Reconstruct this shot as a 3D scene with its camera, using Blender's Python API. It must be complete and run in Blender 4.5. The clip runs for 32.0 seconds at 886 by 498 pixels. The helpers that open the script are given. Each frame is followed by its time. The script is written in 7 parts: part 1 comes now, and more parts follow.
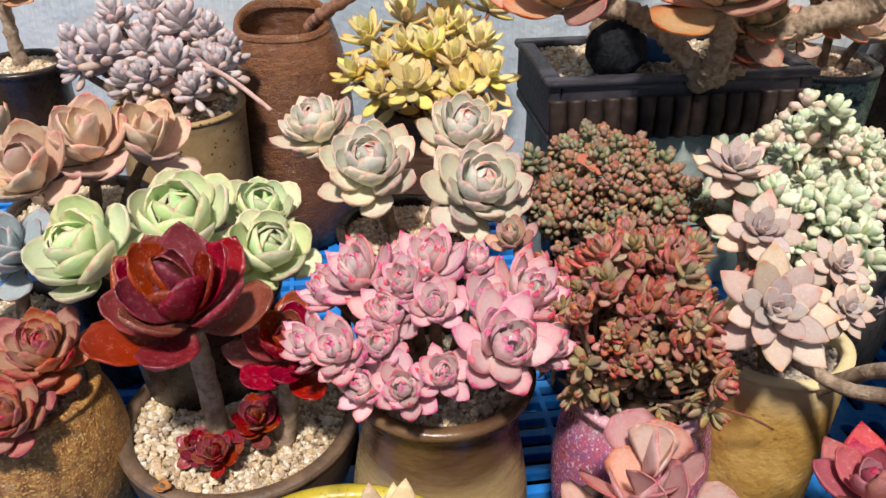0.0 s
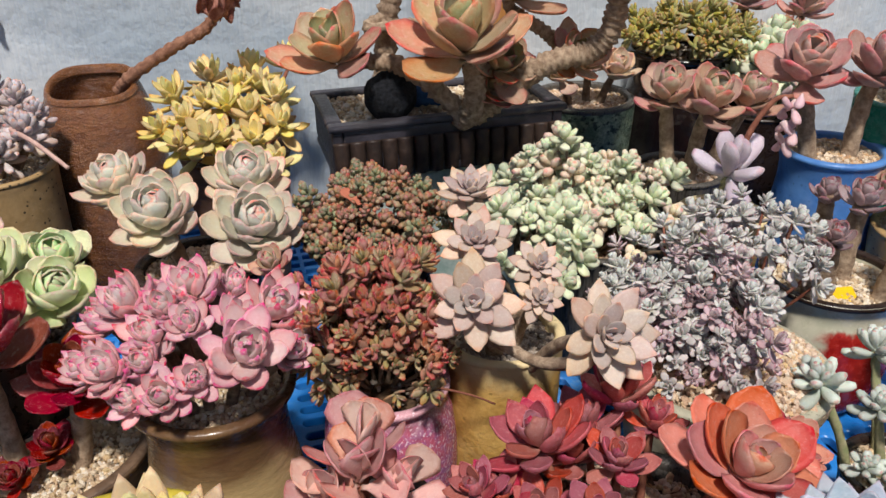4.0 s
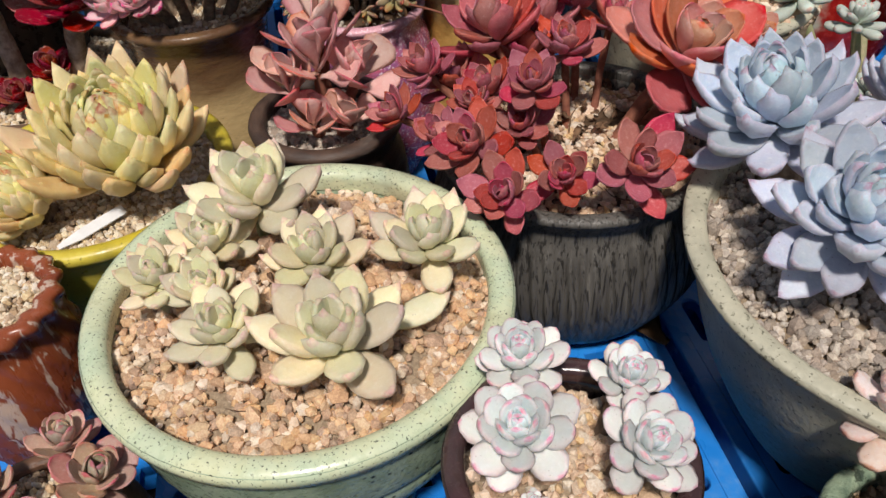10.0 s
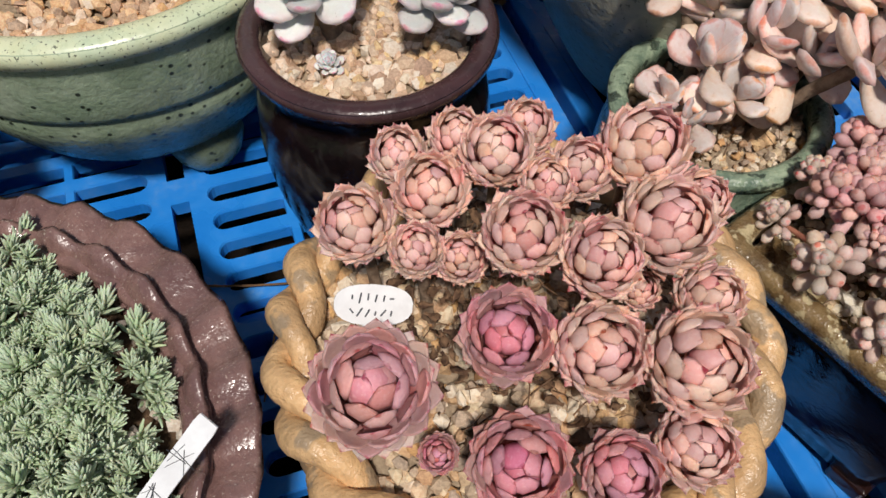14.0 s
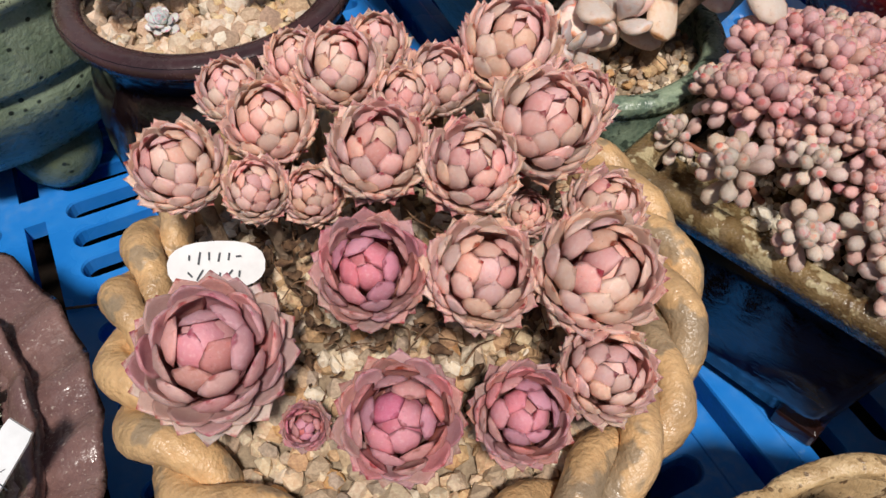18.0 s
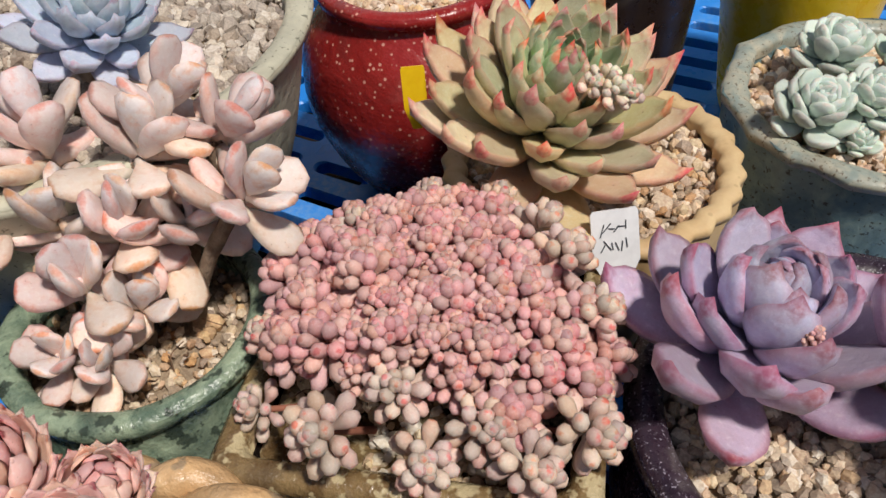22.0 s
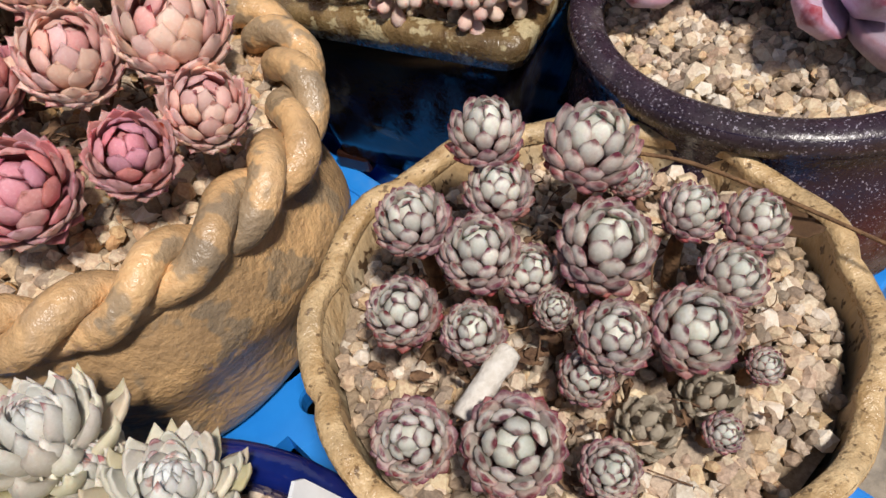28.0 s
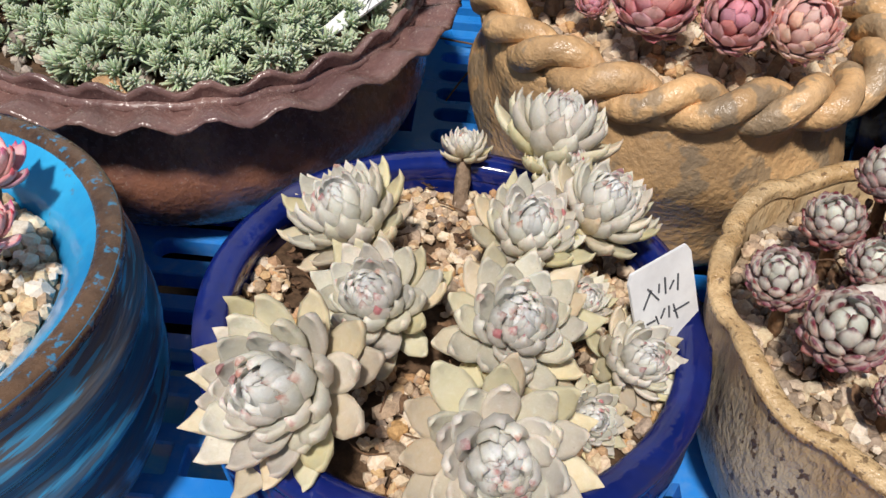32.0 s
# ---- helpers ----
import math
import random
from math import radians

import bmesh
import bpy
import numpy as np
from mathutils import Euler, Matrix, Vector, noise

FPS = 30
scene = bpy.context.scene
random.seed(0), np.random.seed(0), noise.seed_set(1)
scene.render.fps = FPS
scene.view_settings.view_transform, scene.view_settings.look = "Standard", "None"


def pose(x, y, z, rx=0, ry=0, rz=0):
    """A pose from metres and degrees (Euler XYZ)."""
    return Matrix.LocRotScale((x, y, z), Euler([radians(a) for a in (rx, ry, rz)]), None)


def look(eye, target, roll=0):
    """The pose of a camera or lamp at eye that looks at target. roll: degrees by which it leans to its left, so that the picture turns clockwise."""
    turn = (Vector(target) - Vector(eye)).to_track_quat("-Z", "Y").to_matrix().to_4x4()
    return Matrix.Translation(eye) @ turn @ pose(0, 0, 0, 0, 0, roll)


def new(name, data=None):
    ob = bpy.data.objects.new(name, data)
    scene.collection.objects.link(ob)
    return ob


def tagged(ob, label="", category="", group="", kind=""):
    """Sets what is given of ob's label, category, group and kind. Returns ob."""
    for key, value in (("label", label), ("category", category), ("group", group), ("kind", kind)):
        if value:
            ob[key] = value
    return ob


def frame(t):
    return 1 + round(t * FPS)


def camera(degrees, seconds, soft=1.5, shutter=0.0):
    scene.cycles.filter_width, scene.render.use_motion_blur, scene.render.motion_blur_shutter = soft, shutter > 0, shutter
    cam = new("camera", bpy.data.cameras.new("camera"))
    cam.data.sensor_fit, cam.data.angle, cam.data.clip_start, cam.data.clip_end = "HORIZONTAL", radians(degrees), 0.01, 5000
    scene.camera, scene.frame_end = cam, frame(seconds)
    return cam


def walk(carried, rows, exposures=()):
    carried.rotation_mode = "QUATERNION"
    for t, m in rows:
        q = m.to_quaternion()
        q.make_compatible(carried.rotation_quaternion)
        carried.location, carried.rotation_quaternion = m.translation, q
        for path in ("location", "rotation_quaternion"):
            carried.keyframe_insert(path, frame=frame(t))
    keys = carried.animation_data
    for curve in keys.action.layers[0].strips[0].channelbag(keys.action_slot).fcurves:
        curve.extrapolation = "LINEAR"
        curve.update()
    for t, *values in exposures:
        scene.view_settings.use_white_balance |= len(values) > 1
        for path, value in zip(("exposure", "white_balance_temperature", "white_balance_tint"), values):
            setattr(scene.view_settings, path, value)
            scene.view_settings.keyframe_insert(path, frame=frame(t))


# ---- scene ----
import itertools

cam = camera(57.8, 32.0)
METRES, EYE, TILT, LEAN, TURN = 1.0, 0.493, -31.0, 0.0, 0.0
ROWS = [
    (0.0, 0.0, 0.0, 0.0, 0.0, 0.0, -0.0),
    (0.5, 0.0147, -0.0131, -0.0012, -1.09, 0.94, 0.88),
    (1.0, 0.0252, -0.0466, 0.0103, -1.55, 3.33, 1.56),
    (1.5, 0.0355, -0.0842, 0.0251, -1.9, 7.75, 2.0),
    (2.0, 0.0376, -0.1017, 0.0229, -2.25, 8.4, 2.01),
    (2.5, 0.0407, -0.1231, 0.0121, -2.32, 8.41, 1.7),
    (3.0, 0.0598, -0.1182, 0.0035, -2.34, 7.98, 1.61),
    (3.5, 0.0839, -0.1046, -0.0085, -3.98, 6.79, 2.79),
    (4.0, 0.1023, -0.0963, -0.0247, -6.78, 2.97, 4.71),
    (4.5, 0.1138, -0.0868, -0.0373, -9.14, -0.2, 5.9),
    (6.5, 0.1273, -0.0885, -0.0673, -11.28, -4.08, 7.27),
    (7.0, 0.1289, -0.0944, -0.0752, -11.06, -4.65, 7.14),
    (7.5, 0.1344, -0.0994, -0.0824, -11.01, -5.55, 7.1),
    (8.0, 0.1369, -0.1044, -0.0904, -10.45, -6.07, 7.14),
    (8.5, 0.1372, -0.1143, -0.0969, -9.57, -6.27, 7.14),
    (9.0, 0.143, -0.1236, -0.1104, -6.77, -6.75, 6.59),
    (9.5, 0.1569, -0.1273, -0.1309, -3.37, -8.78, 5.51),
    (10.0, 0.1618, -0.1236, -0.1543, -2.02, -11.51, 4.35),
    (10.5, 0.1637, -0.1252, -0.1717, -2.25, -13.47, 4.47),
    (11.0, 0.1737, -0.1322, -0.1904, -3.27, -14.51, 4.61),
    (11.5, 0.1727, -0.1387, -0.2079, -4.5, -15.56, 4.51),
    (12.0, 0.1834, -0.1376, -0.228, -4.79, -18.89, 4.99),
    (12.5, 0.1893, -0.1359, -0.2334, -5.86, -21.27, 5.22),
    (13.0, 0.1856, -0.1425, -0.2448, -7.26, -22.28, 5.12),
    (13.5, 0.1911, -0.148, -0.2584, -8.27, -23.48, 5.2),
    (14.0, 0.1957, -0.1553, -0.2666, -9.11, -23.74, 5.15),
    (14.5, 0.1969, -0.1601, -0.2739, -9.51, -23.77, 5.19),
    (15.0, 0.1999, -0.1633, -0.2847, -10.33, -23.72, 5.57),
    (15.5, 0.203, -0.1657, -0.2987, -11.67, -23.64, 6.69),
    (17.5, 0.2121, -0.1427, -0.3116, -14.98, -21.2, 9.13),
    (18.0, 0.2178, -0.1372, -0.3158, -15.39, -20.8, 9.96),
    (18.5, 0.2185, -0.1264, -0.3256, -15.71, -19.81, 10.49),
    (19.0, 0.2177, -0.1155, -0.3353, -18.13, -19.51, 12.04),
    (19.5, 0.2372, -0.1116, -0.3242, -25.26, -18.45, 16.92),
    (20.0, 0.2546, -0.1151, -0.3152, -33.71, -18.67, 21.32),
    (20.5, 0.2761, -0.1202, -0.3094, -42.25, -21.46, 25.15),
    (21.0, 0.2886, -0.1179, -0.3048, -45.65, -22.77, 26.8),
    (21.5, 0.2874, -0.1168, -0.2949, -46.71, -22.92, 26.72),
    (22.0, 0.2853, -0.1171, -0.2935, -47.02, -22.91, 28.09),
    (22.5, 0.2847, -0.1209, -0.2902, -46.6, -22.54, 28.51),
    (23.0, 0.2791, -0.1226, -0.2937, -45.6, -21.81, 28.73),
    (23.5, 0.2752, -0.1302, -0.2955, -45.0, -21.45, 28.94),
    (24.0, 0.2729, -0.1365, -0.2999, -44.32, -20.9, 29.06),
    (24.5, 0.2694, -0.1485, -0.3154, -42.7, -19.98, 29.47),
    (25.0, 0.2678, -0.1588, -0.3366, -42.56, -21.07, 29.9),
    (25.5, 0.2647, -0.1735, -0.355, -42.15, -22.13, 30.4),
    (26.0, 0.2671, -0.1859, -0.367, -41.77, -24.25, 30.97),
    (26.5, 0.2586, -0.1958, -0.3784, -41.54, -26.63, 31.53),
    (28.5, 0.2431, -0.212, -0.4158, -24.02, -18.75, 19.76),
    (29.0, 0.2459, -0.2196, -0.4247, -17.32, -16.17, 14.88),
    (29.5, 0.2432, -0.229, -0.4288, -9.53, -14.3, 10.33),
    (30.0, 0.2411, -0.2406, -0.4411, -4.27, -13.34, 4.69),
    (30.5, 0.2412, -0.2509, -0.4513, -0.02, -12.97, -0.17),
    (31.0, 0.2419, -0.2614, -0.4594, 2.76, -12.81, -4.29),
    (31.5, 0.2343, -0.2777, -0.4674, 5.8, -12.59, -8.01),
    (32.0, 0.2066, -0.2822, -0.4545, 8.38, -12.69, -9.22),
]
walk(cam, [(t, pose(0, 0, EYE, TILT, LEAN, TURN) @ pose(METRES * x, METRES * y, METRES * z, 90 + pitch, roll, yaw)) for t, x, y, z, yaw, pitch, roll in ROWS],
     [(0.0, -0.16), (1.0, -0.22), (2.0, -0.42), (3.0, -0.44), (4.5, -0.34), (7.0, -0.32), (9.0, -0.38), (10.0, -0.44), (12.0, -0.46), (15.0, -0.5), (19.0, -0.48), (22.0, -0.44), (24.0, -0.38), (25.0, -0.24), (26.0, -0.22), (29.0, -0.38), (30.0, -0.44), (31.0, -0.46), (32.0, -0.28)])

# ---- light ----
SUN_AZ, SUN_EL = -172.0, 61.0   # compass angle from +y towards +x, height
world = bpy.data.worlds.new("sky")
world.use_nodes = True
scene.world = world
sky = world.node_tree.nodes.new("ShaderNodeTexSky")
sky.sky_type, sky.sun_disc = "NISHITA", False
sky.sun_elevation, sky.sun_rotation = radians(SUN_EL), radians(SUN_AZ)
world.node_tree.links.new(sky.outputs[0], world.node_tree.nodes["Background"].inputs[0])
world.node_tree.nodes["Background"].inputs[1].default_value = 0.07
sun = new("sun", bpy.data.lights.new("sun", "SUN"))
sun.data.energy, sun.data.angle, sun.data.color = 5.0, radians(6), (1.0, 0.93, 0.86)
toward = Vector((math.sin(radians(SUN_AZ)) * math.cos(radians(SUN_EL)), math.cos(radians(SUN_AZ)) * math.cos(radians(SUN_EL)), math.sin(radians(SUN_EL))))
sun.matrix_world = look(toward * 3, (0, 0, 0))


# ---- materials ----
class Nodes:
    def __init__(self, name):
        self.mat = bpy.data.materials.new(name)
        self.mat.use_nodes = True
        self.t = self.mat.node_tree
        self.p = self.t.nodes["Principled BSDF"]

    def put(self, socket, value):
        if isinstance(value, bpy.types.NodeSocket):
            self.t.links.new(value, socket)
        elif isinstance(value, (tuple, list)) and len(value) == 3 and len(socket.default_value) == 4:
            socket.default_value = (*value, 1)
        else:
            socket.default_value = value

    def node(self, kind, values=()):
        n = self.t.nodes.new(kind)
        for key, v in dict(values).items():
            self.put(n.inputs[key], v)
        return n

    def mix(self, f, a, b, blend="MIX"):
        n = self.t.nodes.new("ShaderNodeMix")
        n.data_type, n.blend_type = "RGBA", blend
        self.put(n.inputs[0], f), self.put(n.inputs[6], a), self.put(n.inputs[7], b)
        return n.outputs[2]

    def math(self, op, a, b=0.0):
        n = self.t.nodes.new("ShaderNodeMath")
        n.operation = op
        self.put(n.inputs[0], a), self.put(n.inputs[1], b)
        return n.outputs[0]

    def step(self, x, lo, hi, a=0.0, b=1.0):
        n = self.t.nodes.new("ShaderNodeMapRange")
        n.interpolation_type = "SMOOTHSTEP"
        for i, v in enumerate((x, lo, hi, a, b)):
            self.put(n.inputs[i], v)
        return n.outputs[0]

    def coord(self, which="Object"):
        return self.node("ShaderNodeTexCoord").outputs[which]

    def noise(self, scale, detail=3.0, rough=0.6, vec=None, distortion=0.0):
        n = self.node("ShaderNodeTexNoise", {"Scale": scale, "Detail": detail, "Roughness": rough, "Distortion": distortion})
        self.put(n.inputs["Vector"], vec if vec is not None else self.coord())
        return n.outputs["Fac"]

    def cells(self, scale, vec=None, out="Distance", feature="F1"):
        n = self.t.nodes.new("ShaderNodeTexVoronoi")
        n.feature = feature
        self.put(n.inputs["Scale"], scale)
        self.put(n.inputs["Vector"], vec if vec is not None else self.coord())
        return n.outputs[out]

    def uv(self, name):
        n = self.t.nodes.new("ShaderNodeUVMap")
        n.uv_map = name
        s = self.node("ShaderNodeSeparateXYZ", {0: n.outputs[0]})
        return s.outputs[0], s.outputs[1]

    def rand(self):
        a = self.t.nodes.new("ShaderNodeObjectInfo").outputs["Random"]
        b = self.t.nodes.new("ShaderNodeNewGeometry").outputs["Random Per Island"]
        return self.math("FRACT", self.math("ADD", a, b))

    def height(self):
        return self.node("ShaderNodeSeparateXYZ", {0: self.coord()}).outputs[2]

    def vary(self, col, r, hue=0.02, sat=0.15, val=0.2):
        n = self.node("ShaderNodeHueSaturation", {"Color": col})
        self.put(n.inputs["Hue"], self.step(r, 0, 1, 0.5 - hue, 0.5 + hue))
        self.put(n.inputs["Saturation"], self.step(self.math("FRACT", self.math("MULTIPLY", r, 7.3)), 0, 1, 1 - sat, 1 + sat))
        self.put(n.inputs["Value"], self.step(self.math("FRACT", self.math("MULTIPLY", r, 3.7)), 0, 1, 1 - val, 1 + val))
        return n.outputs[0]

    def bump(self, height, strength=0.3, distance=0.002):
        n = self.node("ShaderNodeBump", {"Strength": strength, "Distance": distance, "Height": height})
        self.put(self.p.inputs["Normal"], n.outputs[0])

    def done(self, col, rough=0.5, metal=0.0, spec=0.5, coat=0.0, sss=0.0):
        self.put(self.p.inputs["Base Color"], col)
        self.put(self.p.inputs["Roughness"], rough)
        self.put(self.p.inputs["Metallic"], metal)
        self.put(self.p.inputs["Specular IOR Level"], spec)
        self.put(self.p.inputs["Coat Weight"], coat)
        if sss:
            self.put(self.p.inputs["Subsurface Weight"], sss)
            self.p.inputs["Subsurface Radius"].default_value = (0.004, 0.002, 0.001)
            self.p.inputs["Subsurface Scale"].default_value = 1.0
        return self.mat


def srgb(h):
    """Linear colour from a six-digit hex string."""
    v = [int(h[i:i + 2], 16) / 255 for i in (0, 2, 4)]
    return tuple(c / 12.92 if c <= 0.04045 else ((c + 0.055) / 1.055) ** 2.4 for c in v)


def succulent(name, outer, inner, edge, tip, edge_amt=0.6, tip_from=0.75, rough=0.48, blotch=0.35, spec=0.35, under=None, rim_from=0.35, mottle=0.3, skirt=None, base=None):
    """Leaf skin: colour from the outer to the inner leaves, tinted rims and tips, blotches and dust."""
    g = Nodes(name)
    u, v = g.uv("leaf")
    age, top = g.uv("age")
    r = g.rand()
    o, i, e, t = (srgb(c) for c in (outer, inner, edge, tip))
    col = g.mix(age, o, i)
    vec = g.coord()
    n1 = g.noise(3.2, 4, 0.65, vec)
    n2 = g.noise(16, 4, 0.7, vec)
    if under:
        col = g.mix(g.math("MULTIPLY", top, 0.8), col, srgb(under))
    col = g.mix(g.math("MULTIPLY", g.step(n1, 0.42, 0.72), blotch), col, e)
    rim = g.math("MULTIPLY", g.step(v, rim_from, 1.08), g.step(u, 0.2, 0.85))
    col = g.mix(g.math("MULTIPLY", rim, g.math("MULTIPLY", g.step(n1, 0.2, 0.7, edge_amt * 0.6, edge_amt), g.step(age, 0.3, 1.1, 1.0, 0.35))), col, e)
    col = g.mix(g.step(g.math("ADD", u, g.math("MULTIPLY", g.math("SUBTRACT", n1, 0.5), 0.25)), tip_from, 1.02), col, t)
    if base:   # redder leaf root, which also paints the shade of the gaps
        col = g.mix(g.step(u, 0.42, 0.12, 0.0, 0.7), col, srgb(base))
    else:
        col = g.mix(g.math("MULTIPLY", g.step(u, 0.45, 0.0), 0.35), col, g.mix(0.5, o, (0.75, 0.78, 0.6)))
    n3 = g.noise(70, 4, 0.75, vec)
    col = g.mix(g.math("MULTIPLY", g.step(n2, 0.52, 0.72), 0.28), col, g.mix(0.55, col, (0.86, 0.86, 0.84)))
    col = g.mix(0.4, col, g.mix(g.math("ADD", g.math("MULTIPLY", n2, 0.5), g.math("MULTIPLY", n3, 0.5)), (0.05, 0.03, 0.03), (0.98, 0.96, 0.95)), "OVERLAY")
    dots = g.cells(11.0, vec)
    col = g.mix(g.math("MULTIPLY", g.math("MULTIPLY", g.step(dots, 0.13, 0.05), g.step(n1, 0.45, 0.55)), 0.5), col, (0.14, 0.06, 0.05))
    col = g.mix(g.math("MULTIPLY", g.step(g.noise(1.3, 2, 0.5, vec), 0.45, 0.7), mottle), col, g.mix(0.5, t, o))
    if skirt:
        col = g.mix(g.math("MULTIPLY", g.step(age, 0.22, 0.06), g.step(n1, 0.3, 0.6, 0.35, 0.75)), col, srgb(skirt))
    col = g.vary(col, r)
    g.bump(g.math("ADD", n2, g.math("MULTIPLY", n3, 0.5)), 0.22, 0.02)
    return g.done(col, g.step(n1, 0.3, 0.7, rough - 0.08, rough + 0.12), spec=spec, sss=0.08)


def glaze(name, c1, c2, c3=None, scale=30, rough=0.35, speck=None, speck_amt=0.6, speck_scale=220, band=None, bump=0.15, gate=0.5, stretch=(1, 1, 1), coat=0.0, spec=0.5, fleck=0.0):
    """Fired clay: two tones run into each other, an optional third by height (lo, hi), iron specks."""
    g = Nodes(name)
    m = g.node("ShaderNodeMapping", {"Vector": g.coord(), "Scale": stretch})
    vec = m.outputs[0]
    n1, n2 = g.noise(scale, 5, 0.65, vec, 0.4), g.noise(scale * 7, 3, 0.6, vec)
    col = g.mix(g.step(n1, 0.35, 0.65), srgb(c1), srgb(c2))
    patch = g.noise(scale * 0.45, 4, 0.6, vec, 0.8)
    col = g.mix(g.step(patch, 0.5, 0.72, 0.0, 0.55), col, g.mix(0.6, srgb(c1), (0.05, 0.045, 0.04)))
    col = g.mix(g.step(patch, 0.42, 0.25, 0.0, 0.35), col, g.mix(0.5, srgb(c2), (0.6, 0.56, 0.5)))
    if c3:
        h = g.math("ADD", g.height(), g.math("MULTIPLY", g.math("SUBTRACT", n1, 0.5), 0.05))
        col = g.mix(g.step(h, *band), col, srgb(c3))
    if speck:
        if fleck:
            k = g.step(g.noise(speck_scale * 2.2, 3, 0.6, vec), fleck, fleck + 0.06)
        else:
            d = g.cells(speck_scale, vec)
            k = g.math("MULTIPLY", g.step(d, 0.26, 0.14), g.step(g.noise(speck_scale * 0.5, 1, 0.5, vec), gate - 0.02, gate + 0.06))
        col = g.mix(g.math("MULTIPLY", k, speck_amt), col, srgb(speck))
    col = g.mix(0.18, col, g.mix(n2, (0.05, 0.04, 0.03), (0.9, 0.88, 0.85)), "OVERLAY")
    g.bump(g.math("ADD", n1, g.math("MULTIPLY", n2, 0.4)), bump, 0.004)
    return g.done(col, g.step(n2, 0.3, 0.7, rough - 0.08, rough + 0.12), coat=coat, spec=spec)


def stones(name, cols):
    g = Nodes(name)
    r = g.t.nodes.new("ShaderNodeNewGeometry").outputs["Random Per Island"]
    ramp = g.t.nodes.new("ShaderNodeValToRGB")
    ramp.color_ramp.interpolation = "CONSTANT"
    while len(ramp.color_ramp.elements) < len(cols):
        ramp.color_ramp.elements.new(0.5)
    for k, c in enumerate(cols):
        ramp.color_ramp.elements[k].position = k / len(cols)
        ramp.color_ramp.elements[k].color = (*srgb(c), 1)
    g.put(ramp.inputs[0], r)
    col = g.vary(ramp.outputs[0], g.math("FRACT", g.math("MULTIPLY", r, 37.0)), 0.006, 0.1, 0.13)
    n = g.noise(900, 3, 0.7)
    col = g.mix(0.28, col, g.mix(g.step(n, 0.3, 0.7), (0.12, 0.1, 0.08), (0.9, 0.87, 0.8)), "OVERLAY")
    g.bump(n, 0.5, 0.001)
    return g.done(col, 0.95, spec=0.15)


def plain(name, c1, c2, scale=40, rough=0.7, bump=0.3, stretch=(1, 1, 1), spec=0.3, dist=0.003):
    g = Nodes(name)
    vec = g.node("ShaderNodeMapping", {"Vector": g.coord(), "Scale": stretch}).outputs[0]
    n = g.noise(scale, 5, 0.65, vec)
    n2 = g.noise(scale * 6, 3, 0.6, vec)
    col = g.mix(g.step(n, 0.3, 0.7), srgb(c1), srgb(c2))
    col = g.mix(0.15, col, g.mix(n2, (0.05, 0.05, 0.05), (0.95, 0.95, 0.95)), "OVERLAY")
    g.bump(g.math("ADD", n, g.math("MULTIPLY", n2, 0.3)), bump, dist)
    return g.done(col, rough, spec=spec)


GRAVEL = stones("pumice_gravel", ["d8c6ab", "cdb795", "e2d6c0", "c0a88a", "d4c3aa", "b5a089", "e6ddce"])
GRAVEL_PINK = stones("pinkish_gravel", ["d8c0a8", "dec8b4", "c8ac92", "e4d6c4", "d2b8a0", "b89c86", "d8bc96"])
GRAVEL_GREY = stones("grey_gravel", ["aea399", "c0b5a8", "988e85", "cfc4b7", "a5978a"])
GRAVEL_WARM = stones("warm_gravel", ["d8c2a6", "ccae8c", "e2d2be", "c09c76", "d8c4a8", "b6a28e", "ac9a88"])
GRAVEL_MIX = stones("mixed_grey_tan_gravel", ["cebca6", "bea894", "dcd0c0", "a89684", "c8b092", "948678", "d6c4aa"])
GRAVEL_TAN = stones("orange_tan_gravel", ["d8bca0", "d2b090", "e2d0bc", "c4a68c", "d2b494", "b49a86", "d4b08c"])
DIRT = plain("potting_soil", "473729", "6b5440", 300, 0.95, 0.6)
FINES = plain("fine_grit", "8f7d68", "b8a48a", 500, 0.95, 0.6)
BARK = plain("woody_stem", "6b5848", "9a8672", 160, 0.9, 0.7, (1, 1, 1))
BARK_GREY = plain("ringed_grey_stem", "86705c", "c0aa92", 140, 0.9, 1.0, (1, 1, 1))
STEM_GREEN = plain("green_stem", "8c9468", "b3a987", 120, 0.7, 0.3)
STEM_RED = plain("reddish_stem", "7c4a3c", "a06a55", 120, 0.8, 0.4)
BARK_RED = plain("brown_red_stem", "7a5444", "a87c64", 140, 0.85, 0.8)
DEAD = plain("dry_leaf", "5b4433", "8a6a4c", 150, 0.9, 0.6)
LITTER = plain("withered_flakes", "4a352a", "8a6c52", 260, 0.9, 0.5)
WHITE_TAG = plain("white_plastic_tag", "d9dadb", "eceeef", 60, 0.45, 0.05)
YELLOW_TAG = plain("yellow_plastic_tag", "e8b90f", "f3cb1c", 60, 0.45, 0.05)
INK = plain("faded_ink", "3d4046", "55585e", 200, 0.8, 0.0)


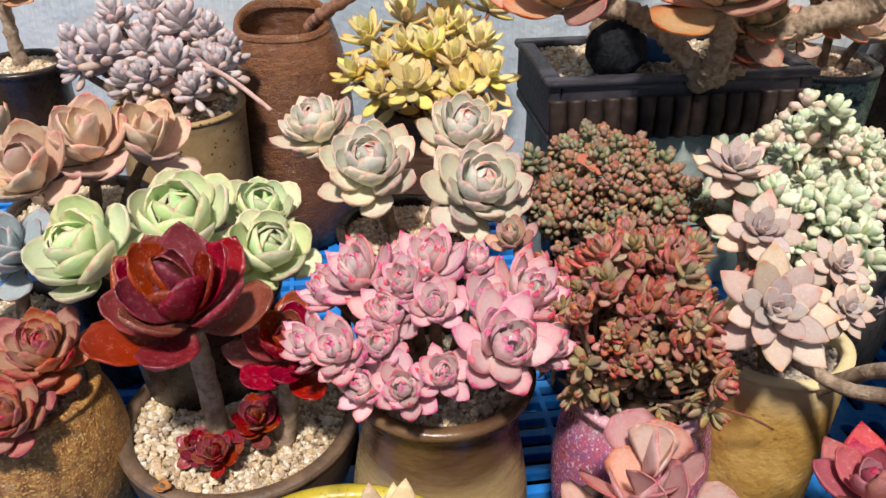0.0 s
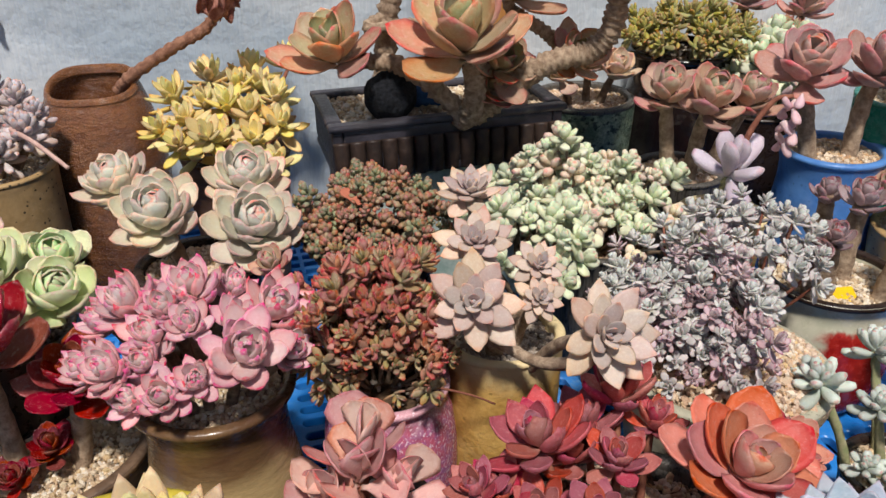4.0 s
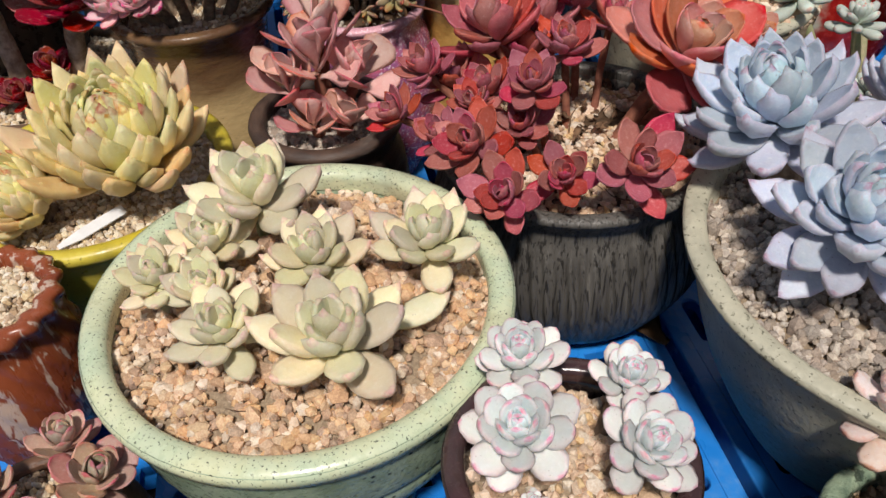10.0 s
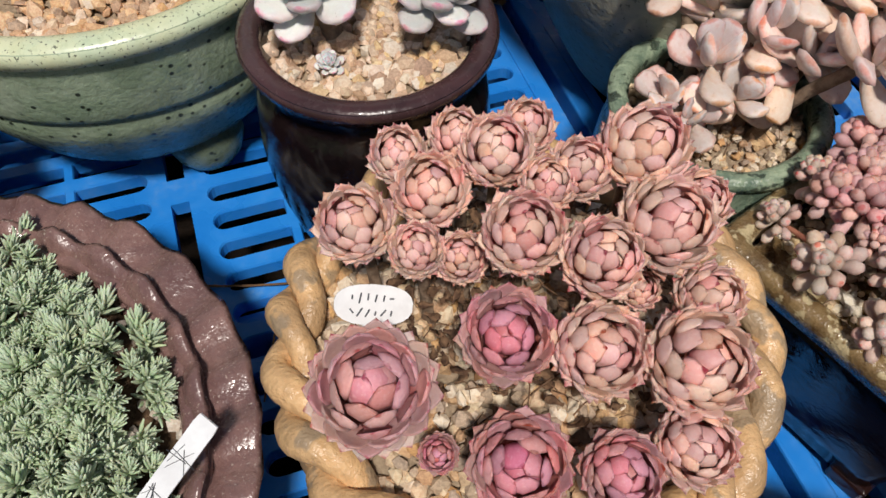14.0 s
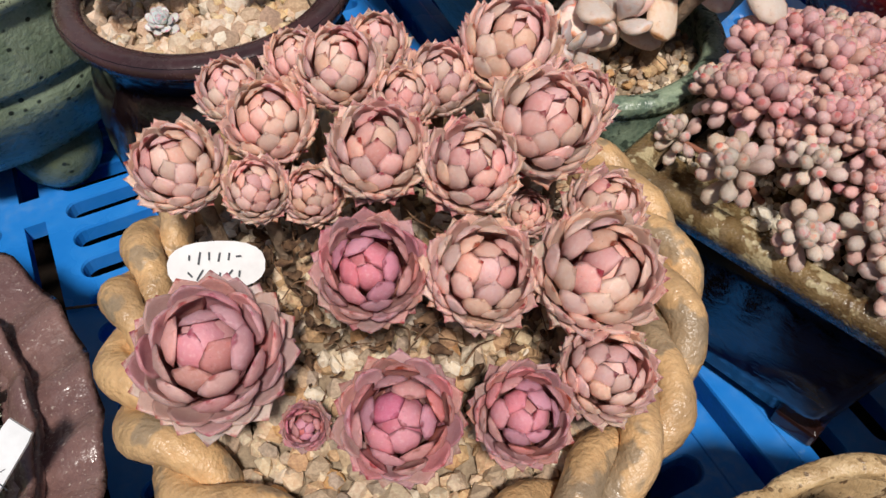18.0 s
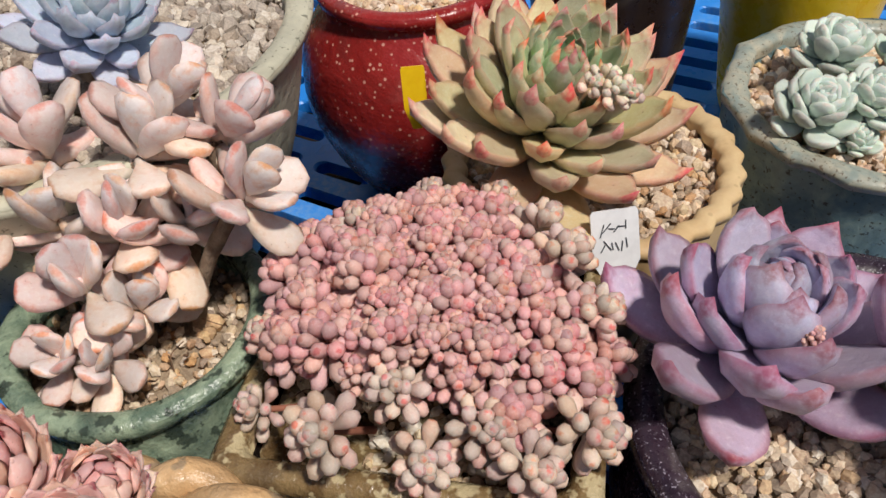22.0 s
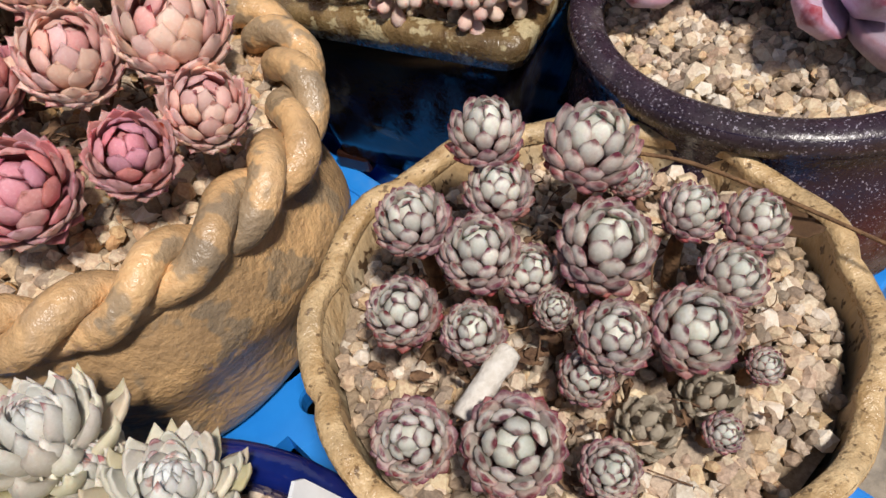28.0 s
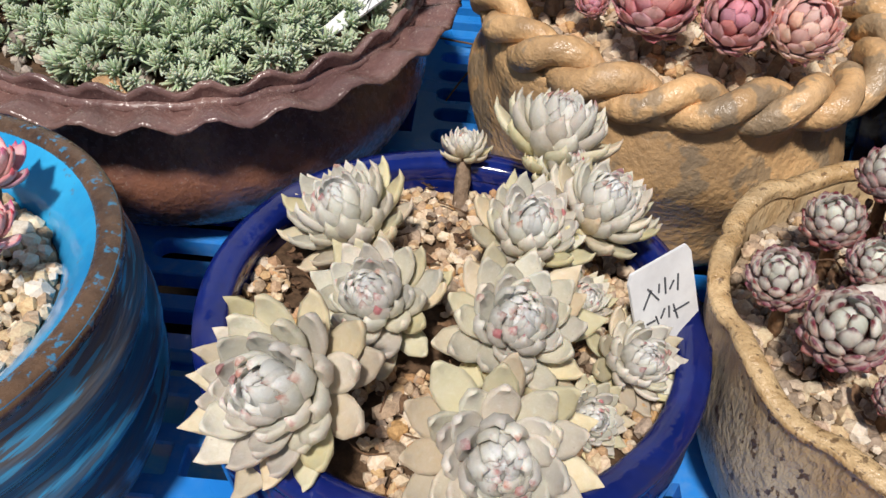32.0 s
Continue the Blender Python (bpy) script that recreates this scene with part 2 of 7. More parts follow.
# ---- builders ----
def mesh_of(name, verts, faces, mats, smooth=True, uvs=None, slots=None):
    me = bpy.data.meshes.new(name)
    me.from_pydata([tuple(v) for v in verts], [], faces)
    for m in (mats if isinstance(mats, (list, tuple)) else [mats]):
        me.materials.append(m)
    me.polygons.foreach_set("use_smooth", [smooth] * len(me.polygons))
    if slots is not None:
        me.polygons.foreach_set("material_index", slots)
    if uvs:
        loop_v = np.empty(len(me.loops), dtype=np.int32)
        me.loops.foreach_get("vertex_index", loop_v)
        for key, arr in uvs.items():
            layer = me.uv_layers.new(name=key)
            layer.data.foreach_set("uv", np.asarray(arr, dtype=np.float32)[loop_v].ravel())
    me.update()
    return me


def part(name, data, parent=None, m=None, label=""):
    """One mesh object under a thing or a part; data is a mesh."""
    ob = new(name, data)
    if parent is not None:
        ob.parent = parent
    if m is not None:
        ob.matrix_local = m
    return tagged(ob, label)


def thing(name, label, category, at=(0, 0, 0), group="", kind=""):
    ob = new(name)
    ob.empty_display_size = 0.01
    ob.location = at
    return tagged(ob, label, category, group, kind)


def mat4(rot_axis, deg):
    return Matrix.Rotation(radians(deg), 4, rot_axis)


def upright(n):
    """A turn that takes +z to n."""
    return Vector((0, 0, 1)).rotation_difference(Vector(n).normalized()).to_matrix().to_4x4()


# leaves -------------------------------------------------------------
def leaf_arrays(k, age, rings=7, sides=8):
    """A leaf along +y, one long: outline, thickness, upward curl and trough from the kind k."""
    a, b, w, th = k["a"], k["b"], k["w"], k["th"]
    peak = (a / (a + b)) ** a * (b / (a + b)) ** b
    us = [0.0] + [((j + 0.6) / rings) ** 0.9 for j in range(rings - 1)] + [0.975]
    us = [min(u, 0.975) for u in us]
    curl, cup = radians(k.get("curl", 20)), k.get("cup", 0.2) * (0.8 + 0.6 * age)
    w = w * (0.97 + 0.12 * age)
    curl = curl * (1 - age) + radians(k.get("bud", min(k.get("curl", 20), 42))) * age
    w *= 1 + (k.get("full", 1.0) - 1) * age * age
    frill = k.get("frill", 0.0)
    V, U, A = [], [], []
    y = z = 0.0
    prev, ang = 0.0, -0.3 * curl
    for u in us:
        ang2 = curl * (u - 0.35)
        y += (u - prev) * math.cos((ang + ang2) / 2)
        z += (u - prev) * math.sin((ang + ang2) / 2)
        prev, ang = u, ang2
        half = w * max((u ** a) * ((1 - u) ** b) / peak, k.get("neck", 0.45) * (1 - u) ** 2)
        t = 1.25 * th * ((u + 0.12) ** 0.35) * ((1.04 - u) ** 0.45)
        if k.get("round", 0.55) > 0.8:
            t = half * th / w
        ny, nz = -math.sin(ang), math.cos(ang)
        for s in range(sides):
            c = 2 * math.pi * s / sides
            x = half * math.cos(c)
            d = t * math.sin(c) * (k.get("round", 0.55) if c < math.pi else 1.0) + cup * half * (abs(math.cos(c)) ** 2)
            if frill:
                d += frill * half * abs(math.cos(c)) ** 3 * math.sin(u * k.get("ruffles", 17) + (2 if x > 0 else 0) + 5 * age)
            V.append((x, y + ny * d, z + nz * d))
            U.append((u, abs(math.cos(c))))
            A.append((age, 1.0 if math.sin(c) < -0.1 else 0.0))
    tip = k.get("tip", 0.03)
    ta = ang + radians(k.get("tipup", 25))
    V.append((0, y + (0.02 + tip) * math.cos(ta), z + (0.02 + tip) * math.sin(ta) + cup * 0.02))
    U.append((1.0, 1.0)), A.append((age, 0.0))
    n = len(us)
    Fc = [[j * sides + s, j * sides + (s + 1) % sides, (j + 1) * sides + (s + 1) % sides, (j + 1) * sides + s] for j in range(n - 1) for s in range(sides)]
    Fc += [[(n - 1) * sides + s, (n - 1) * sides + (s + 1) % sides, n * sides] for s in range(sides)]
    Fc.append([s for s in reversed(range(sides))])
    return np.array(V), Fc, np.array(U), np.array(A)


def leaf_frames(k, rng, n=None):
    """Poses of a rosette's leaves, outermost first, for a rosette of radius one."""
    n = n or k["n"]
    out = []
    for i in range(n):
        s = i / max(n - 1, 1)
        pitch = k["p0"] + (k["p1"] - k["p0"]) * s ** k.get("pe", 0.9) + rng.uniform(-5, 5) * k.get("wild", 1)
        length = (1 - (1 - k["l1"]) * s ** 1.3) * rng.uniform(0.93, 1.05)
        az = i * 137.508 + rng.uniform(-7, 7) * k.get("wild", 1)
        if "globe" in k:   # leaves laid over a ball like scales, tips standing off
            th = radians(k["globe"]) * (1 - s) ** 0.68 + rng.uniform(-0.04, 0.04)
            length, pitch = (0.9 - 0.22 * s) * rng.uniform(0.94, 1.06), k["stand"] - 0.9 * math.degrees(th) + rng.uniform(-4, 4)
            chord = radians(pitch + 0.15 * k["curl"])
            root = (0, math.sin(th) - 0.93 * length * math.cos(chord), k["h"] + 0.88 * math.cos(th) - 0.93 * length * math.sin(chord))
            out.append((s, mat4("Z", az) @ Matrix.Translation(root) @ mat4("X", pitch) @ mat4("Y", rng.uniform(-6, 6)) @ Matrix.Scale(length, 4)))
            continue
        m = mat4("Z", az) @ Matrix.Translation((0, 0.05 * (1 - s), k.get("h", 0.25) * s)) @ mat4("X", pitch) @ mat4("Y", rng.uniform(-6, 6) * k.get("wild", 1)) @ Matrix.Scale(length, 4)
        out.append((s, m))
    return out


def joined(k, frames, rings, sides):
    V, Fc, U, A, base = [], [], [], [], 0
    for s, m in frames:
        v, f, u, a = leaf_arrays(k, s, rings, sides)
        M = np.array(m)
        V.append(v @ M[:3, :3].T + M[:3, 3])
        Fc += [[q + base for q in face] for face in f]
        U.append(u), A.append(a)
        base += len(v)
    return np.concatenate(V), Fc, np.concatenate(U), np.concatenate(A)


LEAF_MESH, CORE_MESH, HEAD_MESH, EXTENT = {}, {}, {}, {}
AGES = 5


def leaf_mesh(kind, s):
    c = min(int(s * AGES), AGES - 1)
    if (kind, c) not in LEAF_MESH:
        v, f, u, a = leaf_arrays(KINDS[kind], (c + 0.5) / AGES, KINDS[kind].get("leaf_rings", 7), 8)
        LEAF_MESH[kind, c] = mesh_of("leaf", v, f, KINDS[kind]["mat"], True, {"leaf": u, "age": a})
    return LEAF_MESH[kind, c]


def extent(kind):
    """How far the leaves of a rosette reach from its axis."""
    if kind not in EXTENT:
        v = joined(KINDS[kind], leaf_frames(KINDS[kind], random.Random(3)), 6, 6)[0]
        EXTENT[kind] = float(np.percentile(np.hypot(v[:, 0], v[:, 1]), 97))
    return EXTENT[kind]


def rosette(parent, kind, at, normal, r, seed, name="rosette", spin=None):
    """A rosette: the heart in one mesh, each of the outer leaves a mesh under it."""
    k = KINDS[kind]
    variant = seed % 3
    split = k.get("split", 1.0)
    rng = random.Random(1000 + variant + 17 * len(kind))
    frames = leaf_frames(k, rng)
    cut = int(len(frames) * split)
    if (kind, variant) not in CORE_MESH:
        if cut < len(frames):
            v, f, u, a = joined(k, frames[cut:], 6, 8)
            CORE_MESH[kind, variant, "heart"] = mesh_of("heart", v, f, k["mat"], True, {"leaf": u, "age": a})
        bud = [(0.28, -0.1), (0.42, 0.2), (0.38, 0.5), (0.25, 0.66), (0.08, 0.73)] if "globe" in k else [(0.02, 0), (0.05, 0.06), (0.045, 0.14), (0.02, 0.19), (0.004, 0.2)]
        v, f = lathe(bud, 12 if "globe" in k else 8)
        v = np.array(v) + np.array([0, 0, k.get("h", 0.25)])
        u, a = np.full((len(v), 2), (0.5, 0.3)), np.full((len(v), 2), (1.0, 0.0))
        CORE_MESH[kind, variant] = mesh_of("rosette", v, f, k["mat"], True, {"leaf": u, "age": a})
    ob = new(name, CORE_MESH[kind, variant])
    ob.parent = parent
    turn = seed * 73.0 if spin is None else spin
    reach = k["reach"] if "reach" in k else extent(kind)
    ob.matrix_local = Matrix.Translation(Vector(at) - parent.location) @ upright(normal) @ mat4("Z", turn) @ Matrix.Scale(r / reach, 4)
    if (kind, variant, "heart") in CORE_MESH:
        heart = new("heart", CORE_MESH[kind, variant, "heart"])
        heart.parent = ob
        tagged(heart, kind="stuff")
    jit = random.Random(seed)
    for s, m in frames[:cut]:
        lf = new("leaf", leaf_mesh(kind, s))
        lf.parent = ob
        lf.matrix_local = m @ mat4("X", jit.uniform(-4, 4)) @ Matrix.Scale(jit.uniform(0.94, 1.06), 4)
    return ob


def head_mesh(kind, variant):
    """A small whole shoot tip in one mesh."""
    if (kind, variant) not in HEAD_MESH:
        k = KINDS[kind]
        v, f, u, a = joined(k, leaf_frames(k, random.Random(variant + 5)), k.get("rings", 4), k.get("sides", 6))
        HEAD_MESH[kind, variant] = mesh_of("shoot", v, f, k["mat"], True, {"leaf": u, "age": a})
    return HEAD_MESH[kind, variant]


def shoot(parent, kind, at, normal, r, seed, name="shoot"):
    ob = new(name, head_mesh(kind, seed % 4))
    ob.parent = parent
    ob.matrix_local = Matrix.Translation(Vector(at) - parent.location) @ upright(normal) @ mat4("Z", seed * 61.0) @ Matrix.Scale(r, 4)
    return tagged(ob, kind="stuff")


def tube_arrays(points, r0, r1, sides=10, rough=0.12, seed=0, knots=0):
    rng = random.Random(seed)
    pts = [Vector(p) for p in points]
    # smooth the line
    fine = []
    for i in range(len(pts) - 1):
        p0, p1, p2, p3 = pts[max(i - 1, 0)], pts[i], pts[i + 1], pts[min(i + 2, len(pts) - 1)]
        for j in range(14 if knots else 6):
            t = j / (14 if knots else 6)
            fine.append(0.5 * ((2 * p1) + (p2 - p0) * t + (2 * p0 - 5 * p1 + 4 * p2 - p3) * t * t + (3 * p1 - p0 - 3 * p2 + p3) * t ** 3))
    fine.append(pts[-1])
    V, n = [], len(fine)
    for i, p in enumerate(fine):
        d = (fine[min(i + 1, n - 1)] - fine[max(i - 1, 0)]).normalized()
        m = upright(d).to_3x3()
        r = r0 + (r1 - r0) * i / (n - 1)
        if knots:
            r *= (0.9, 1.0, 1.12)[i % 3] * rng.uniform(0.95, 1.06)
        for s in range(sides):
            c = 2 * math.pi * s / sides
            V.append(p + m @ Vector((math.cos(c), math.sin(c), 0)) * r * (1 + rng.uniform(-rough, rough)))
    Fc = [[i * sides + s, i * sides + (s + 1) % sides, (i + 1) * sides + (s + 1) % sides, (i + 1) * sides + s] for i in range(n - 1) for s in range(sides)]
    Fc += [[s for s in reversed(range(sides))], [(n - 1) * sides + s for s in range(sides)]]
    return V, Fc


def stem(parent, points, r0, r1, mat, seed=0, knots=0, name="stem", sides=10):
    v, f = tube_arrays([Vector(p) - parent.location for p in points], r0, r1, sides, 0.12, seed, knots)
    return part(name, mesh_of(name, v, f, mat), parent)


def lathe(profile, seg=56, deform=None):
    """A turned body from (radius, height) pairs; deform(angle, i, r, z) gives (r, z)."""
    V, Fc = [], []
    for i, (r, z) in enumerate(profile):
        for s in range(seg):
            c = 2 * math.pi * s / seg
            rr, zz = deform(c, i, r, z) if deform else (r, z)
            V.append((rr * math.cos(c), rr * math.sin(c), zz))
    n = len(profile)
    Fc = [[i * seg + s, i * seg + (s + 1) % seg, (i + 1) * seg + (s + 1) % seg, (i + 1) * seg + s] for i in range(n - 1) for s in range(seg)]
    Fc += [[s for s in reversed(range(seg))], [(n - 1) * seg + s for s in range(seg)]]
    return V, Fc


def smooth_profile(points, k=5):
    out = []
    for i in range(len(points) - 1):
        p0, p1, p2, p3 = (Vector(points[j]) for j in (max(i - 1, 0), i, i + 1, min(i + 2, len(points) - 1)))
        for j in range(k):
            t = j / k
            q = 0.5 * ((2 * p1) + (p2 - p0) * t + (2 * p0 - 5 * p1 + 4 * p2 - p3) * t * t + (3 * p1 - p0 - 3 * p2 + p3) * t ** 3)
            out.append((max(q.x, 0.001), q.y))
    out.append(tuple(points[-1]))
    return out


def flower_pot(label, x, y, r, top, shape, mat, rim_mat=None, rim=0.005, wall=0.006, base=0.0, depth=0.02, deform=None, rim_deform=None, name="flower_pot", seg=56, rim_label=""):
    """A turned pot. shape: (share of r, share of the height) from foot to rim; the wall goes down inside as far as the soil; the rim is a part."""
    ob = thing(name, label, "flower pot", (x, y, base))
    H = top - base
    outer = smooth_profile([(a * r, b * H) for a, b in shape])
    ri = outer[-1][0]
    def radius_at(z):
        return min((abs(q[1] - z), q[0]) for q in outer)[1]
    inner = [(ri - wall, H - 0.001)] + [(min(ri, radius_at(H - d)) - wall * e, H - d) for d, e in ((depth * 0.3, 1.0), (depth * 0.6, 1.1), (depth + 0.012, 1.3))]
    v, f = lathe(outer + inner, seg, deform)
    part("body", mesh_of("body", v, f, mat), ob)
    ro, wd = ri + rim * 0.12, wall + rim * 0.7
    lip = [(ro - wd / 2 - wd / 2 * math.cos(a), H - rim * 0.35 + rim * 0.6 * math.sin(a)) for a in [math.pi * j / 8 for j in range(9)]]
    lip = [(ro - wd * 0.97, H - rim * 1.2)] + lip + [(ro - rim * 0.1, H - rim * 0.9), (min(ri, radius_at(H - rim * 1.2)) - wall * 0.5, H - rim * 1.2)]
    v, f = lathe(lip, seg, rim_deform or deform)
    f = f[:-2]
    part("rim", mesh_of("rim", v, f, rim_mat or mat), ob, label=rim_label)
    return ob


ICO = None


def ico():
    global ICO
    if ICO is None:
        bm = bmesh.new()
        bmesh.ops.create_icosphere(bm, subdivisions=1, radius=1)
        ICO = (np.array([v.co for v in bm.verts]), np.array([[v.index for v in fc.verts] for fc in bm.faces]))
        bm.free()
    return ICO


def gravel_bed(label, x, y, r, z, mat, size=0.0045, seed=1, mound=0.004, cover=3.6, half=None, turn=0.0, dirt_share=0.0):
    """Loose grit on a bed of soil: one object of stuff. half: half sizes of an oblong bed."""
    rng = np.random.default_rng(seed)
    area = math.pi * r * r if half is None else 4 * half[0] * half[1]
    n = min(int(cover * area / (size * size)), 4200)
    bv, bf = ico()
    if half is None:
        rad, az = r * np.sqrt(rng.random(n)), rng.random(n) * 2 * math.pi
        px, py, q = rad * np.cos(az), rad * np.sin(az), rad / r
    else:
        px, py = (rng.random(n) * 2 - 1) * half[0], (rng.random(n) * 2 - 1) * half[1]
        q = np.maximum(abs(px) / half[0], abs(py) / half[1])
    if dirt_share:
        keep = np.array([noise.noise(Vector((a * 30 + seed, b * 30, 0.3))) > -0.35 + dirt_share for a, b in zip(px, py)])
        px, py, q = px[keep], py[keep], q[keep]
        n = len(px)
    pz = mound * (1 - q * q) + rng.random(n) * size * 0.5
    sc = size * (0.30 + 0.30 * rng.random(n)) * (1 + (rng.random(n) > 0.93) * 0.5)
    axes = sc[:, None] * (0.7 + 0.6 * rng.random((n, 3)))
    V = bv[None] * (0.78 + 0.44 * rng.random((n, len(bv), 1))) * axes[:, None, :]
    ang = rng.random((n, 2)) * 2 * math.pi
    c, s = np.cos(ang[:, 0])[:, None], np.sin(ang[:, 0])[:, None]
    X, Y, Z = V[..., 0] * c - V[..., 1] * s, V[..., 0] * s + V[..., 1] * c, V[..., 2]
    c, s = np.cos(ang[:, 1])[:, None], np.sin(ang[:, 1])[:, None]
    Y, Z = Y * c - Z * s, Y * s + Z * c
    V = np.stack([X + px[:, None], Y + py[:, None], Z + pz[:, None]], -1).reshape(-1, 3)
    Fc = (bf[None] + (np.arange(n) * len(bv))[:, None, None]).reshape(-1, 3)
    # the soil under it
    seg, base = 24, len(V)
    if half is None:
        rings = [(0.0, mound - 0.001), (0.5, mound * 0.75 - 0.001), (1.02, -0.001), (1.0, -0.012)]
        dv = [(0, 0, mound - 0.001)] + [(r * a * math.cos(2 * math.pi * j / seg), r * a * math.sin(2 * math.pi * j / seg), h) for a, h in rings[1:] for j in range(seg)]
        df = [[0, 1 + j, 1 + (j + 1) % seg] for j in range(seg)]
        for k in range(2):
            df += [[1 + k * seg + j, 1 + (k + 1) * seg + j, 1 + (k + 1) * seg + (j + 1) % seg, 1 + k * seg + (j + 1) % seg] for j in range(seg)]
    else:
        a, b = half
        dv = [(-a, -b, 0), (a, -b, 0), (a, b, 0), (-a, b, 0), (-a, -b, -0.012), (a, -b, -0.012), (a, b, -0.012), (-a, b, -0.012)]
        df = [[0, 1, 2, 3], [0, 4, 5, 1], [1, 5, 6, 2], [2, 6, 7, 3], [3, 7, 4, 0]]
    verts = np.concatenate([V, np.array(dv)])
    faces = Fc.tolist() + [[q + base for q in fc] for fc in df]
    me = mesh_of("gravel", verts, faces, [mat, DIRT if cover < 1 or dirt_share else FINES], False, None, [0] * len(Fc) + [1] * len(df))
    ob = new("gravel", me)
    ob.matrix_world = pose(x, y, z, 0, 0, turn)
    return tagged(ob, label, "gravel", "", "stuff")


def outward(x, y, cx, cy, r, lean=0.6, front=0.25):
    """The way a shoot leans: away from the pot's middle and a little to the light."""
    return Vector(((x - cx) / r * lean, (y - cy) / r * lean - front, 1.0))


def planted(label, category, rows, kind, c, r, soil, stem_mat, lean=0.6, front=0.25, stem_r=0.0035, name="succulent", seed=1, gather=0.55, group=""):
    """A plant of several rosettes on their stems; rows of x, y, z and radius."""
    ob = thing(name, label, category, (c[0], c[1], soil), group)
    for i, (x, y, z, rr) in enumerate(rows):
        kd = kind if isinstance(kind, str) else kind[i % len(kind)]
        nrm = outward(x, y, c[0], c[1], r, lean, front)
        k = KINDS[kd]
        nn = nrm.normalized()
        p = Vector((x, y, z)) - nn * rr * k.get("sink", 0.35)
        rosette(ob, kd, p, nrm, rr, seed * 31 + i)
        foot = Vector((c[0] + (x - c[0]) * gather, c[1] + (y - c[1]) * gather, soil - 0.004))
        d = math.hypot(foot.x - c[0], foot.y - c[1])
        if d > r * 0.8:
            foot.x, foot.y = c[0] + (foot.x - c[0]) * r * 0.8 / d, c[1] + (foot.y - c[1]) * r * 0.8 / d
        mid = (foot + p) / 2 - Vector((nn.x, nn.y, 0)) * (p - foot).length * 0.1
        stem(ob, [foot, mid, p - nn * rr * 0.05, p + nn * rr * 0.1], stem_r * 1.1, stem_r * 0.8, stem_mat, i)
    return ob


def cushion(label, category, kind, centre, radii, n, size, soil, stem_mat, seed=1, name="sedum", stems=14, lean=1.0, top_only=0.05, inner=0.25, kinds=None, rough=0.22, joint=False):
    """Many small shoots over a rounded heap, and the stems that carry them."""
    rng = random.Random(seed)
    ob = thing(name, label, category, (centre[0], centre[1], soil))
    heads = []
    for i in range(n):
        zz = top_only + (1 - top_only) * ((i + 0.5) / n)
        az = i * 2.39996 + rng.uniform(-0.4, 0.4)
        q = math.sqrt(max(0, 1 - zz * zz))
        d = Vector((q * math.cos(az), q * math.sin(az), zz))
        k = (1 - inner * rng.random() ** 1.5) * (1 + rough * noise.noise(d * 2.6 + Vector((seed, 0, 0))))
        p = Vector((centre[0] + d.x * radii[0] * k, centre[1] + d.y * radii[1] * k, centre[2] + d.z * radii[2] * k))
        nrm = Vector((d.x * lean + rng.uniform(-0.3, 0.3), d.y * lean - 0.1 + rng.uniform(-0.3, 0.3), d.z + 0.5))
        kd = kind if not kinds else rng.choice(kinds)
        sz, sd = size * rng.uniform(0.75, 1.25), rng.randrange(1000)
        if joint:
            heads.append((kd, sd, Matrix.Translation(p - ob.location) @ upright(nrm) @ mat4("Z", sd * 61.0) @ Matrix.Scale(sz, 4)))
        else:
            shoot(ob, kd, p, nrm, sz, sd)
        if i % max(1, n // stems) == 0:
            foot = Vector((centre[0] + d.x * radii[0] * 0.3, centre[1] + d.y * radii[1] * 0.3, soil - 0.004))
            stem(ob, [foot, (foot + p) / 2 + Vector((d.x, d.y, 0)) * 0.004, p], size * 0.16, size * 0.09, stem_mat, i, sides=6)
    for kd in sorted({h[0] for h in heads}):
        k, V, Fc, U, A, base = KINDS[kd], [], [], [], [], 0
        forms = [joined(k, leaf_frames(k, random.Random(q + 5)), k.get("rings", 4), k.get("sides", 6)) for q in range(4)]
        for _, sd, m in (h for h in heads if h[0] == kd):
            v, f, u, a = forms[sd % 4]
            M = np.array(m)
            V.append(v @ M[:3, :3].T + M[:3, 3])
            Fc += [[q + base for q in face] for face in f]
            U.append(u), A.append(a)
            base += len(v)
        tagged(part("foliage", mesh_of("foliage", np.concatenate(V), Fc, k["mat"], True, {"leaf": np.concatenate(U), "age": np.concatenate(A)}), ob), kind="stuff")
    return ob


# ---- leaf kinds ----
def kind(n, w, th, a, b, p0, p1, l1, mat, **more):
    return dict(n=n, w=w, th=th, a=a, b=b, p0=p0, p1=p1, l1=l1, mat=mat, **more)


M_GREEN = succulent("apple_green_leaf", "dcdfb4", "c0e2a2", "deb8a0", "d8a894", 0.35, 0.94, 0.38, 0.08, rim_from=0.3, mottle=0.1)
M_DARKRED = succulent("dark_red_leaf", "982018", "7c1816", "a42c20", "70140f", 0.3, 0.94, 0.2, 0.2, 0.6, mottle=0.15)
M_PINK = succulent("rosy_pink_leaf", "e2babe", "dccec8", "dc6488", "d04876", 0.65, 0.92, 0.46, 0.14, rim_from=0.3, mottle=0.12)
M_ROSE = succulent("pale_rose_edged_leaf", "d8d0b6", "cdd6ca", "dea898", "d68878", 0.5, 0.93, 0.5, 0.2, rim_from=0.2, mottle=0.15)
M_GHOST = succulent("dusty_lilac_leaf", "d2baa8", "b8b0b2", "dcb498", "d2a28a", 0.5, 0.9, 0.62, 0.25)
M_SEMPY = succulent("yellow_green_leaf", "ecdcaa", "ccd092", "dcb878", "a8683c", 0.3, 0.96, 0.42, 0.22, mottle=0.16, skirt="dcb884")
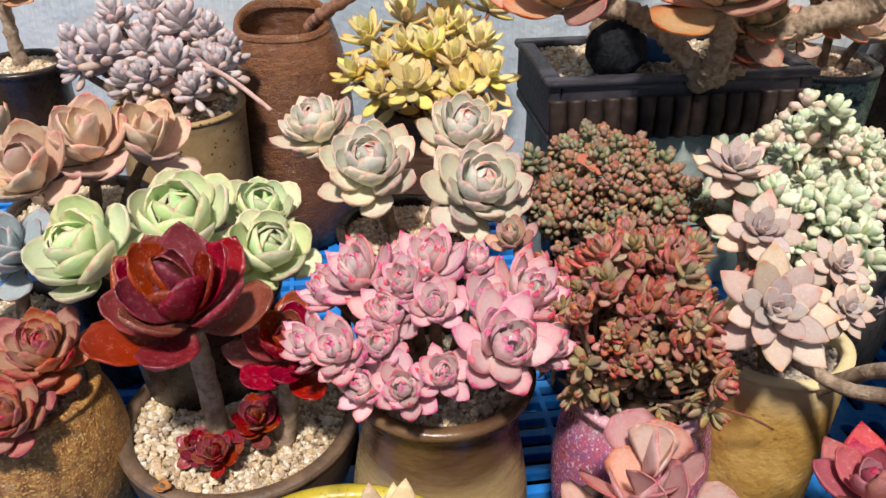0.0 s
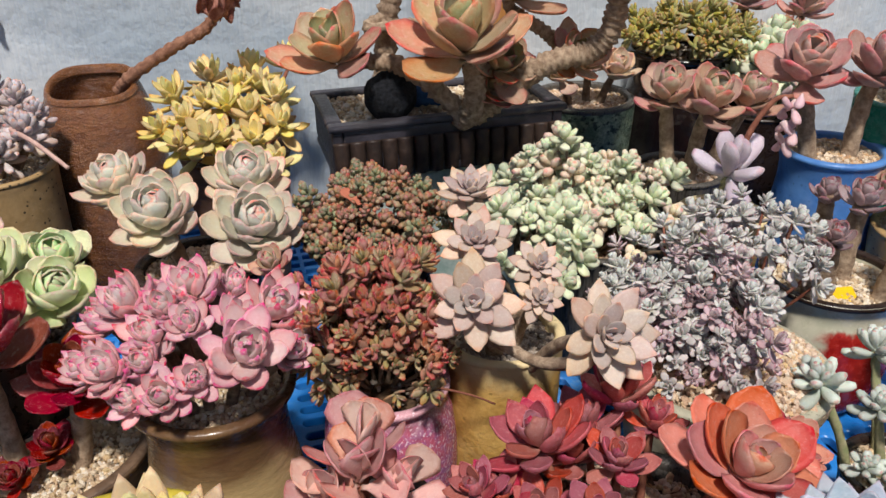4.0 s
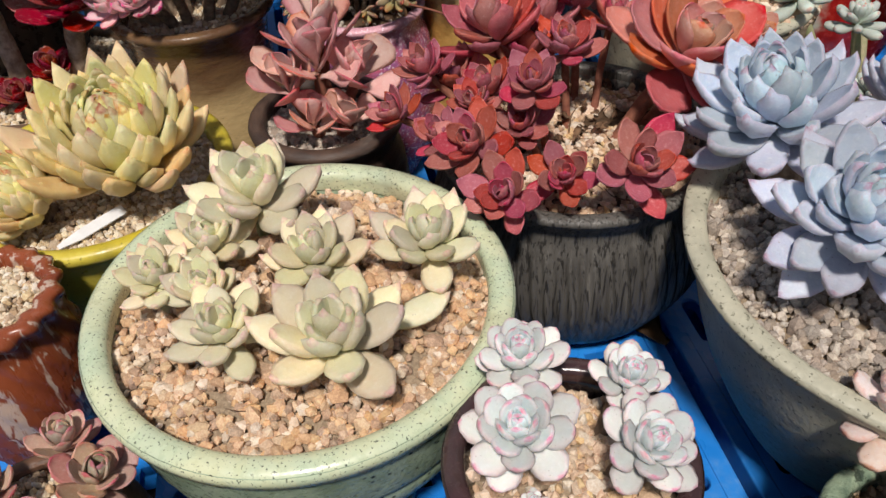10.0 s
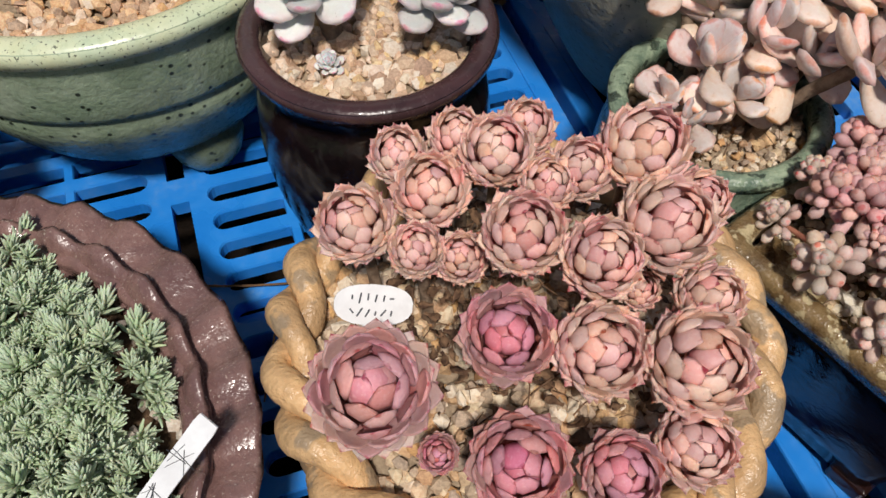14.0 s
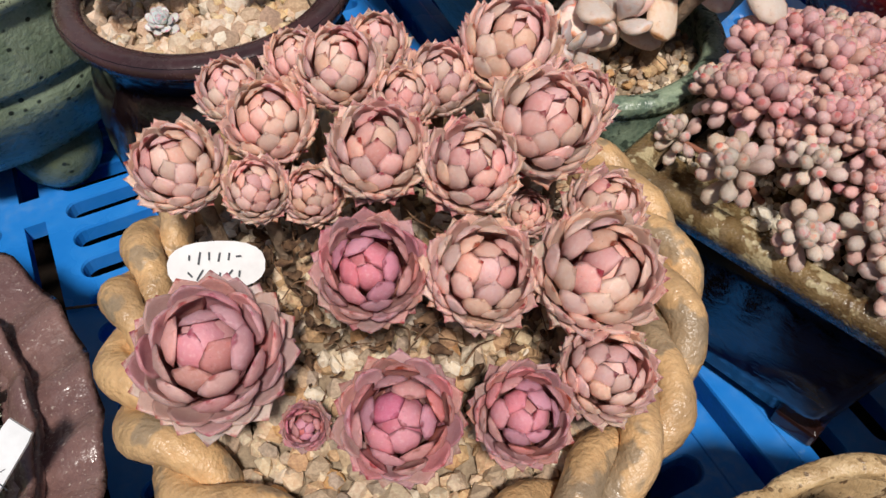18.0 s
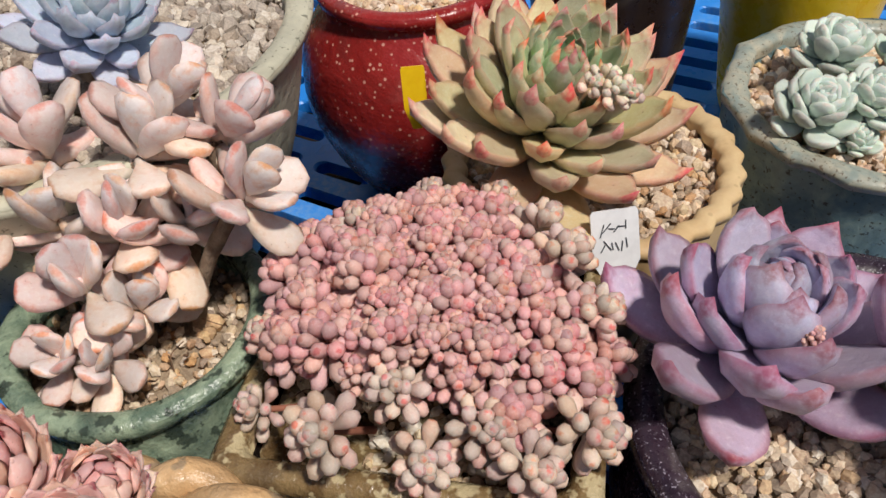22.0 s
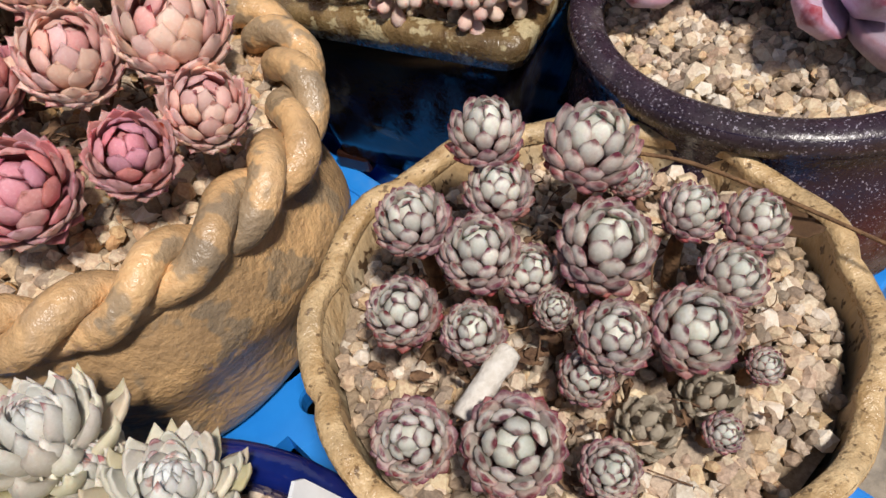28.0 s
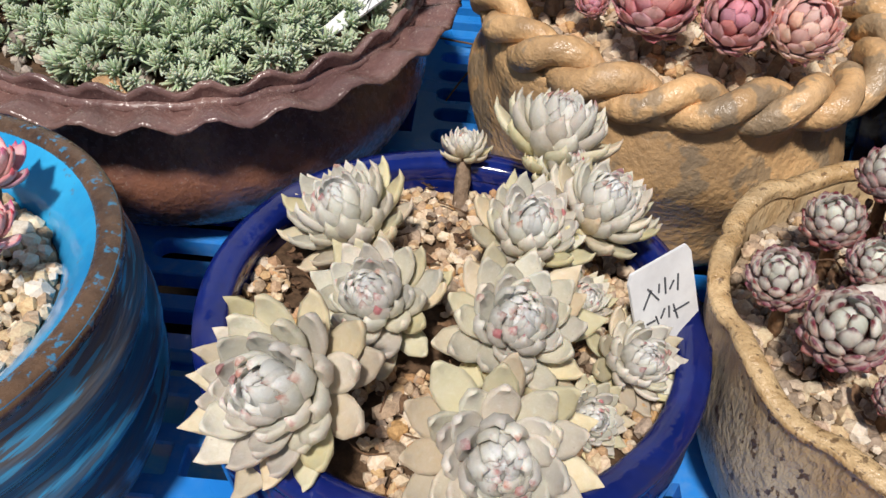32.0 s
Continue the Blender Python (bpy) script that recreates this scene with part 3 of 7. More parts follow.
M_PADDLE = succulent("dusty_rose_paddle_leaf", "e2aaa0", "d4b4ac", "c45c54", "bc4c48", 0.7, 0.95, 0.48, 0.35, rim_from=0.5)
M_PURP = succulent("wine_purple_leaf", "b85054", "a86a70", "c04c4e", "9c3842", 0.35, 0.92, 0.36, 0.25)
M_RED = succulent("coral_red_leaf", "d45e5a", "cca894", "cc4a48", "c2403e", 0.3, 0.93, 0.36, 0.2)
M_BLUE = succulent("powdery_blue_leaf", "c0c6d4", "b4d0dc", "bca2b6", "9c7690", 0.5, 0.96, 0.6, 0.25, rim_from=0.6)
M_SAGE = succulent("sage_green_leaf", "e0d6b4", "d2d2ae", "d8bca4", "c89a92", 0.35, 0.95, 0.5, 0.2)
M_PALE = succulent("pale_mint_pink_edged_leaf", "d8dad4", "cadadc", "dcb4b8", "d0809a", 0.5, 0.95, 0.55, 0.14, rim_from=0.3, mottle=0.1)
M_SEMPH = succulent("pink_houseleek_leaf", "ecd8ca", "ecbaae", "b86658", "7c1a1a", 0.6, 0.94, 0.36, 0.1, rim_from=0.76, mottle=0.07, skirt="a45a50", base="a8524a")
M_SEMPM = succulent("mauve_rose_houseleek_leaf", "ccb4ac", "d88894", "a04a50", "7e2228", 0.7, 0.94, 0.38, 0.08, rim_from=0.75, mottle=0.08, skirt="a06058", base="96484a")
M_SEMPB = succulent("mauve_pink_houseleek_leaf", "c8bab2", "d8989a", "a04e52", "923840", 0.5, 0.95, 0.42, 0.1, rim_from=0.76, mottle=0.1, base="9c5456")
M_MOON = succulent("peach_lilac_fat_leaf", "ead4c6", "d6cece", "d6987a", "cf8a6c", 0.3, 0.94, 0.5, 0.6, mottle=0.35)
M_ECHP = succulent("violet_dusty_leaf", "beaabe", "b8bed6", "a0405a", "861c38", 0.7, 0.92, 0.42, 0.35, rim_from=0.6, mottle=0.28)
M_AGAV = succulent("green_orange_tipped_leaf", "dec6a2", "9cc096", "d08874", "c4504c", 0.5, 0.95, 0.42, 0.2, rim_from=0.6)
M_MINT = succulent("chalky_mint_leaf", "cbd8ca", "c6d8ce", "d0cdbf", "ccc0b4", 0.25, 0.95, 0.6, 0.1)
M_SEMPD = succulent("dark_tipped_houseleek_leaf", "b48e90", "d2d4c8", "8e3440", "5a1428", 0.85, 0.85, 0.42, 0.2, rim_from=0.6, mottle=0.16, skirt="9a504c", base="843440")
M_ECHE = succulent("grey_green_leaf", "d2cab4", "ccd0d0", "c4b49c", "a87470", 0.2, 0.97, 0.58, 0.25, mottle=0.12, skirt="c6b890")
M_TAN = succulent("tan_pink_leaf", "dcc4a8", "d4bca4", "d8a896", "cc8c7e", 0.4, 0.9, 0.5, 0.35, rim_from=0.2)
M_GREY = succulent("blue_grey_leaf", "a6b3b8", "aebcbe", "b8a8a4", "a89090", 0.3, 0.92, 0.55, 0.2)
M_REDE = succulent("red_edged_leaf", "b87a66", "c4a080", "b04448", "982c34", 0.6, 0.8, 0.42, 0.45)
M_LAV = succulent("lavender_fat_leaf", "c8bcbc", "c2c0c8", "cca696", "c49484", 0.3, 0.9, 0.55, 0.4, skirt="c4a890")
M_YELLOW = succulent("golden_yellow_leaf", "e4cc80", "e4d898", "dcae68", "cc9048", 0.3, 0.94, 0.4, 0.12, mottle=0.1)
M_TREE = succulent("olive_coral_edged_leaf", "c49a80", "acb888", "d0604c", "c44438", 0.7, 0.95, 0.34, 0.4, rim_from=0.25)
M_MAUVE = succulent("mauve_green_leaf", "c49a8c", "b0b294", "c07472", "b0545a", 0.5, 0.9, 0.42, 0.35, rim_from=0.3)
M_PTREE = succulent("rosy_grey_leaf", "c29a92", "b0a69e", "c4766e", "c2564e", 0.55, 0.92, 0.42, 0.35, rim_from=0.3)
M_PACHY = succulent("pearly_mauve_leaf", "c4bac8", "ccc2ce", "ccb2bc", "c49cac", 0.3, 0.94, 0.6, 0.2)
M_CAUDEX = succulent("grey_maroon_leaf", "a89698", "ac9ea0", "946068", "803e48", 0.5, 0.9, 0.46, 0.35, rim_from=0.3)
M_STALK = succulent("frosted_teal_leaf", "c0ccc2", "c4d0c8", "c8b4a8", "b89088", 0.25, 0.95, 0.55, 0.2)
M_BUSH = succulent("rust_red_small_leaf", "c08672", "b89078", "b2564c", "a04840", 0.5, 0.75, 0.36, 0.4)
M_BEAD = succulent("green_brown_bead_leaf", "9e8c6e", "a68c70", "b07462", "a06050", 0.35, 0.8, 0.35, 0.45)
M_WHITE = succulent("cream_green_leaf", "d8dfc0", "c6d8b6", "e0ccb6", "dcb8a4", 0.25, 0.97, 0.5, 0.18)
M_SILVER = succulent("silver_lilac_leaf", "ccc8c4", "c4ccc6", "b09aa2", "a4868e", 0.4, 0.93, 0.6, 0.3)
M_FIR = succulent("blue_green_needle_leaf", "acbe9a", "bacbae", "b0b898", "c8d2ba", 0.2, 0.9, 0.55, 0.2)
M_BEADP = succulent("pink_bead_leaf", "d3aca6", "cc9e98", "c88880", "c47a72", 0.0, 0.98, 0.5, 0.2)
M_BUSH2 = succulent("tan_small_leaf", "a08a66", "98946c", "b0604c", "a05844", 0.4, 0.8, 0.4, 0.4)
M_BEAD2 = succulent("grey_green_bead_leaf", "869070", "8c9878", "9c7a60", "96684e", 0.3, 0.8, 0.35, 0.4)
M_SILVER2 = succulent("lilac_pink_small_leaf", "c0aab0", "c4b8b8", "a87a86", "986672", 0.45, 0.85, 0.6, 0.4)
M_WHITE2 = succulent("pink_tinged_cream_leaf", "e2d0bc", "d6dcc0", "deb4a2", "d89e8c", 0.3, 0.94, 0.5, 0.3)
M_BEADG = succulent("grey_green_pink_bead_leaf", "d2bcae", "c4b4a6", "d09a8a", "cf8474", 0.1, 0.97, 0.5, 0.3)
M_DRIED = plain("dried_rosette", "a89a86", "c9bda8", 200, 0.95, 0.5)
M_FRILL = succulent("frilled_mauve_leaf", "b894a0", "c4acb6", "a06a78", "985868", 0.5, 0.85, 0.45, 0.3, rim_from=0.6)
M_OLIVE = succulent("olive_bead_leaf", "9c9a58", "a3a45e", "b58a50", "a87a48", 0.4, 0.8, 0.4, 0.4)

KINDS = {
    "beadg": kind(22, 0.235, 0.22, 1.5, 0.46, -20, 88, 0.8, M_BEADG, curl=12, bud=12, cup=0.0, h=0.38, tip=0.0, wild=2.2, rings=6, sides=8, round=0.95, neck=0.1),
    "white2": kind(11, 0.33, 0.26, 0.95, 0.36, -2, 82, 0.75, M_WHITE2, curl=14, cup=0.0, h=0.42, tip=0.0, wild=2.4, rings=5, sides=8, round=0.85, neck=0.15),
    "silver2": kind(13, 0.28, 0.15, 0.85, 0.38, -10, 78, 0.65, M_SILVER2, curl=15, cup=0.1, h=0.7, tip=0.0, wild=3.2),
    "bead2": kind(18, 0.3, 0.28, 1.3, 0.42, -25, 86, 0.85, M_BEAD2, curl=8, cup=0.0, h=1.1, tip=0.0, wild=2.4, round=0.95, neck=0.12),
    "bush2": kind(11, 0.25, 0.17, 0.75, 0.44, 0, 80, 0.6, M_BUSH2, curl=20, cup=0.05, h=0.6, tip=0.03, wild=3, round=0.75),
    "green": kind(21, 0.35, 0.1, 0.95, 0.4, 8, 74, 0.54, M_GREEN, curl=62, bud=94, full=1.4, cup=0.34, h=0.34, tip=0.05, wild=1.2),
    "darkred": kind(24, 0.30, 0.07, 0.9, 0.45, 14, 80, 0.62, M_DARKRED, curl=34, cup=0.3, h=0.34, tip=0.07, wild=2.2),
    "pink": kind(24, 0.255, 0.12, 0.85, 0.58, 26, 80, 0.62, M_PINK, curl=36, bud=54, full=1.1, cup=0.3, h=0.34, tip=0.13, reach=0.86, wild=2.0, split=0.85),
    "rose": kind(36, 0.29, 0.11, 0.9, 0.45, 2, 74, 0.46, M_ROSE, curl=56, bud=92, full=1.4, cup=0.32, h=0.36, tip=0.08, reach=0.88, split=0.8, wild=1.4),
    "ghost": kind(24, 0.265, 0.12, 0.65, 0.58, 2, 76, 0.34, M_GHOST, curl=14, cup=0.1, h=0.25, tip=0.07, pe=1.3),
    "sempy": kind(104, 0.15, 0.12, 0.8, 0.47, 26, 80, 0.5, M_SEMPY, curl=56, bud=90, full=1.4, cup=0.14, h=0.42, tip=0.09, tipup=0, split=0.5),
    "paddle": kind(8, 0.36, 0.06, 1.5, 0.36, 34, 84, 0.85, M_PADDLE, curl=16, cup=0.14, h=0.3, tip=0.02, wild=3.6, sink=0.9, reach=0.76, neck=0.14),
    "purp": kind(20, 0.26, 0.11, 0.85, 0.50, 14, 82, 0.52, M_PURP, curl=34, cup=0.34, h=0.3, tip=0.09, wild=2.2, reach=0.86),
    "redbig": kind(28, 0.32, 0.08, 0.9, 0.45, 0, 76, 0.4, M_RED, curl=34, cup=0.36, h=0.22, tip=0.05, wild=2.2),
    "blue": kind(50, 0.21, 0.15, 0.8, 0.54, -4, 77, 0.46, M_BLUE, curl=44, bud=78, full=1.35, cup=0.34, h=0.48, tip=0.1, reach=0.91, split=0.72, wild=1.3),
    "sage": kind(21, 0.265, 0.19, 0.8, 0.55, 10, 80, 0.58, M_SAGE, curl=28, cup=0.12, h=0.32, tip=0.1, wild=1.9, reach=0.88, round=0.6),
    "pale": kind(27, 0.31, 0.19, 0.85, 0.42, 2, 84, 0.5, M_PALE, curl=36, cup=0.1, h=0.36, tip=0.05, reach=0.84, round=0.65),
    "semph": kind(68, 0.31, 0.13, 0.55, 0.58, 34, 78, 0.58, M_SEMPH, curl=46, bud=58, full=1.2, globe=122, stand=117, cup=0.2, h=0.46, tip=0.12, tipup=-24, sink=0.42, split=0.6, round=0.6, neck=0.8, leaf_rings=9),
    "sempmid": kind(54, 0.33, 0.12, 0.55, 0.52, 34, 78, 0.58, M_SEMPM, curl=46, bud=62, full=1.2, globe=112, stand=115, cup=0.2, h=0.46, tip=0.1, tipup=-20, sink=0.42, split=0.66, round=0.6, neck=0.8, leaf_rings=9),
    "sempbig": kind(62, 0.32, 0.12, 0.58, 0.5, 34, 78, 0.56, M_SEMPB, curl=44, bud=64, full=1.25, globe=112, stand=108, cup=0.2, h=0.46, tip=0.08, tipup=-15, sink=0.42, split=0.8, neck=0.8, leaf_rings=9),
    "moon": kind(10, 0.31, 0.2, 0.95, 0.36, -10, 76, 0.75, M_MOON, curl=22, cup=0.06, h=0.5, tip=0.0, wild=4, round=0.75, neck=0.25, reach=0.82),
    "echp": kind(36, 0.24, 0.16, 0.98, 0.56, 8, 80, 0.5, M_ECHP, curl=54, bud=66, full=1.3, cup=0.26, h=0.42, tip=0.1, reach=0.88, round=0.6, wild=1.6, leaf_rings=12),
    "agav": kind(80, 0.175, 0.12, 0.82, 0.54, 12, 80, 0.46, M_AGAV, curl=34, cup=0.34, h=0.46, tip=0.12, reach=0.92, split=0.55, wild=0.7, leaf_rings=9),
    "mint": kind(30, 0.31, 0.2, 0.85, 0.38, 4, 84, 0.55, M_MINT, curl=54, cup=0.1, h=0.36, tip=0.0, reach=0.82, round=0.6),
    "sempd": kind(50, 0.3, 0.2, 0.65, 0.52, 12, 76, 0.6, M_SEMPD, curl=46, bud=58, full=1.15, globe=116, stand=110, cup=0.1, h=0.46, tip=0.07, tipup=-15, sink=0.42, split=0.5, round=0.75, neck=0.8, leaf_rings=8),
    "eche": kind(64, 0.195, 0.14, 0.85, 0.54, 6, 78, 0.46, M_ECHE, curl=50, bud=90, full=1.4, cup=0.24, h=0.38, tip=0.12, split=0.5, wild=1.4),
    "tan": kind(15, 0.33, 0.08, 0.85, 0.46, 24, 80, 0.68, M_TAN, curl=34, cup=0.3, h=0.3, tip=0.06, wild=2.8, reach=0.8),
    "grey": kind(16, 0.30, 0.1, 0.85, 0.46, 15, 80, 0.6, M_GREY, curl=28, cup=0.18, h=0.3, tip=0.05, wild=2, reach=0.82),
    "rede": kind(36, 0.26, 0.10, 0.8, 0.44, 6, 86, 0.55, M_REDE, curl=50, cup=0.22, h=0.35, tip=0.08, reach=0.84, split=0.75),
    "lav": kind(26, 0.2, 0.17, 0.75, 0.40, -20, 84, 0.65, M_LAV, curl=28, cup=0.0, h=0.8, tip=0.0, wild=1.8, round=0.85, reach=0.92, split=0.45),
    "yellow": kind(14, 0.215, 0.14, 0.6, 0.5, 2, 75, 0.62, M_YELLOW, curl=18, cup=0.06, h=0.4, tip=0.06, wild=2, reach=0.85, split=0.45),
    "tree": kind(17, 0.33, 0.06, 0.9, 0.46, 10, 78, 0.58, M_TREE, curl=34, cup=0.3, h=0.2, tip=0.06, wild=2.4, reach=0.88),
    "mauve": kind(20, 0.30, 0.11, 0.85, 0.43, 12, 84, 0.65, M_MAUVE, curl=42, cup=0.22, h=0.4, tip=0.06, reach=0.8, wild=1.4),
    "ptree": kind(20, 0.32, 0.11, 0.9, 0.4, 8, 84, 0.6, M_PTREE, curl=38, cup=0.22, h=0.4, tip=0.05, reach=0.82, wild=1.5),
    "pachy": kind(8, 0.24, 0.2, 0.85, 0.37, 8, 80, 0.85, M_PACHY, curl=14, cup=0.0, h=0.25, tip=0.0, wild=2.8, round=0.8, neck=0.3, reach=0.88),
    "caudex": kind(18, 0.31, 0.11, 0.85, 0.4, 12, 86, 0.7, M_CAUDEX, curl=65, cup=0.22, h=0.4, tip=0.05, reach=0.8, split=0.6),
    "stalk": kind(18, 0.21, 0.17, 0.7, 0.38, -8, 82, 0.6, M_STALK, curl=20, cup=0.0, h=0.45, tip=0.0, wild=1.8, round=0.85, reach=0.88, split=0.7),
    "frill": kind(13, 0.42, 0.03, 1.0, 0.28, 2, 62, 0.6, M_FRILL, curl=30, cup=0.3, h=0.25, tip=0.0, wild=2, frill=0.4, ruffles=42, leaf_rings=26),
    "bush": kind(10, 0.26, 0.16, 0.8, 0.46, 35, 86, 0.75, M_BUSH, curl=24, cup=0.15, h=0.45, tip=0.03, wild=2.4, round=0.7),
    "bead": kind(18, 0.3, 0.28, 1.3, 0.42, -25, 86, 0.85, M_BEAD, curl=8, cup=0.0, h=0.9, tip=0.0, wild=2.4, round=0.95, neck=0.12),
    "white": kind(11, 0.34, 0.27, 0.95, 0.36, -2, 82, 0.7, M_WHITE, curl=18, cup=0.05, h=0.42, tip=0.0, wild=2.4, rings=5, sides=8, round=0.8, neck=0.15),
    "silver": kind(12, 0.3, 0.16, 0.85, 0.38, 0, 78, 0.7, M_SILVER, curl=18, cup=0.15, h=0.6, tip=0.0, wild=3.0),
    "fir": kind(34, 0.105, 0.105, 0.45, 0.42, 22, 86, 0.85, M_FIR, curl=14, cup=0.0, h=0.9, tip=0.0, wild=2.4, sides=5, rings=3, round=0.95, neck=0.3),
    "beadp": kind(30, 0.225, 0.215, 1.6, 0.46, -25, 88, 0.85, M_BEADP, curl=8, bud=8, cup=0.0, h=0.32, tip=0.0, wild=1.6, rings=6, sides=8, round=0.95, neck=0.1),
    "olive": kind(11, 0.22, 0.2, 0.65, 0.4, -10, 80, 0.6, M_OLIVE, curl=14, cup=0.0, h=0.8, tip=0.0, wild=3, round=0.8),
}

# ---- setting ----


def fleece():
    # spun white fleece: faint bluish stains, a ribbed weave and soft dents
    g = Nodes("fleece_sheet")
    big, mid = g.noise(3.0, 5, 0.6), g.noise(16, 4, 0.6)
    ribs = g.noise(1.0, 2, 0.5, g.node("ShaderNodeMapping", {"Vector": g.coord(), "Scale": (330, 1, 26)}).outputs[0])
    col = g.mix(g.step(big, 0.35, 0.65), srgb("b8c6d2"), srgb("d8dee2"))
    col = g.mix(g.math("MULTIPLY", g.step(mid, 0.45, 0.75), 0.35), col, srgb("a6b8c6"))
    col = g.mix(g.step(ribs, 0.35, 0.65, 0.0, 0.22), col, srgb("9cacba"))
    g.bump(g.math("ADD", g.math("MULTIPLY", mid, 2.0), g.math("MULTIPLY", ribs, 0.35)), 0.4, 0.008)
    return g.done(col, 0.9, spec=0.15)


M_WALL = fleece()
M_EARTH = plain("bare_earth", "8a6a48", "b08c62", 6, 0.95, 0.6, (1, 1, 1), 0.1, 0.01)
M_WOOD = plain("planed_pine", "b5773e", "d09a5e", 14, 0.7, 0.25, (6, 6, 0.5), 0.3, 0.002)
M_OLDWOOD = plain("weathered_wood", "7d7468", "a89a86", 14, 0.85, 0.4, (6, 6, 0.5), 0.2, 0.002)
def pallet_plastic():
    # blue moulded plastic, scuffed, with pale dust lying on it
    g = Nodes("blue_plastic")
    n, fine, patch = g.noise(18, 5, 0.65), g.noise(240, 3, 0.6), g.noise(9, 4, 0.7)
    col = g.mix(g.step(n, 0.3, 0.7), srgb("1f7cd6"), srgb("2e8ce4"))
    col = g.mix(g.math("MULTIPLY", g.step(patch, 0.45, 0.7), g.step(fine, 0.35, 0.7, 0.05, 0.4)), col, srgb("9fb6c8"))
    g.bump(g.math("ADD", n, g.math("MULTIPLY", fine, 0.2)), 0.12, 0.002)
    return g.done(col, g.step(patch, 0.4, 0.7, 0.26, 0.5), spec=0.5)


M_PALLET = pallet_plastic()
# soil tone taken near black: the shade under the deck is in this colour
M_SHADED_SOIL = plain("shade_black_soil", "171310", "2a221c", 60, 0.95, 0.6, (1, 1, 1), 0.1, 0.004)


def box_arrays(x0, x1, y0, y1, z0, z1):
    v = [(x0, y0, z0), (x1, y0, z0), (x1, y1, z0), (x0, y1, z0), (x0, y0, z1), (x1, y0, z1), (x1, y1, z1), (x0, y1, z1)]
    return v, [[3, 2, 1, 0], [4, 5, 6, 7], [0, 1, 5, 4], [1, 2, 6, 5], [2, 3, 7, 6], [3, 0, 4, 7]]


def box(name, x0, x1, y0, y1, z0, z1, mat, parent=None, m=None, bevel=0.0, label=""):
    bm = bmesh.new()
    vs, fs = box_arrays(x0, x1, y0, y1, z0, z1)
    bv = [bm.verts.new(v) for v in vs]
    for f in fs:
        bm.faces.new([bv[i] for i in f])
    if bevel:
        bmesh.ops.bevel(bm, geom=list(bm.edges), offset=bevel, segments=2, affect="EDGES", profile=0.5)
    me = bpy.data.meshes.new(name)
    bm.to_mesh(me)
    bm.free()
    me.materials.append(mat)
    return part(name, me, parent, m, label)


GROUND_Z = -0.15
v, f = box_arrays(-40, 40, -40, 40, GROUND_Z - 0.1, GROUND_Z)
ground = tagged(new("ground", mesh_of("ground", v, f, M_EARTH, False)), "bare sandy brown earth under the plant stand", "ground", "", "structure")


def fleece_wall():
    nx, nz, V = 90, 40, []
    for i, j in itertools.product(range(nx + 1), range(nz + 1)):
        x, z = -1.6 + 4.2 * i / nx, GROUND_Z + 1.9 * j / nz
        V.append((x, 1.0 + 0.014 * noise.noise(Vector((x * 3.2, z * 4.2, 1))) + 0.005 * noise.noise(Vector((x * 11, z * 9, 4))), z))
    n = len(V)
    V += [(x, 1.05, z) for x, _, z in V]
    q = lambda i, j, o=0: o + i * (nz + 1) + j
    F = [[q(i, j), q(i + 1, j), q(i + 1, j + 1), q(i, j + 1)] for i in range(nx) for j in range(nz)]
    F += [[q(i, j, n), q(i, j + 1, n), q(i + 1, j + 1, n), q(i + 1, j, n)] for i in range(nx) for j in range(nz)]
    for i in range(nx):
        F += [[q(i, 0), q(i, 0, n), q(i + 1, 0, n), q(i + 1, 0)], [q(i, nz), q(i + 1, nz), q(i + 1, nz, n), q(i, nz, n)]]
    return tagged(new("wall_north", mesh_of("wall_north", V, F, M_WALL)), "pale grey-blue fleece sheet hung as a wall", "wall", "", "structure")


fleece_wall()
tagged(box("wooden_post", 0.31, 0.345, 0.955, 0.985, GROUND_Z, 1.6, M_WOOD, bevel=0.002), "upright planed pine post before the fleece wall", "post")


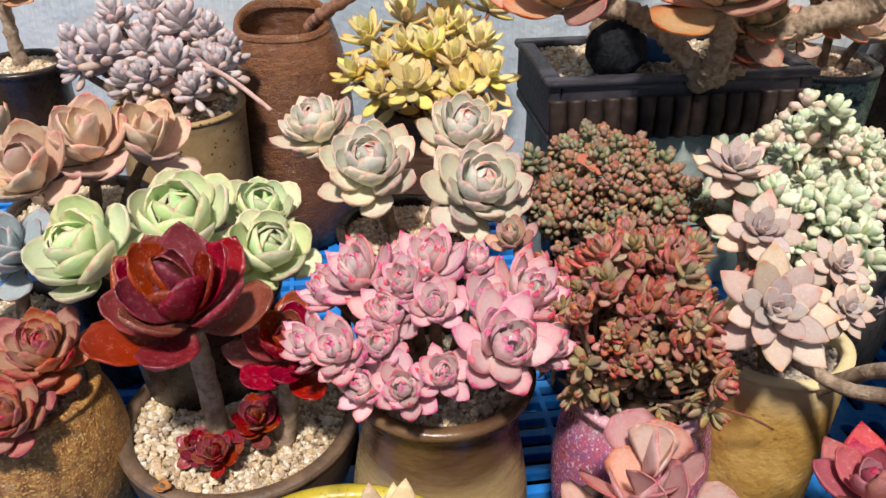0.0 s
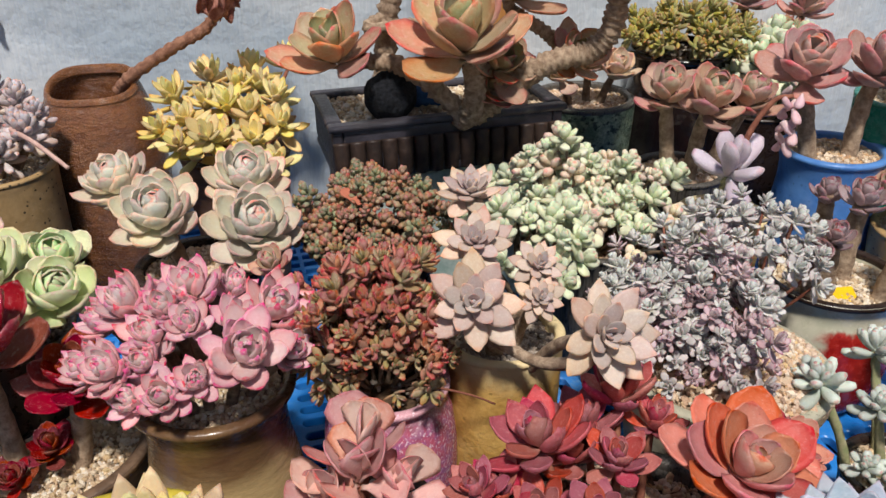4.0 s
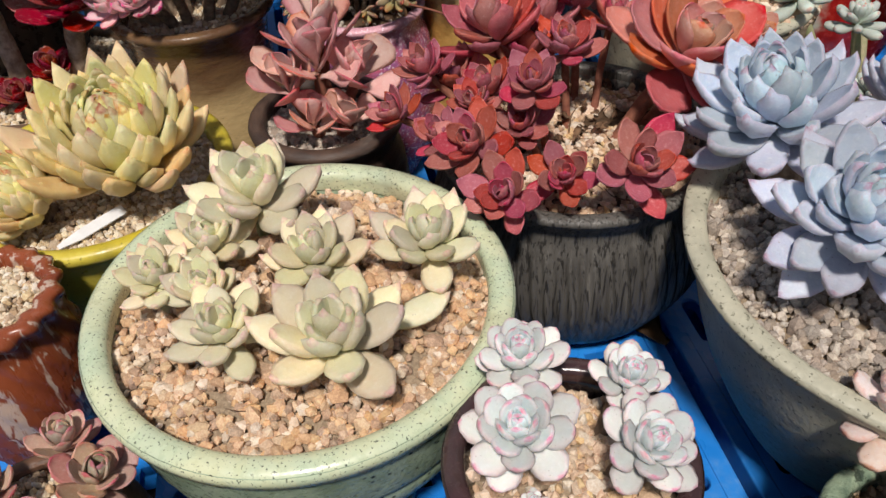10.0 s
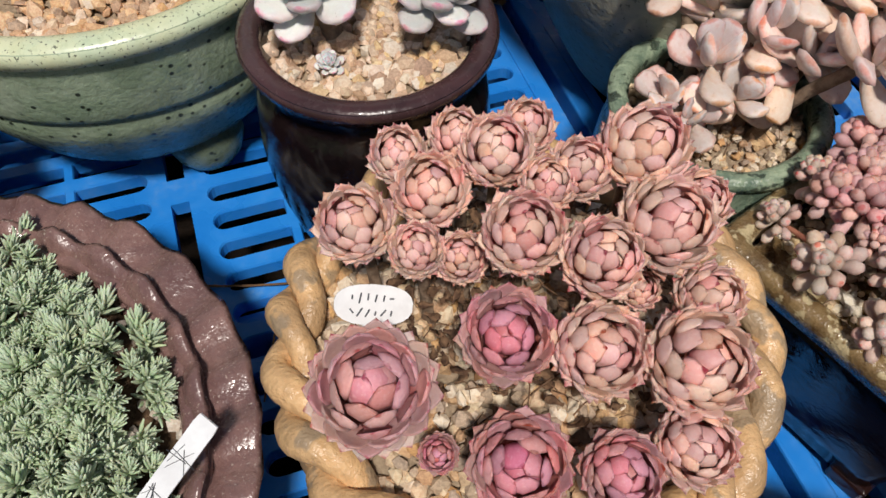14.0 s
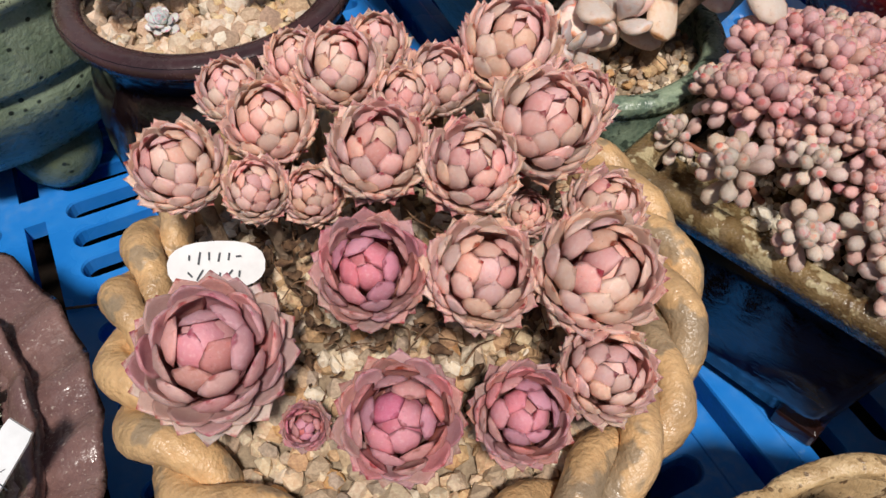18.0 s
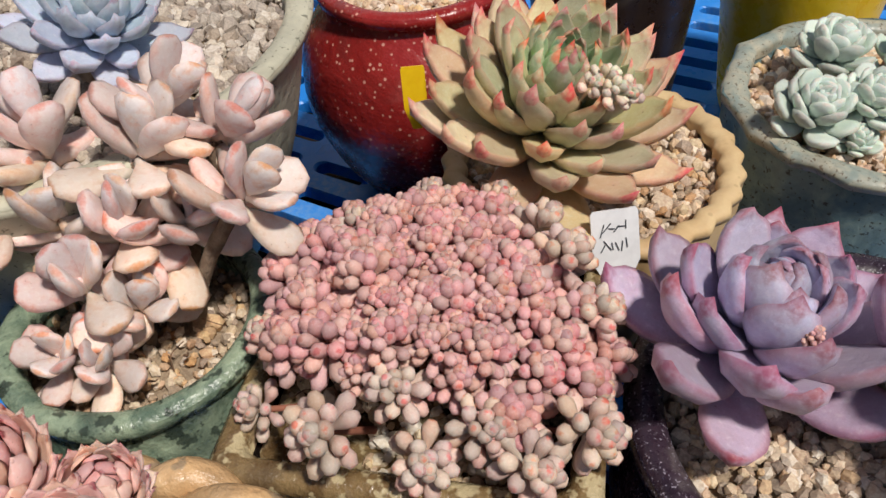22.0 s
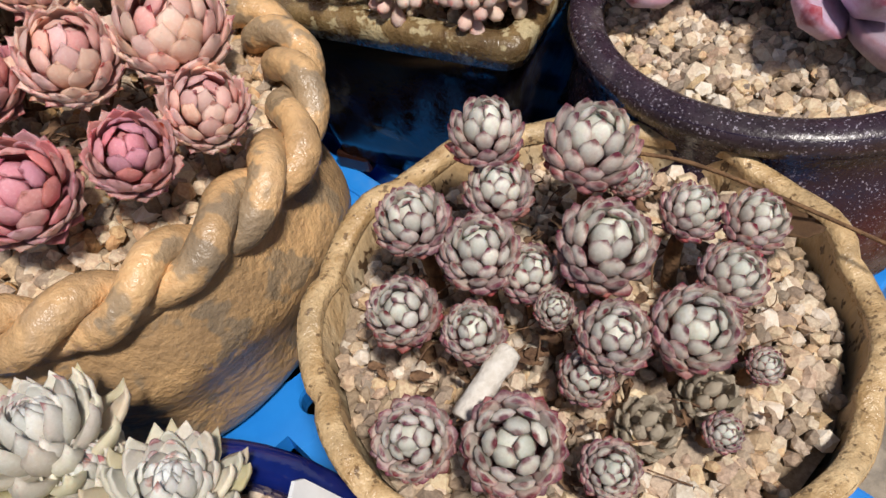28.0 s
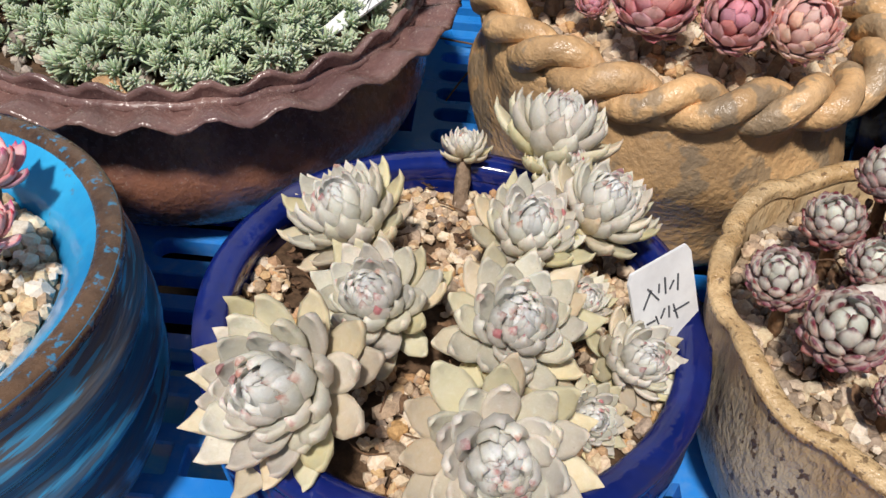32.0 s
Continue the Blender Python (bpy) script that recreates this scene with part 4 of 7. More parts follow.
def slotted_deck(label, ox, oy, turn, nx, ny, along, seed):
    """A moulded pallet deck: a ring of plastic round every slot, ribs below, and a skirt."""
    L, P, wd, th = 0.046, 0.0205, 0.0118, 0.009
    if along == "y":
        cx, cy, sx, sy = P * 1.25, L * 1.15, wd * 0.5, L * 0.42
    else:
        cx, cy, sx, sy = L, P, L * 0.40, wd * 0.5
    seg = 5
    rad = min(sx, sy)

    def slot(flat):
        """Outline of a slot; flat: +1 or -1 for the end (towards +x or -x) that is cut square, 0 for none."""
        out = []
        for q, (ax, ay) in enumerate(((1, 1), (-1, 1), (-1, -1), (1, -1))):
            square = flat and ax == flat
            rr = 0.0012 if square else rad
            ex = sx * 1.1 if square else sx
            for j in range(seg):
                c = math.pi / 2 * (q + j / (seg - 1))
                out.append((ax * (ex - rr) + rr * math.cos(c), ay * (sy - rr) + rr * math.sin(c)))
        return out

    V, F = [], []
    for i, j in itertools.product(range(nx), range(ny)):
        hole = slot((1 if i % 2 == 0 else -1) if along == "x" else 0)
        outer = []
        for s, (hx, hy) in enumerate(hole):   # out to the cell's sides, and into its corners
            q, e = divmod(s, seg)
            ax, ay = ((1, 1), (-1, 1), (-1, -1), (1, -1))[q]
            on_x = e < seg // 2 if q % 2 == 0 else e > seg // 2
            outer.append((ax * cx / 2, ay * cy / 2) if e == seg // 2 else (ax * cx / 2, hy) if on_x else (hx, ay * cy / 2))
        m = len(hole)
        bx, by, b = (i + 0.5) * cx + (i // 2) * 0.022 * (along == "x"), (j + 0.5) * cy, len(V)
        V += [(bx + x, by + y, 0) for x, y in outer] + [(bx + x * 1.03, by + y * 1.1, 0) for x, y in hole] + [(bx + x, by + y, -0.0012) for x, y in hole] + [(bx + x, by + y, -th) for x, y in hole]
        for r in range(3):
            F += [[b + r * m + s, b + r * m + (s + 1) % m, b + (r + 1) * m + (s + 1) % m, b + (r + 1) * m + s] for s in range(m)]
    W = nx * cx + ((nx - 1) // 2) * 0.022 * (along == "x")
    D = ny * cy
    if along == "x":   # plain strips with long slots across, between the pairs
        for i in range(1, nx, 2):
            x0 = (i + 1) * cx + (i // 2) * 0.022
            if i == nx - 1:
                break
            rows = int(D / 0.088)
            for r in range(rows):
                y0, y1 = D * r / rows, D * (r + 1) / rows
                for a0, a1, b0, b1 in ((x0, x0 + 0.006, y0, y1), (x0 + 0.016, x0 + 0.022, y0, y1), (x0 + 0.006, x0 + 0.016, y0, y0 + 0.009), (x0 + 0.006, x0 + 0.016, y1 - 0.009, y1)):
                    vs, fs = box_arrays(a0, a1, b0, b1, -th, 0)
                    F += [[q + len(V) for q in f] for f in fs]
                    V += vs
    ob = thing("plastic_pallet", label, "pallet", (0, 0, 0), "pallets under the pots")
    part("deck", mesh_of("deck", V, F, M_PALLET, False), ob)
    # edge boards, ribs and feet below
    for a0, a1, b0, b1, z0 in ((-0.012, 0, -0.012, D + 0.012, -0.13), (W, W + 0.012, -0.012, D + 0.012, -0.13), (0, W, -0.012, 0, -0.05), (0, W, D, D + 0.012, -0.05)):
        box("edge_board", a0, a1, b0, b1, z0, 0.001, M_PALLET, ob, None, 0.0015)
    # added board that keeps the slots dark, its shade painted in
    box("slot_shade_board", 0.001, W - 0.001, 0.001, D - 0.001, -0.128, -0.118, M_SHADED_SOIL, ob, None, 0.0, "near-black board added under the deck for the shaded soil below")
    for r in range(6):
        y0 = D * (r + 0.5) / 6
        box("rib", 0, W, y0 - 0.004, y0 + 0.004, -0.1175, -th, M_PALLET, ob)
    for fx, fy in itertools.product((0.02, W / 2, W - 0.06), (0.02, D / 2, D - 0.06)):
        box("foot", fx, fx + 0.04, fy, fy + 0.04, GROUND_Z, -0.129, M_PALLET, ob, None, 0.003)
    ob.matrix_world = pose(ox, oy, 0, 0, 0, turn)
    return ob


slotted_deck("blue slotted plastic pallet carrying the pots", -0.50, -0.50, 8, 16, 70, "x", 1)
slotted_deck("blue plastic pallet with slots set crosswise", 0.4045, -0.316, 8, 24, 25, "y", 2)

# ---- pot glazes ----
G_SAGE = glaze("speckled_celadon_glaze", "a2b298", "84967c", "6a765e", 40, 0.3, "20261f", 0.95, 170, (0.07, 0.03), 0.35, gate=0.42)
G_SAGE_RIM = glaze("speckled_cream_celadon_rim", "d3d6b2", "bfcdb0", None, 22, 0.3, "2c332c", 0.9, 300, fleck=0.6)
G_BLACK = glaze("black_brown_gloss_glaze", "0f0b0d", "1c1214", None, 30, 0.12, None, spec=0.6)
G_BLACK_RIM = glaze("aubergine_gloss_rim", "3a2a2c", "4a3436", None, 30, 0.2)
G_ROPE = glaze("ochre_rope_glaze", "dcb482", "b0906a", None, 46, 0.36, "7a7468", 0.6, 26, None, 0.6, fleck=0.54, spec=0.5)
G_PURPLE = glaze("plum_frosted_glaze", "3e1c22", "4c2428", "2c2232", 40, 0.22, "c0b8cc", 0.5, 500, (0.055, 0.08), 0.3, fleck=0.6)
G_PURPLE_RIM = glaze("indigo_frosted_rim", "281c26", "3a2c38", None, 60, 0.28, "b8b0c0", 0.6, 420, fleck=0.6)
G_TAN_RIM = glaze("tan_orange_glaze_brown_edge", "d8bc90", "b09064", None, 90, 0.3, "4a3220", 0.7, 170, None, 0.5, fleck=0.585)
G_TAN = glaze("biscuit_glaze_brown_flecks", "d2b88e", "ba9e76", "c0b298", 60, 0.4, "4a3220", 0.9, 140, (0.085, 0.06), 0.6, stretch=(1, 1, 0.5), fleck=0.585)
G_COBALT = glaze("cobalt_blue_gloss", "0c1a5c", "142878", None, 20, 0.08, None, spec=0.7)
G_TURQ = glaze("turquoise_banded_glaze", "2a6c98", "62564c", "3c4648", 22, 0.14, "3a9cd0", 0.7, 40, (0.03, 0.01), 0.3, stretch=(0.35, 0.35, 5), fleck=0.53)
G_TURQ_RIM = glaze("bright_turquoise_rim", "1a86c4", "36a8de", None, 16, 0.15, "6a5442", 0.5, 50, None, 0.15, fleck=0.62)
G_WAVY = glaze("chocolate_unglazed_clay", "846660", "6c5250", "9c6c58", 35, 0.24, "d8ccc0", 0.5, 400, (0.06, 0.04), 0.4, fleck=0.63, spec=0.6)
G_CELADON = glaze("mottled_green_glaze", "5c7060", "9aaa90", None, 60, 0.28, "26302a", 0.8, 60, None, 0.35, fleck=0.54)
# third tone darkens the lower wall: shade on the bowl's side put into colour
G_GREY = glaze("chalky_grey_glaze", "b3b09c", "c2bea8", "80826f", 30, 0.5, "4c4a3c", 0.7, 170, (0.12, 0.06), 0.4, fleck=0.6)
G_YELLOWP = glaze("lemon_yellow_glaze", "c4b034", "d6c653", None, 30, 0.35, "6b6428", 0.6, 300)
G_BROWN2 = glaze("dark_umber_clay", "3f322c", "574439", None, 35, 0.55, None, bump=0.35, stretch=(1, 1, 5))
G_PINKPOT = glaze("umber_to_tan_glaze", "5a4030", "73583c", "bba274", 14, 0.25, "3a2c20", 0.3, 200, (0.125, 0.085), 0.25, stretch=(1, 1, 3))
G_DARKGREY = glaze("charcoal_combed_clay", "504d49", "625f5a", "34322f", 40, 0.42, "1e1c1a", 0.8, 240, (0.05, 0.0), 1.0, stretch=(1, 1, 0.03), fleck=0.54)
G_GOLD = glaze("ochre_clay", "dcb468", "bc9048", "e2cfa0", 30, 0.55, "5c4420", 0.4, 140, (0.13, 0.165), 0.5)
def splashed_glaze():
    g = Nodes("cream_and_oxblood_glaze")
    n, fine = g.noise(26, 4, 0.6), g.noise(160, 3, 0.6)
    col = g.mix(g.step(n, 0.35, 0.65), srgb("b9b8a2"), srgb("cfcab6"))
    xyz = g.node("ShaderNodeSeparateXYZ", {0: g.coord()})
    edge = g.math("ADD", xyz.outputs[2], g.math("MULTIPLY", g.math("SUBTRACT", n, 0.5), 0.06))
    low = g.step(edge, 0.112, 0.104)
    side = g.step(g.math("ADD", xyz.outputs[0], g.math("MULTIPLY", g.math("SUBTRACT", n, 0.5), 0.05)), -0.042, -0.03)
    red = g.mix(g.step(fine, 0.35, 0.65), srgb("8e1a18"), srgb("a82a22"))
    col = g.mix(g.math("MULTIPLY", low, side), col, red)
    g.bump(g.math("ADD", n, g.math("MULTIPLY", fine, 0.3)), 0.12, 0.003)
    return g.done(col, g.step(fine, 0.3, 0.7, 0.16, 0.3), spec=0.55)


G_REDWHITE = splashed_glaze()
G_BLUEPOT = glaze("sky_blue_glaze", "3f74bc", "5f92d2", None, 18, 0.35, "2c4c80", 0.4, 150)
G_PINKG = glaze("pink_violet_flowing_glaze", "cc6680", "a4689c", "dca8b4", 110, 0.22, "f4e0ea", 0.8, 200, (0.125, 0.15), 0.3, fleck=0.57)
G_SPECK = glaze("speckled_tan_stoneware", "b89a6c", "a3865a", None, 40, 0.6, "2c2318", 0.95, 150)
G_VASE = glaze("rust_brown_salt_glaze", "7a4a28", "8e5c34", "4e2e1a", 60, 0.2, "3a2414", 0.5, 160, (0.09, 0.0), 1.0, fleck=0.56, spec=0.7, stretch=(1, 1, 2.2))
G_TRAY = glaze("graphite_tray_clay", "33323a", "45434c", None, 35, 0.4, None, bump=0.25)
G_SQ = glaze("brown_black_gloss_glaze", "140f0d", "17131c", "2e1a14", 40, 0.12, "1e2a4c", 0.5, 30, (0.03, 0.0), 0.12, spec=0.6, fleck=0.55)
G_SQ_RIM = glaze("mottled_cream_brown_rim", "8a7450", "5e482e", None, 90, 0.2, "cdbf98", 0.7, 50, None, 0.4, fleck=0.52)
G_REDDOT = glaze("oxblood_gloss_glaze", "86201e", "982c2a", "3c1416", 25, 0.22, "e0a896", 0.8, 260, (0.045, 0.0), 0.4, gate=0.4)
G_CREAM = glaze("cream_ribbed_clay", "d3b98c", "c2a274", None, 30, 0.6, "8a6c44", 0.3, 200)
G_CRACKLE = glaze("blue_grey_crackle_glaze", "5f7c84", "8fa8a4", None, 45, 0.4, "3c3a34", 0.8, 180, fleck=0.6)
G_RUST = glaze("orange_brown_ash_glaze", "c08a48", "8c5a2e", None, 110, 0.45, "e0b868", 0.8, 200, None, 1.0, fleck=0.54)
G_STRIPE = glaze("rust_and_white_run_glaze", "7d3a22", "8f4a2c", None, 30, 0.3, "d8c8b8", 0.6, 60, stretch=(1, 1, 0.08), fleck=0.55)
G_UMBER = glaze("matt_umber_clay", "70503c", "5c402f", None, 20, 0.55, "3c2a20", 0.5, 90, stretch=(1, 1, 8), bump=0.5, fleck=0.56)
G_TEAL = glaze("teal_glaze", "1f7a70", "2f8f80", None, 20, 0.25, None)
G_DARK = glaze("dark_brown_glaze", "241a18", "33261f", None, 20, 0.3, None)
G_LATTICE = glaze("white_black_crackle_glaze", "d0cabb", "b8b2a4", None, 20, 0.4, "1c1a18", 1.0, 60)
G_TURQ_EDGE = glaze("brown_edged_turquoise_lip", "4a3a30", "6a5442", None, 60, 0.25, "3a8cb8", 0.7, 120, fleck=0.58)
G_CRACKLE_RIM = glaze("pale_grey_brown_flecked_rim", "b4b09c", "8c9890", None, 90, 0.4, "5c4a38", 0.8, 220, fleck=0.58)
G_BROWN2_RIM = glaze("worn_brown_clay_rim", "7c6450", "5c4838", None, 60, 0.5, None, bump=0.4)

# ---- shapes of pots: (share of the radius, share of the height) ----
BOWL = [(0.55, 0), (0.72, 0.12), (0.9, 0.45), (0.98, 0.8), (1, 1)]
JAR = [(0.6, 0), (0.85, 0.15), (1.02, 0.45), (0.98, 0.72), (0.9, 0.86), (1, 1)]
FLARE = [(0.75, 0), (0.95, 0.1), (1.0, 0.35), (0.86, 0.72), (0.88, 0.88), (1, 1)]
TAPER = [(0.68, 0), (0.74, 0.1), (0.86, 0.5), (0.96, 0.9), (1, 1)]
STRAIGHT = [(0.85, 0), (0.92, 0.08), (0.95, 0.5), (0.98, 0.9), (1, 1)]
ROUND = [(0.7, 0), (1.05, 0.2), (1.22, 0.5), (1.15, 0.8), (1.0, 0.95), (1, 1)]


def wobble(amount, seed, waves=3):
    """An uneven, hand-made outline."""
    def f(c, i, r, z):
        return r * (1 + amount * noise.noise(Vector((math.cos(c) * waves + seed, math.sin(c) * waves, i * 0.08)))), z + r * amount * 0.6 * noise.noise(Vector((math.cos(c) * 2, math.sin(c) * 2 + seed, 5)))
    return f


# ============ sage bowl ============
c = (0.094, 0.113)
bowl = flower_pot("wide speckled celadon bowl on short feet", *c, 0.111, 0.130, [(0.5, 0.16), (0.7, 0.24), (0.88, 0.5), (0.9, 0.62), (0.93, 0.66), (0.97, 0.9), (1, 1)], G_SAGE, G_SAGE_RIM, 0.009, 0.008, seg=72)
for a in (-60, 60, 180):
    fv, ff = lathe(smooth_profile([(0.013, 0), (0.02, 0.01), (0.022, 0.024), (0.016, 0.036)], 3), 16)
    part("foot", mesh_of("foot", fv, ff, G_SAGE), bowl, Matrix.Translation((0.058 * math.cos(radians(a)), 0.058 * math.sin(radians(a)), 0)))
gravel_bed("tan and pinkish pumice gravel in the celadon bowl", *c, 0.1, 0.114, GRAVEL_TAN, 0.0062, 3, 0.012)
SAGE_SIZE = 1.12
SAGE = [(0.116, 0.062, 0.15, 0.0322), (0.162, 0.123, 0.15, 0.026), (0.07, 0.166, 0.155, 0.0319), (0.047, 0.142, 0.145, 0.0213), (0.023, 0.116, 0.145, 0.0192), (0.049, 0.105, 0.145, 0.0189), (0.062, 0.076, 0.145, 0.0225), (0.104, 0.124, 0.145, 0.0246)]
for i, row in enumerate(SAGE):
    planted("sage-green plump succulent rosette rooted in pumice gravel", "succulent", [(row[0], row[1], row[2], row[3] * SAGE_SIZE)], "sage", (row[0], row[1]), 0.1, 0.122, STEM_GREEN, 0.3, 0.2, 0.004, seed=3 + i, group="sage rosettes in the celadon bowl")
lv, lf_, lu, la = leaf_arrays(KINDS["sage"], 0.5)
loose = tagged(new("fallen_leaf", mesh_of("fallen_leaf", lv, lf_, M_SAGE, True, {"leaf": lu, "age": la})), "pale detached succulent leaf lying on gravel", "leaf")
loose.matrix_world = pose(0.138, 0.083, 0.132, 8, 0, -75) @ Matrix.Scale(0.034, 4)

# ============ dark glossy pot, pale rosettes ============
c = (0.215, 0.002)
flower_pot("glossy black-brown glazed pot with aubergine rim", *c, 0.0545, 0.128, [(0.68, 0), (0.82, 0.1), (0.98, 0.45), (0.96, 0.72), (0.86, 0.86), (1, 1)], G_BLACK, G_BLACK_RIM, 0.006, 0.006)
gravel_bed("cream pumice gravel in the glossy pot", *c, 0.0425, 0.116, GRAVEL_PINK, 0.0056, 5, 0.004)
PALE = [(0.193, 0.002, 0.152, 0.022), (0.243, -0.009, 0.15, 0.0196), (0.199, 0.041, 0.15, 0.0185), (0.243, 0.024, 0.15, 0.0157), (0.197, -0.016, 0.125, 0.0055)]
planted("pale blue-green rosettes with pink leaf edges", "succulent", PALE, "pale", c, 0.055, 0.117, BARK, 0.35, 0.3, 0.004, seed=5)

# ============ rope-rimmed pot, pink houseleeks ============
c = (0.250, -0.135)


def twisted(cc, i, r, z):
    """A hand-thrown body with slanting ridges under the rope."""
    r, z = wobble(0.05, 2, 2.4)(cc, i, r, z)
    ridge = math.sin(3 * cc + z * 95 + 1.2 * math.sin(2 * cc)) * max(0.0, min(1.0, z / 0.02, (0.092 - z) / 0.01))
    return r * (1 + 0.034 * ridge), z


rope_pot = flower_pot("ochre stoneware pot with a twisted rope rim", *c, 0.0865, 0.09, [(0.76, 0), (0.84, 0.06), (0.93, 0.3), (0.99, 0.6), (0.97, 0.8), (0.985, 1)], G_ROPE, G_ROPE, 0.006, 0.008, deform=twisted, seg=96)
for k in (0, 1):
    pts_n, turns, V, F, sd = 300, 11, [], [], 14
    line = []
    for j in range(pts_n):
        a = 2 * math.pi * j / pts_n
        b = turns * a + math.pi * k
        R = 0.0812 * (1 + 0.03 * noise.noise(Vector((math.cos(a) * 2, math.sin(a) * 2, 3)))) + 0.0050 * math.cos(b)
        line.append(Vector((R * math.cos(a), R * math.sin(a), 0.095 + 0.0050 * math.sin(b) + 0.004 * noise.noise(Vector((math.cos(a) * 3, math.sin(a) * 3, 9))))))
    for j in range(pts_n):
        d = (line[(j + 1) % pts_n] - line[j - 1]).normalized()
        m = upright(d).to_3x3()
        for s in range(sd):
            w = 2 * math.pi * s / sd
            V.append(line[j] + m @ Vector((math.cos(w), math.sin(w), 0)) * 0.0057 * (1 + 0.22 * noise.noise(line[j] * 70) + 0.1 * noise.noise(line[j] * 260 + Vector((w, 0, 0)))))
    F = [[j * sd + s, j * sd + (s + 1) % sd, ((j + 1) % pts_n) * sd + (s + 1) % sd, ((j + 1) % pts_n) * sd + s] for j in range(pts_n) for s in range(sd)]
    part("rope_strand", mesh_of("rope_strand", V, F, G_ROPE), rope_pot)
gravel_bed("warm cream gravel in the rope-rimmed pot", *c, 0.0785, 0.085, GRAVEL_WARM, 0.0062, 7, 0.014)
SEMPH = [(0.237, -0.157, 0.135, 0.0149), (0.263, -0.167, 0.135, 0.015), (0.29, -0.176, 0.135, 0.0169), (0.286, -0.195, 0.12, 0.013), (0.262, -0.199, 0.12, 0.0127), (0.234, -0.191, 0.12, 0.0155), (0.212, -0.18, 0.11, 0.0065), (0.247, -0.132, 0.15, 0.014), (0.268, -0.145, 0.15, 0.0131), (0.291, -0.136, 0.15, 0.0159), (0.223, -0.106, 0.145, 0.0131), (0.197, -0.115, 0.145, 0.013)]
SEMPH += [(0.215, -0.125, 0.14, 0.0095), (0.229, -0.127, 0.135, 0.009), (0.245, -0.102, 0.155, 0.0126), (0.235, -0.089, 0.15, 0.0105), (0.258, -0.089, 0.15, 0.0106), (0.259, -0.114, 0.15, 0.0097), (0.271, -0.11, 0.15, 0.0113), (0.292, -0.109, 0.155, 0.0152), (0.215, -0.089, 0.145, 0.0105), (0.304, -0.153, 0.13, 0.0118), (0.287, -0.14, 0.12, 0.0075), (0.306, -0.126, 0.145, 0.0113)]
SEMPH = [(x, y, z, r * 0.98) for x, y, z, r in SEMPH]
planted("cluster of globular pink houseleek rosettes with red tips", "succulent", SEMPH, ["sempmid" if i in (0, 4, 5, 6) else "semph" for i in range(len(SEMPH))], c, 0.085, 0.098, BARK, 0.3, 0.4, 0.0022, seed=9, gather=0.9)
planted("large mauve-pink houseleek rosette in warm gravel", "succulent", [(0.195, -0.163, 0.126, 0.0195)], "sempbig", (0.2, -0.158), 0.085, 0.098, BARK, 0.5, 0.25, 0.004, seed=12)

# ============ square pot, pink bead sedum ============
SQ = pose(0.412, -0.132, 0, 0, 0, 27.0)
sq = thing("square_pot", "square brown-black glazed pot with mottled cream rim", "flower pot", (0, 0, 0))
sq.matrix_world = SQ


def square_ring(h0, h1, z0, z1, wall, mat, name, parent, bevel=0.002, steps=6):
    """A square hollow body from half-width h0 at z0 to h1 at z1, with rounded corners."""
    def loop(h, z, rad):
        out = []
        for q, (ax, ay) in enumerate(((1, 1), (-1, 1), (-1, -1), (1, -1))):
            for j in range(5):
                w = math.pi / 2 * (q + j / 4)
                out.append((ax * (h - rad) + rad * math.cos(w), ay * (h - rad) + rad * math.sin(w), z))
        return out
    loops = [loop(h0 + (h1 - h0) * k / steps, z0 + (z1 - z0) * k / steps, 0.008) for k in range(steps + 1)]
    loops += [loop(h1 - bevel, z1 + bevel, 0.008), loop(h1 - wall + bevel, z1 + bevel, 0.006), loop(h1 - wall, z1, 0.005), loop(h1 - wall, max(z1 - 0.035, z0 + 0.002), 0.005)]
    V = [p for lp in loops for p in lp]
    m = 20
    F = [[i * m + s, i * m + (s + 1) % m, (i + 1) * m + (s + 1) % m, (i + 1) * m + s] for i in range(len(loops) - 1) for s in range(m)]
    F += [[s for s in reversed(range(m))], [(len(loops) - 1) * m + s for s in range(m)]]
    return part(name, mesh_of(name, V, F, mat), parent)


square_ring(0.044, 0.0545, 0.008, 0.085, 0.008, G_SQ, "body", sq)
square_ring(0.0575, 0.059, 0.084, 0.0935, 0.010, G_SQ_RIM, "rim", sq, 0.0025, 2)
for ax, ay in itertools.product((-1, 1), (-1, 1)):
    box("foot", ax * 0.036 - 0.009, ax * 0.036 + 0.009, ay * 0.036 - 0.009, ay * 0.036 + 0.009, 0, 0.01, G_SQ, sq, None, 0.002)
gravel_bed("grey-tan grit in the square pot", 0.412, -0.132, 0.05, 0.085, GRAVEL, 0.0045, 11, 0.002, 2.0, (0.0475, 0.0475), 27.0, 0.1)
bead_rng = random.Random(4)
sed = thing("sedum", "mound of pink and grey-green bead-leaved sedum", "succulent", (0.412, -0.132, 0.085))
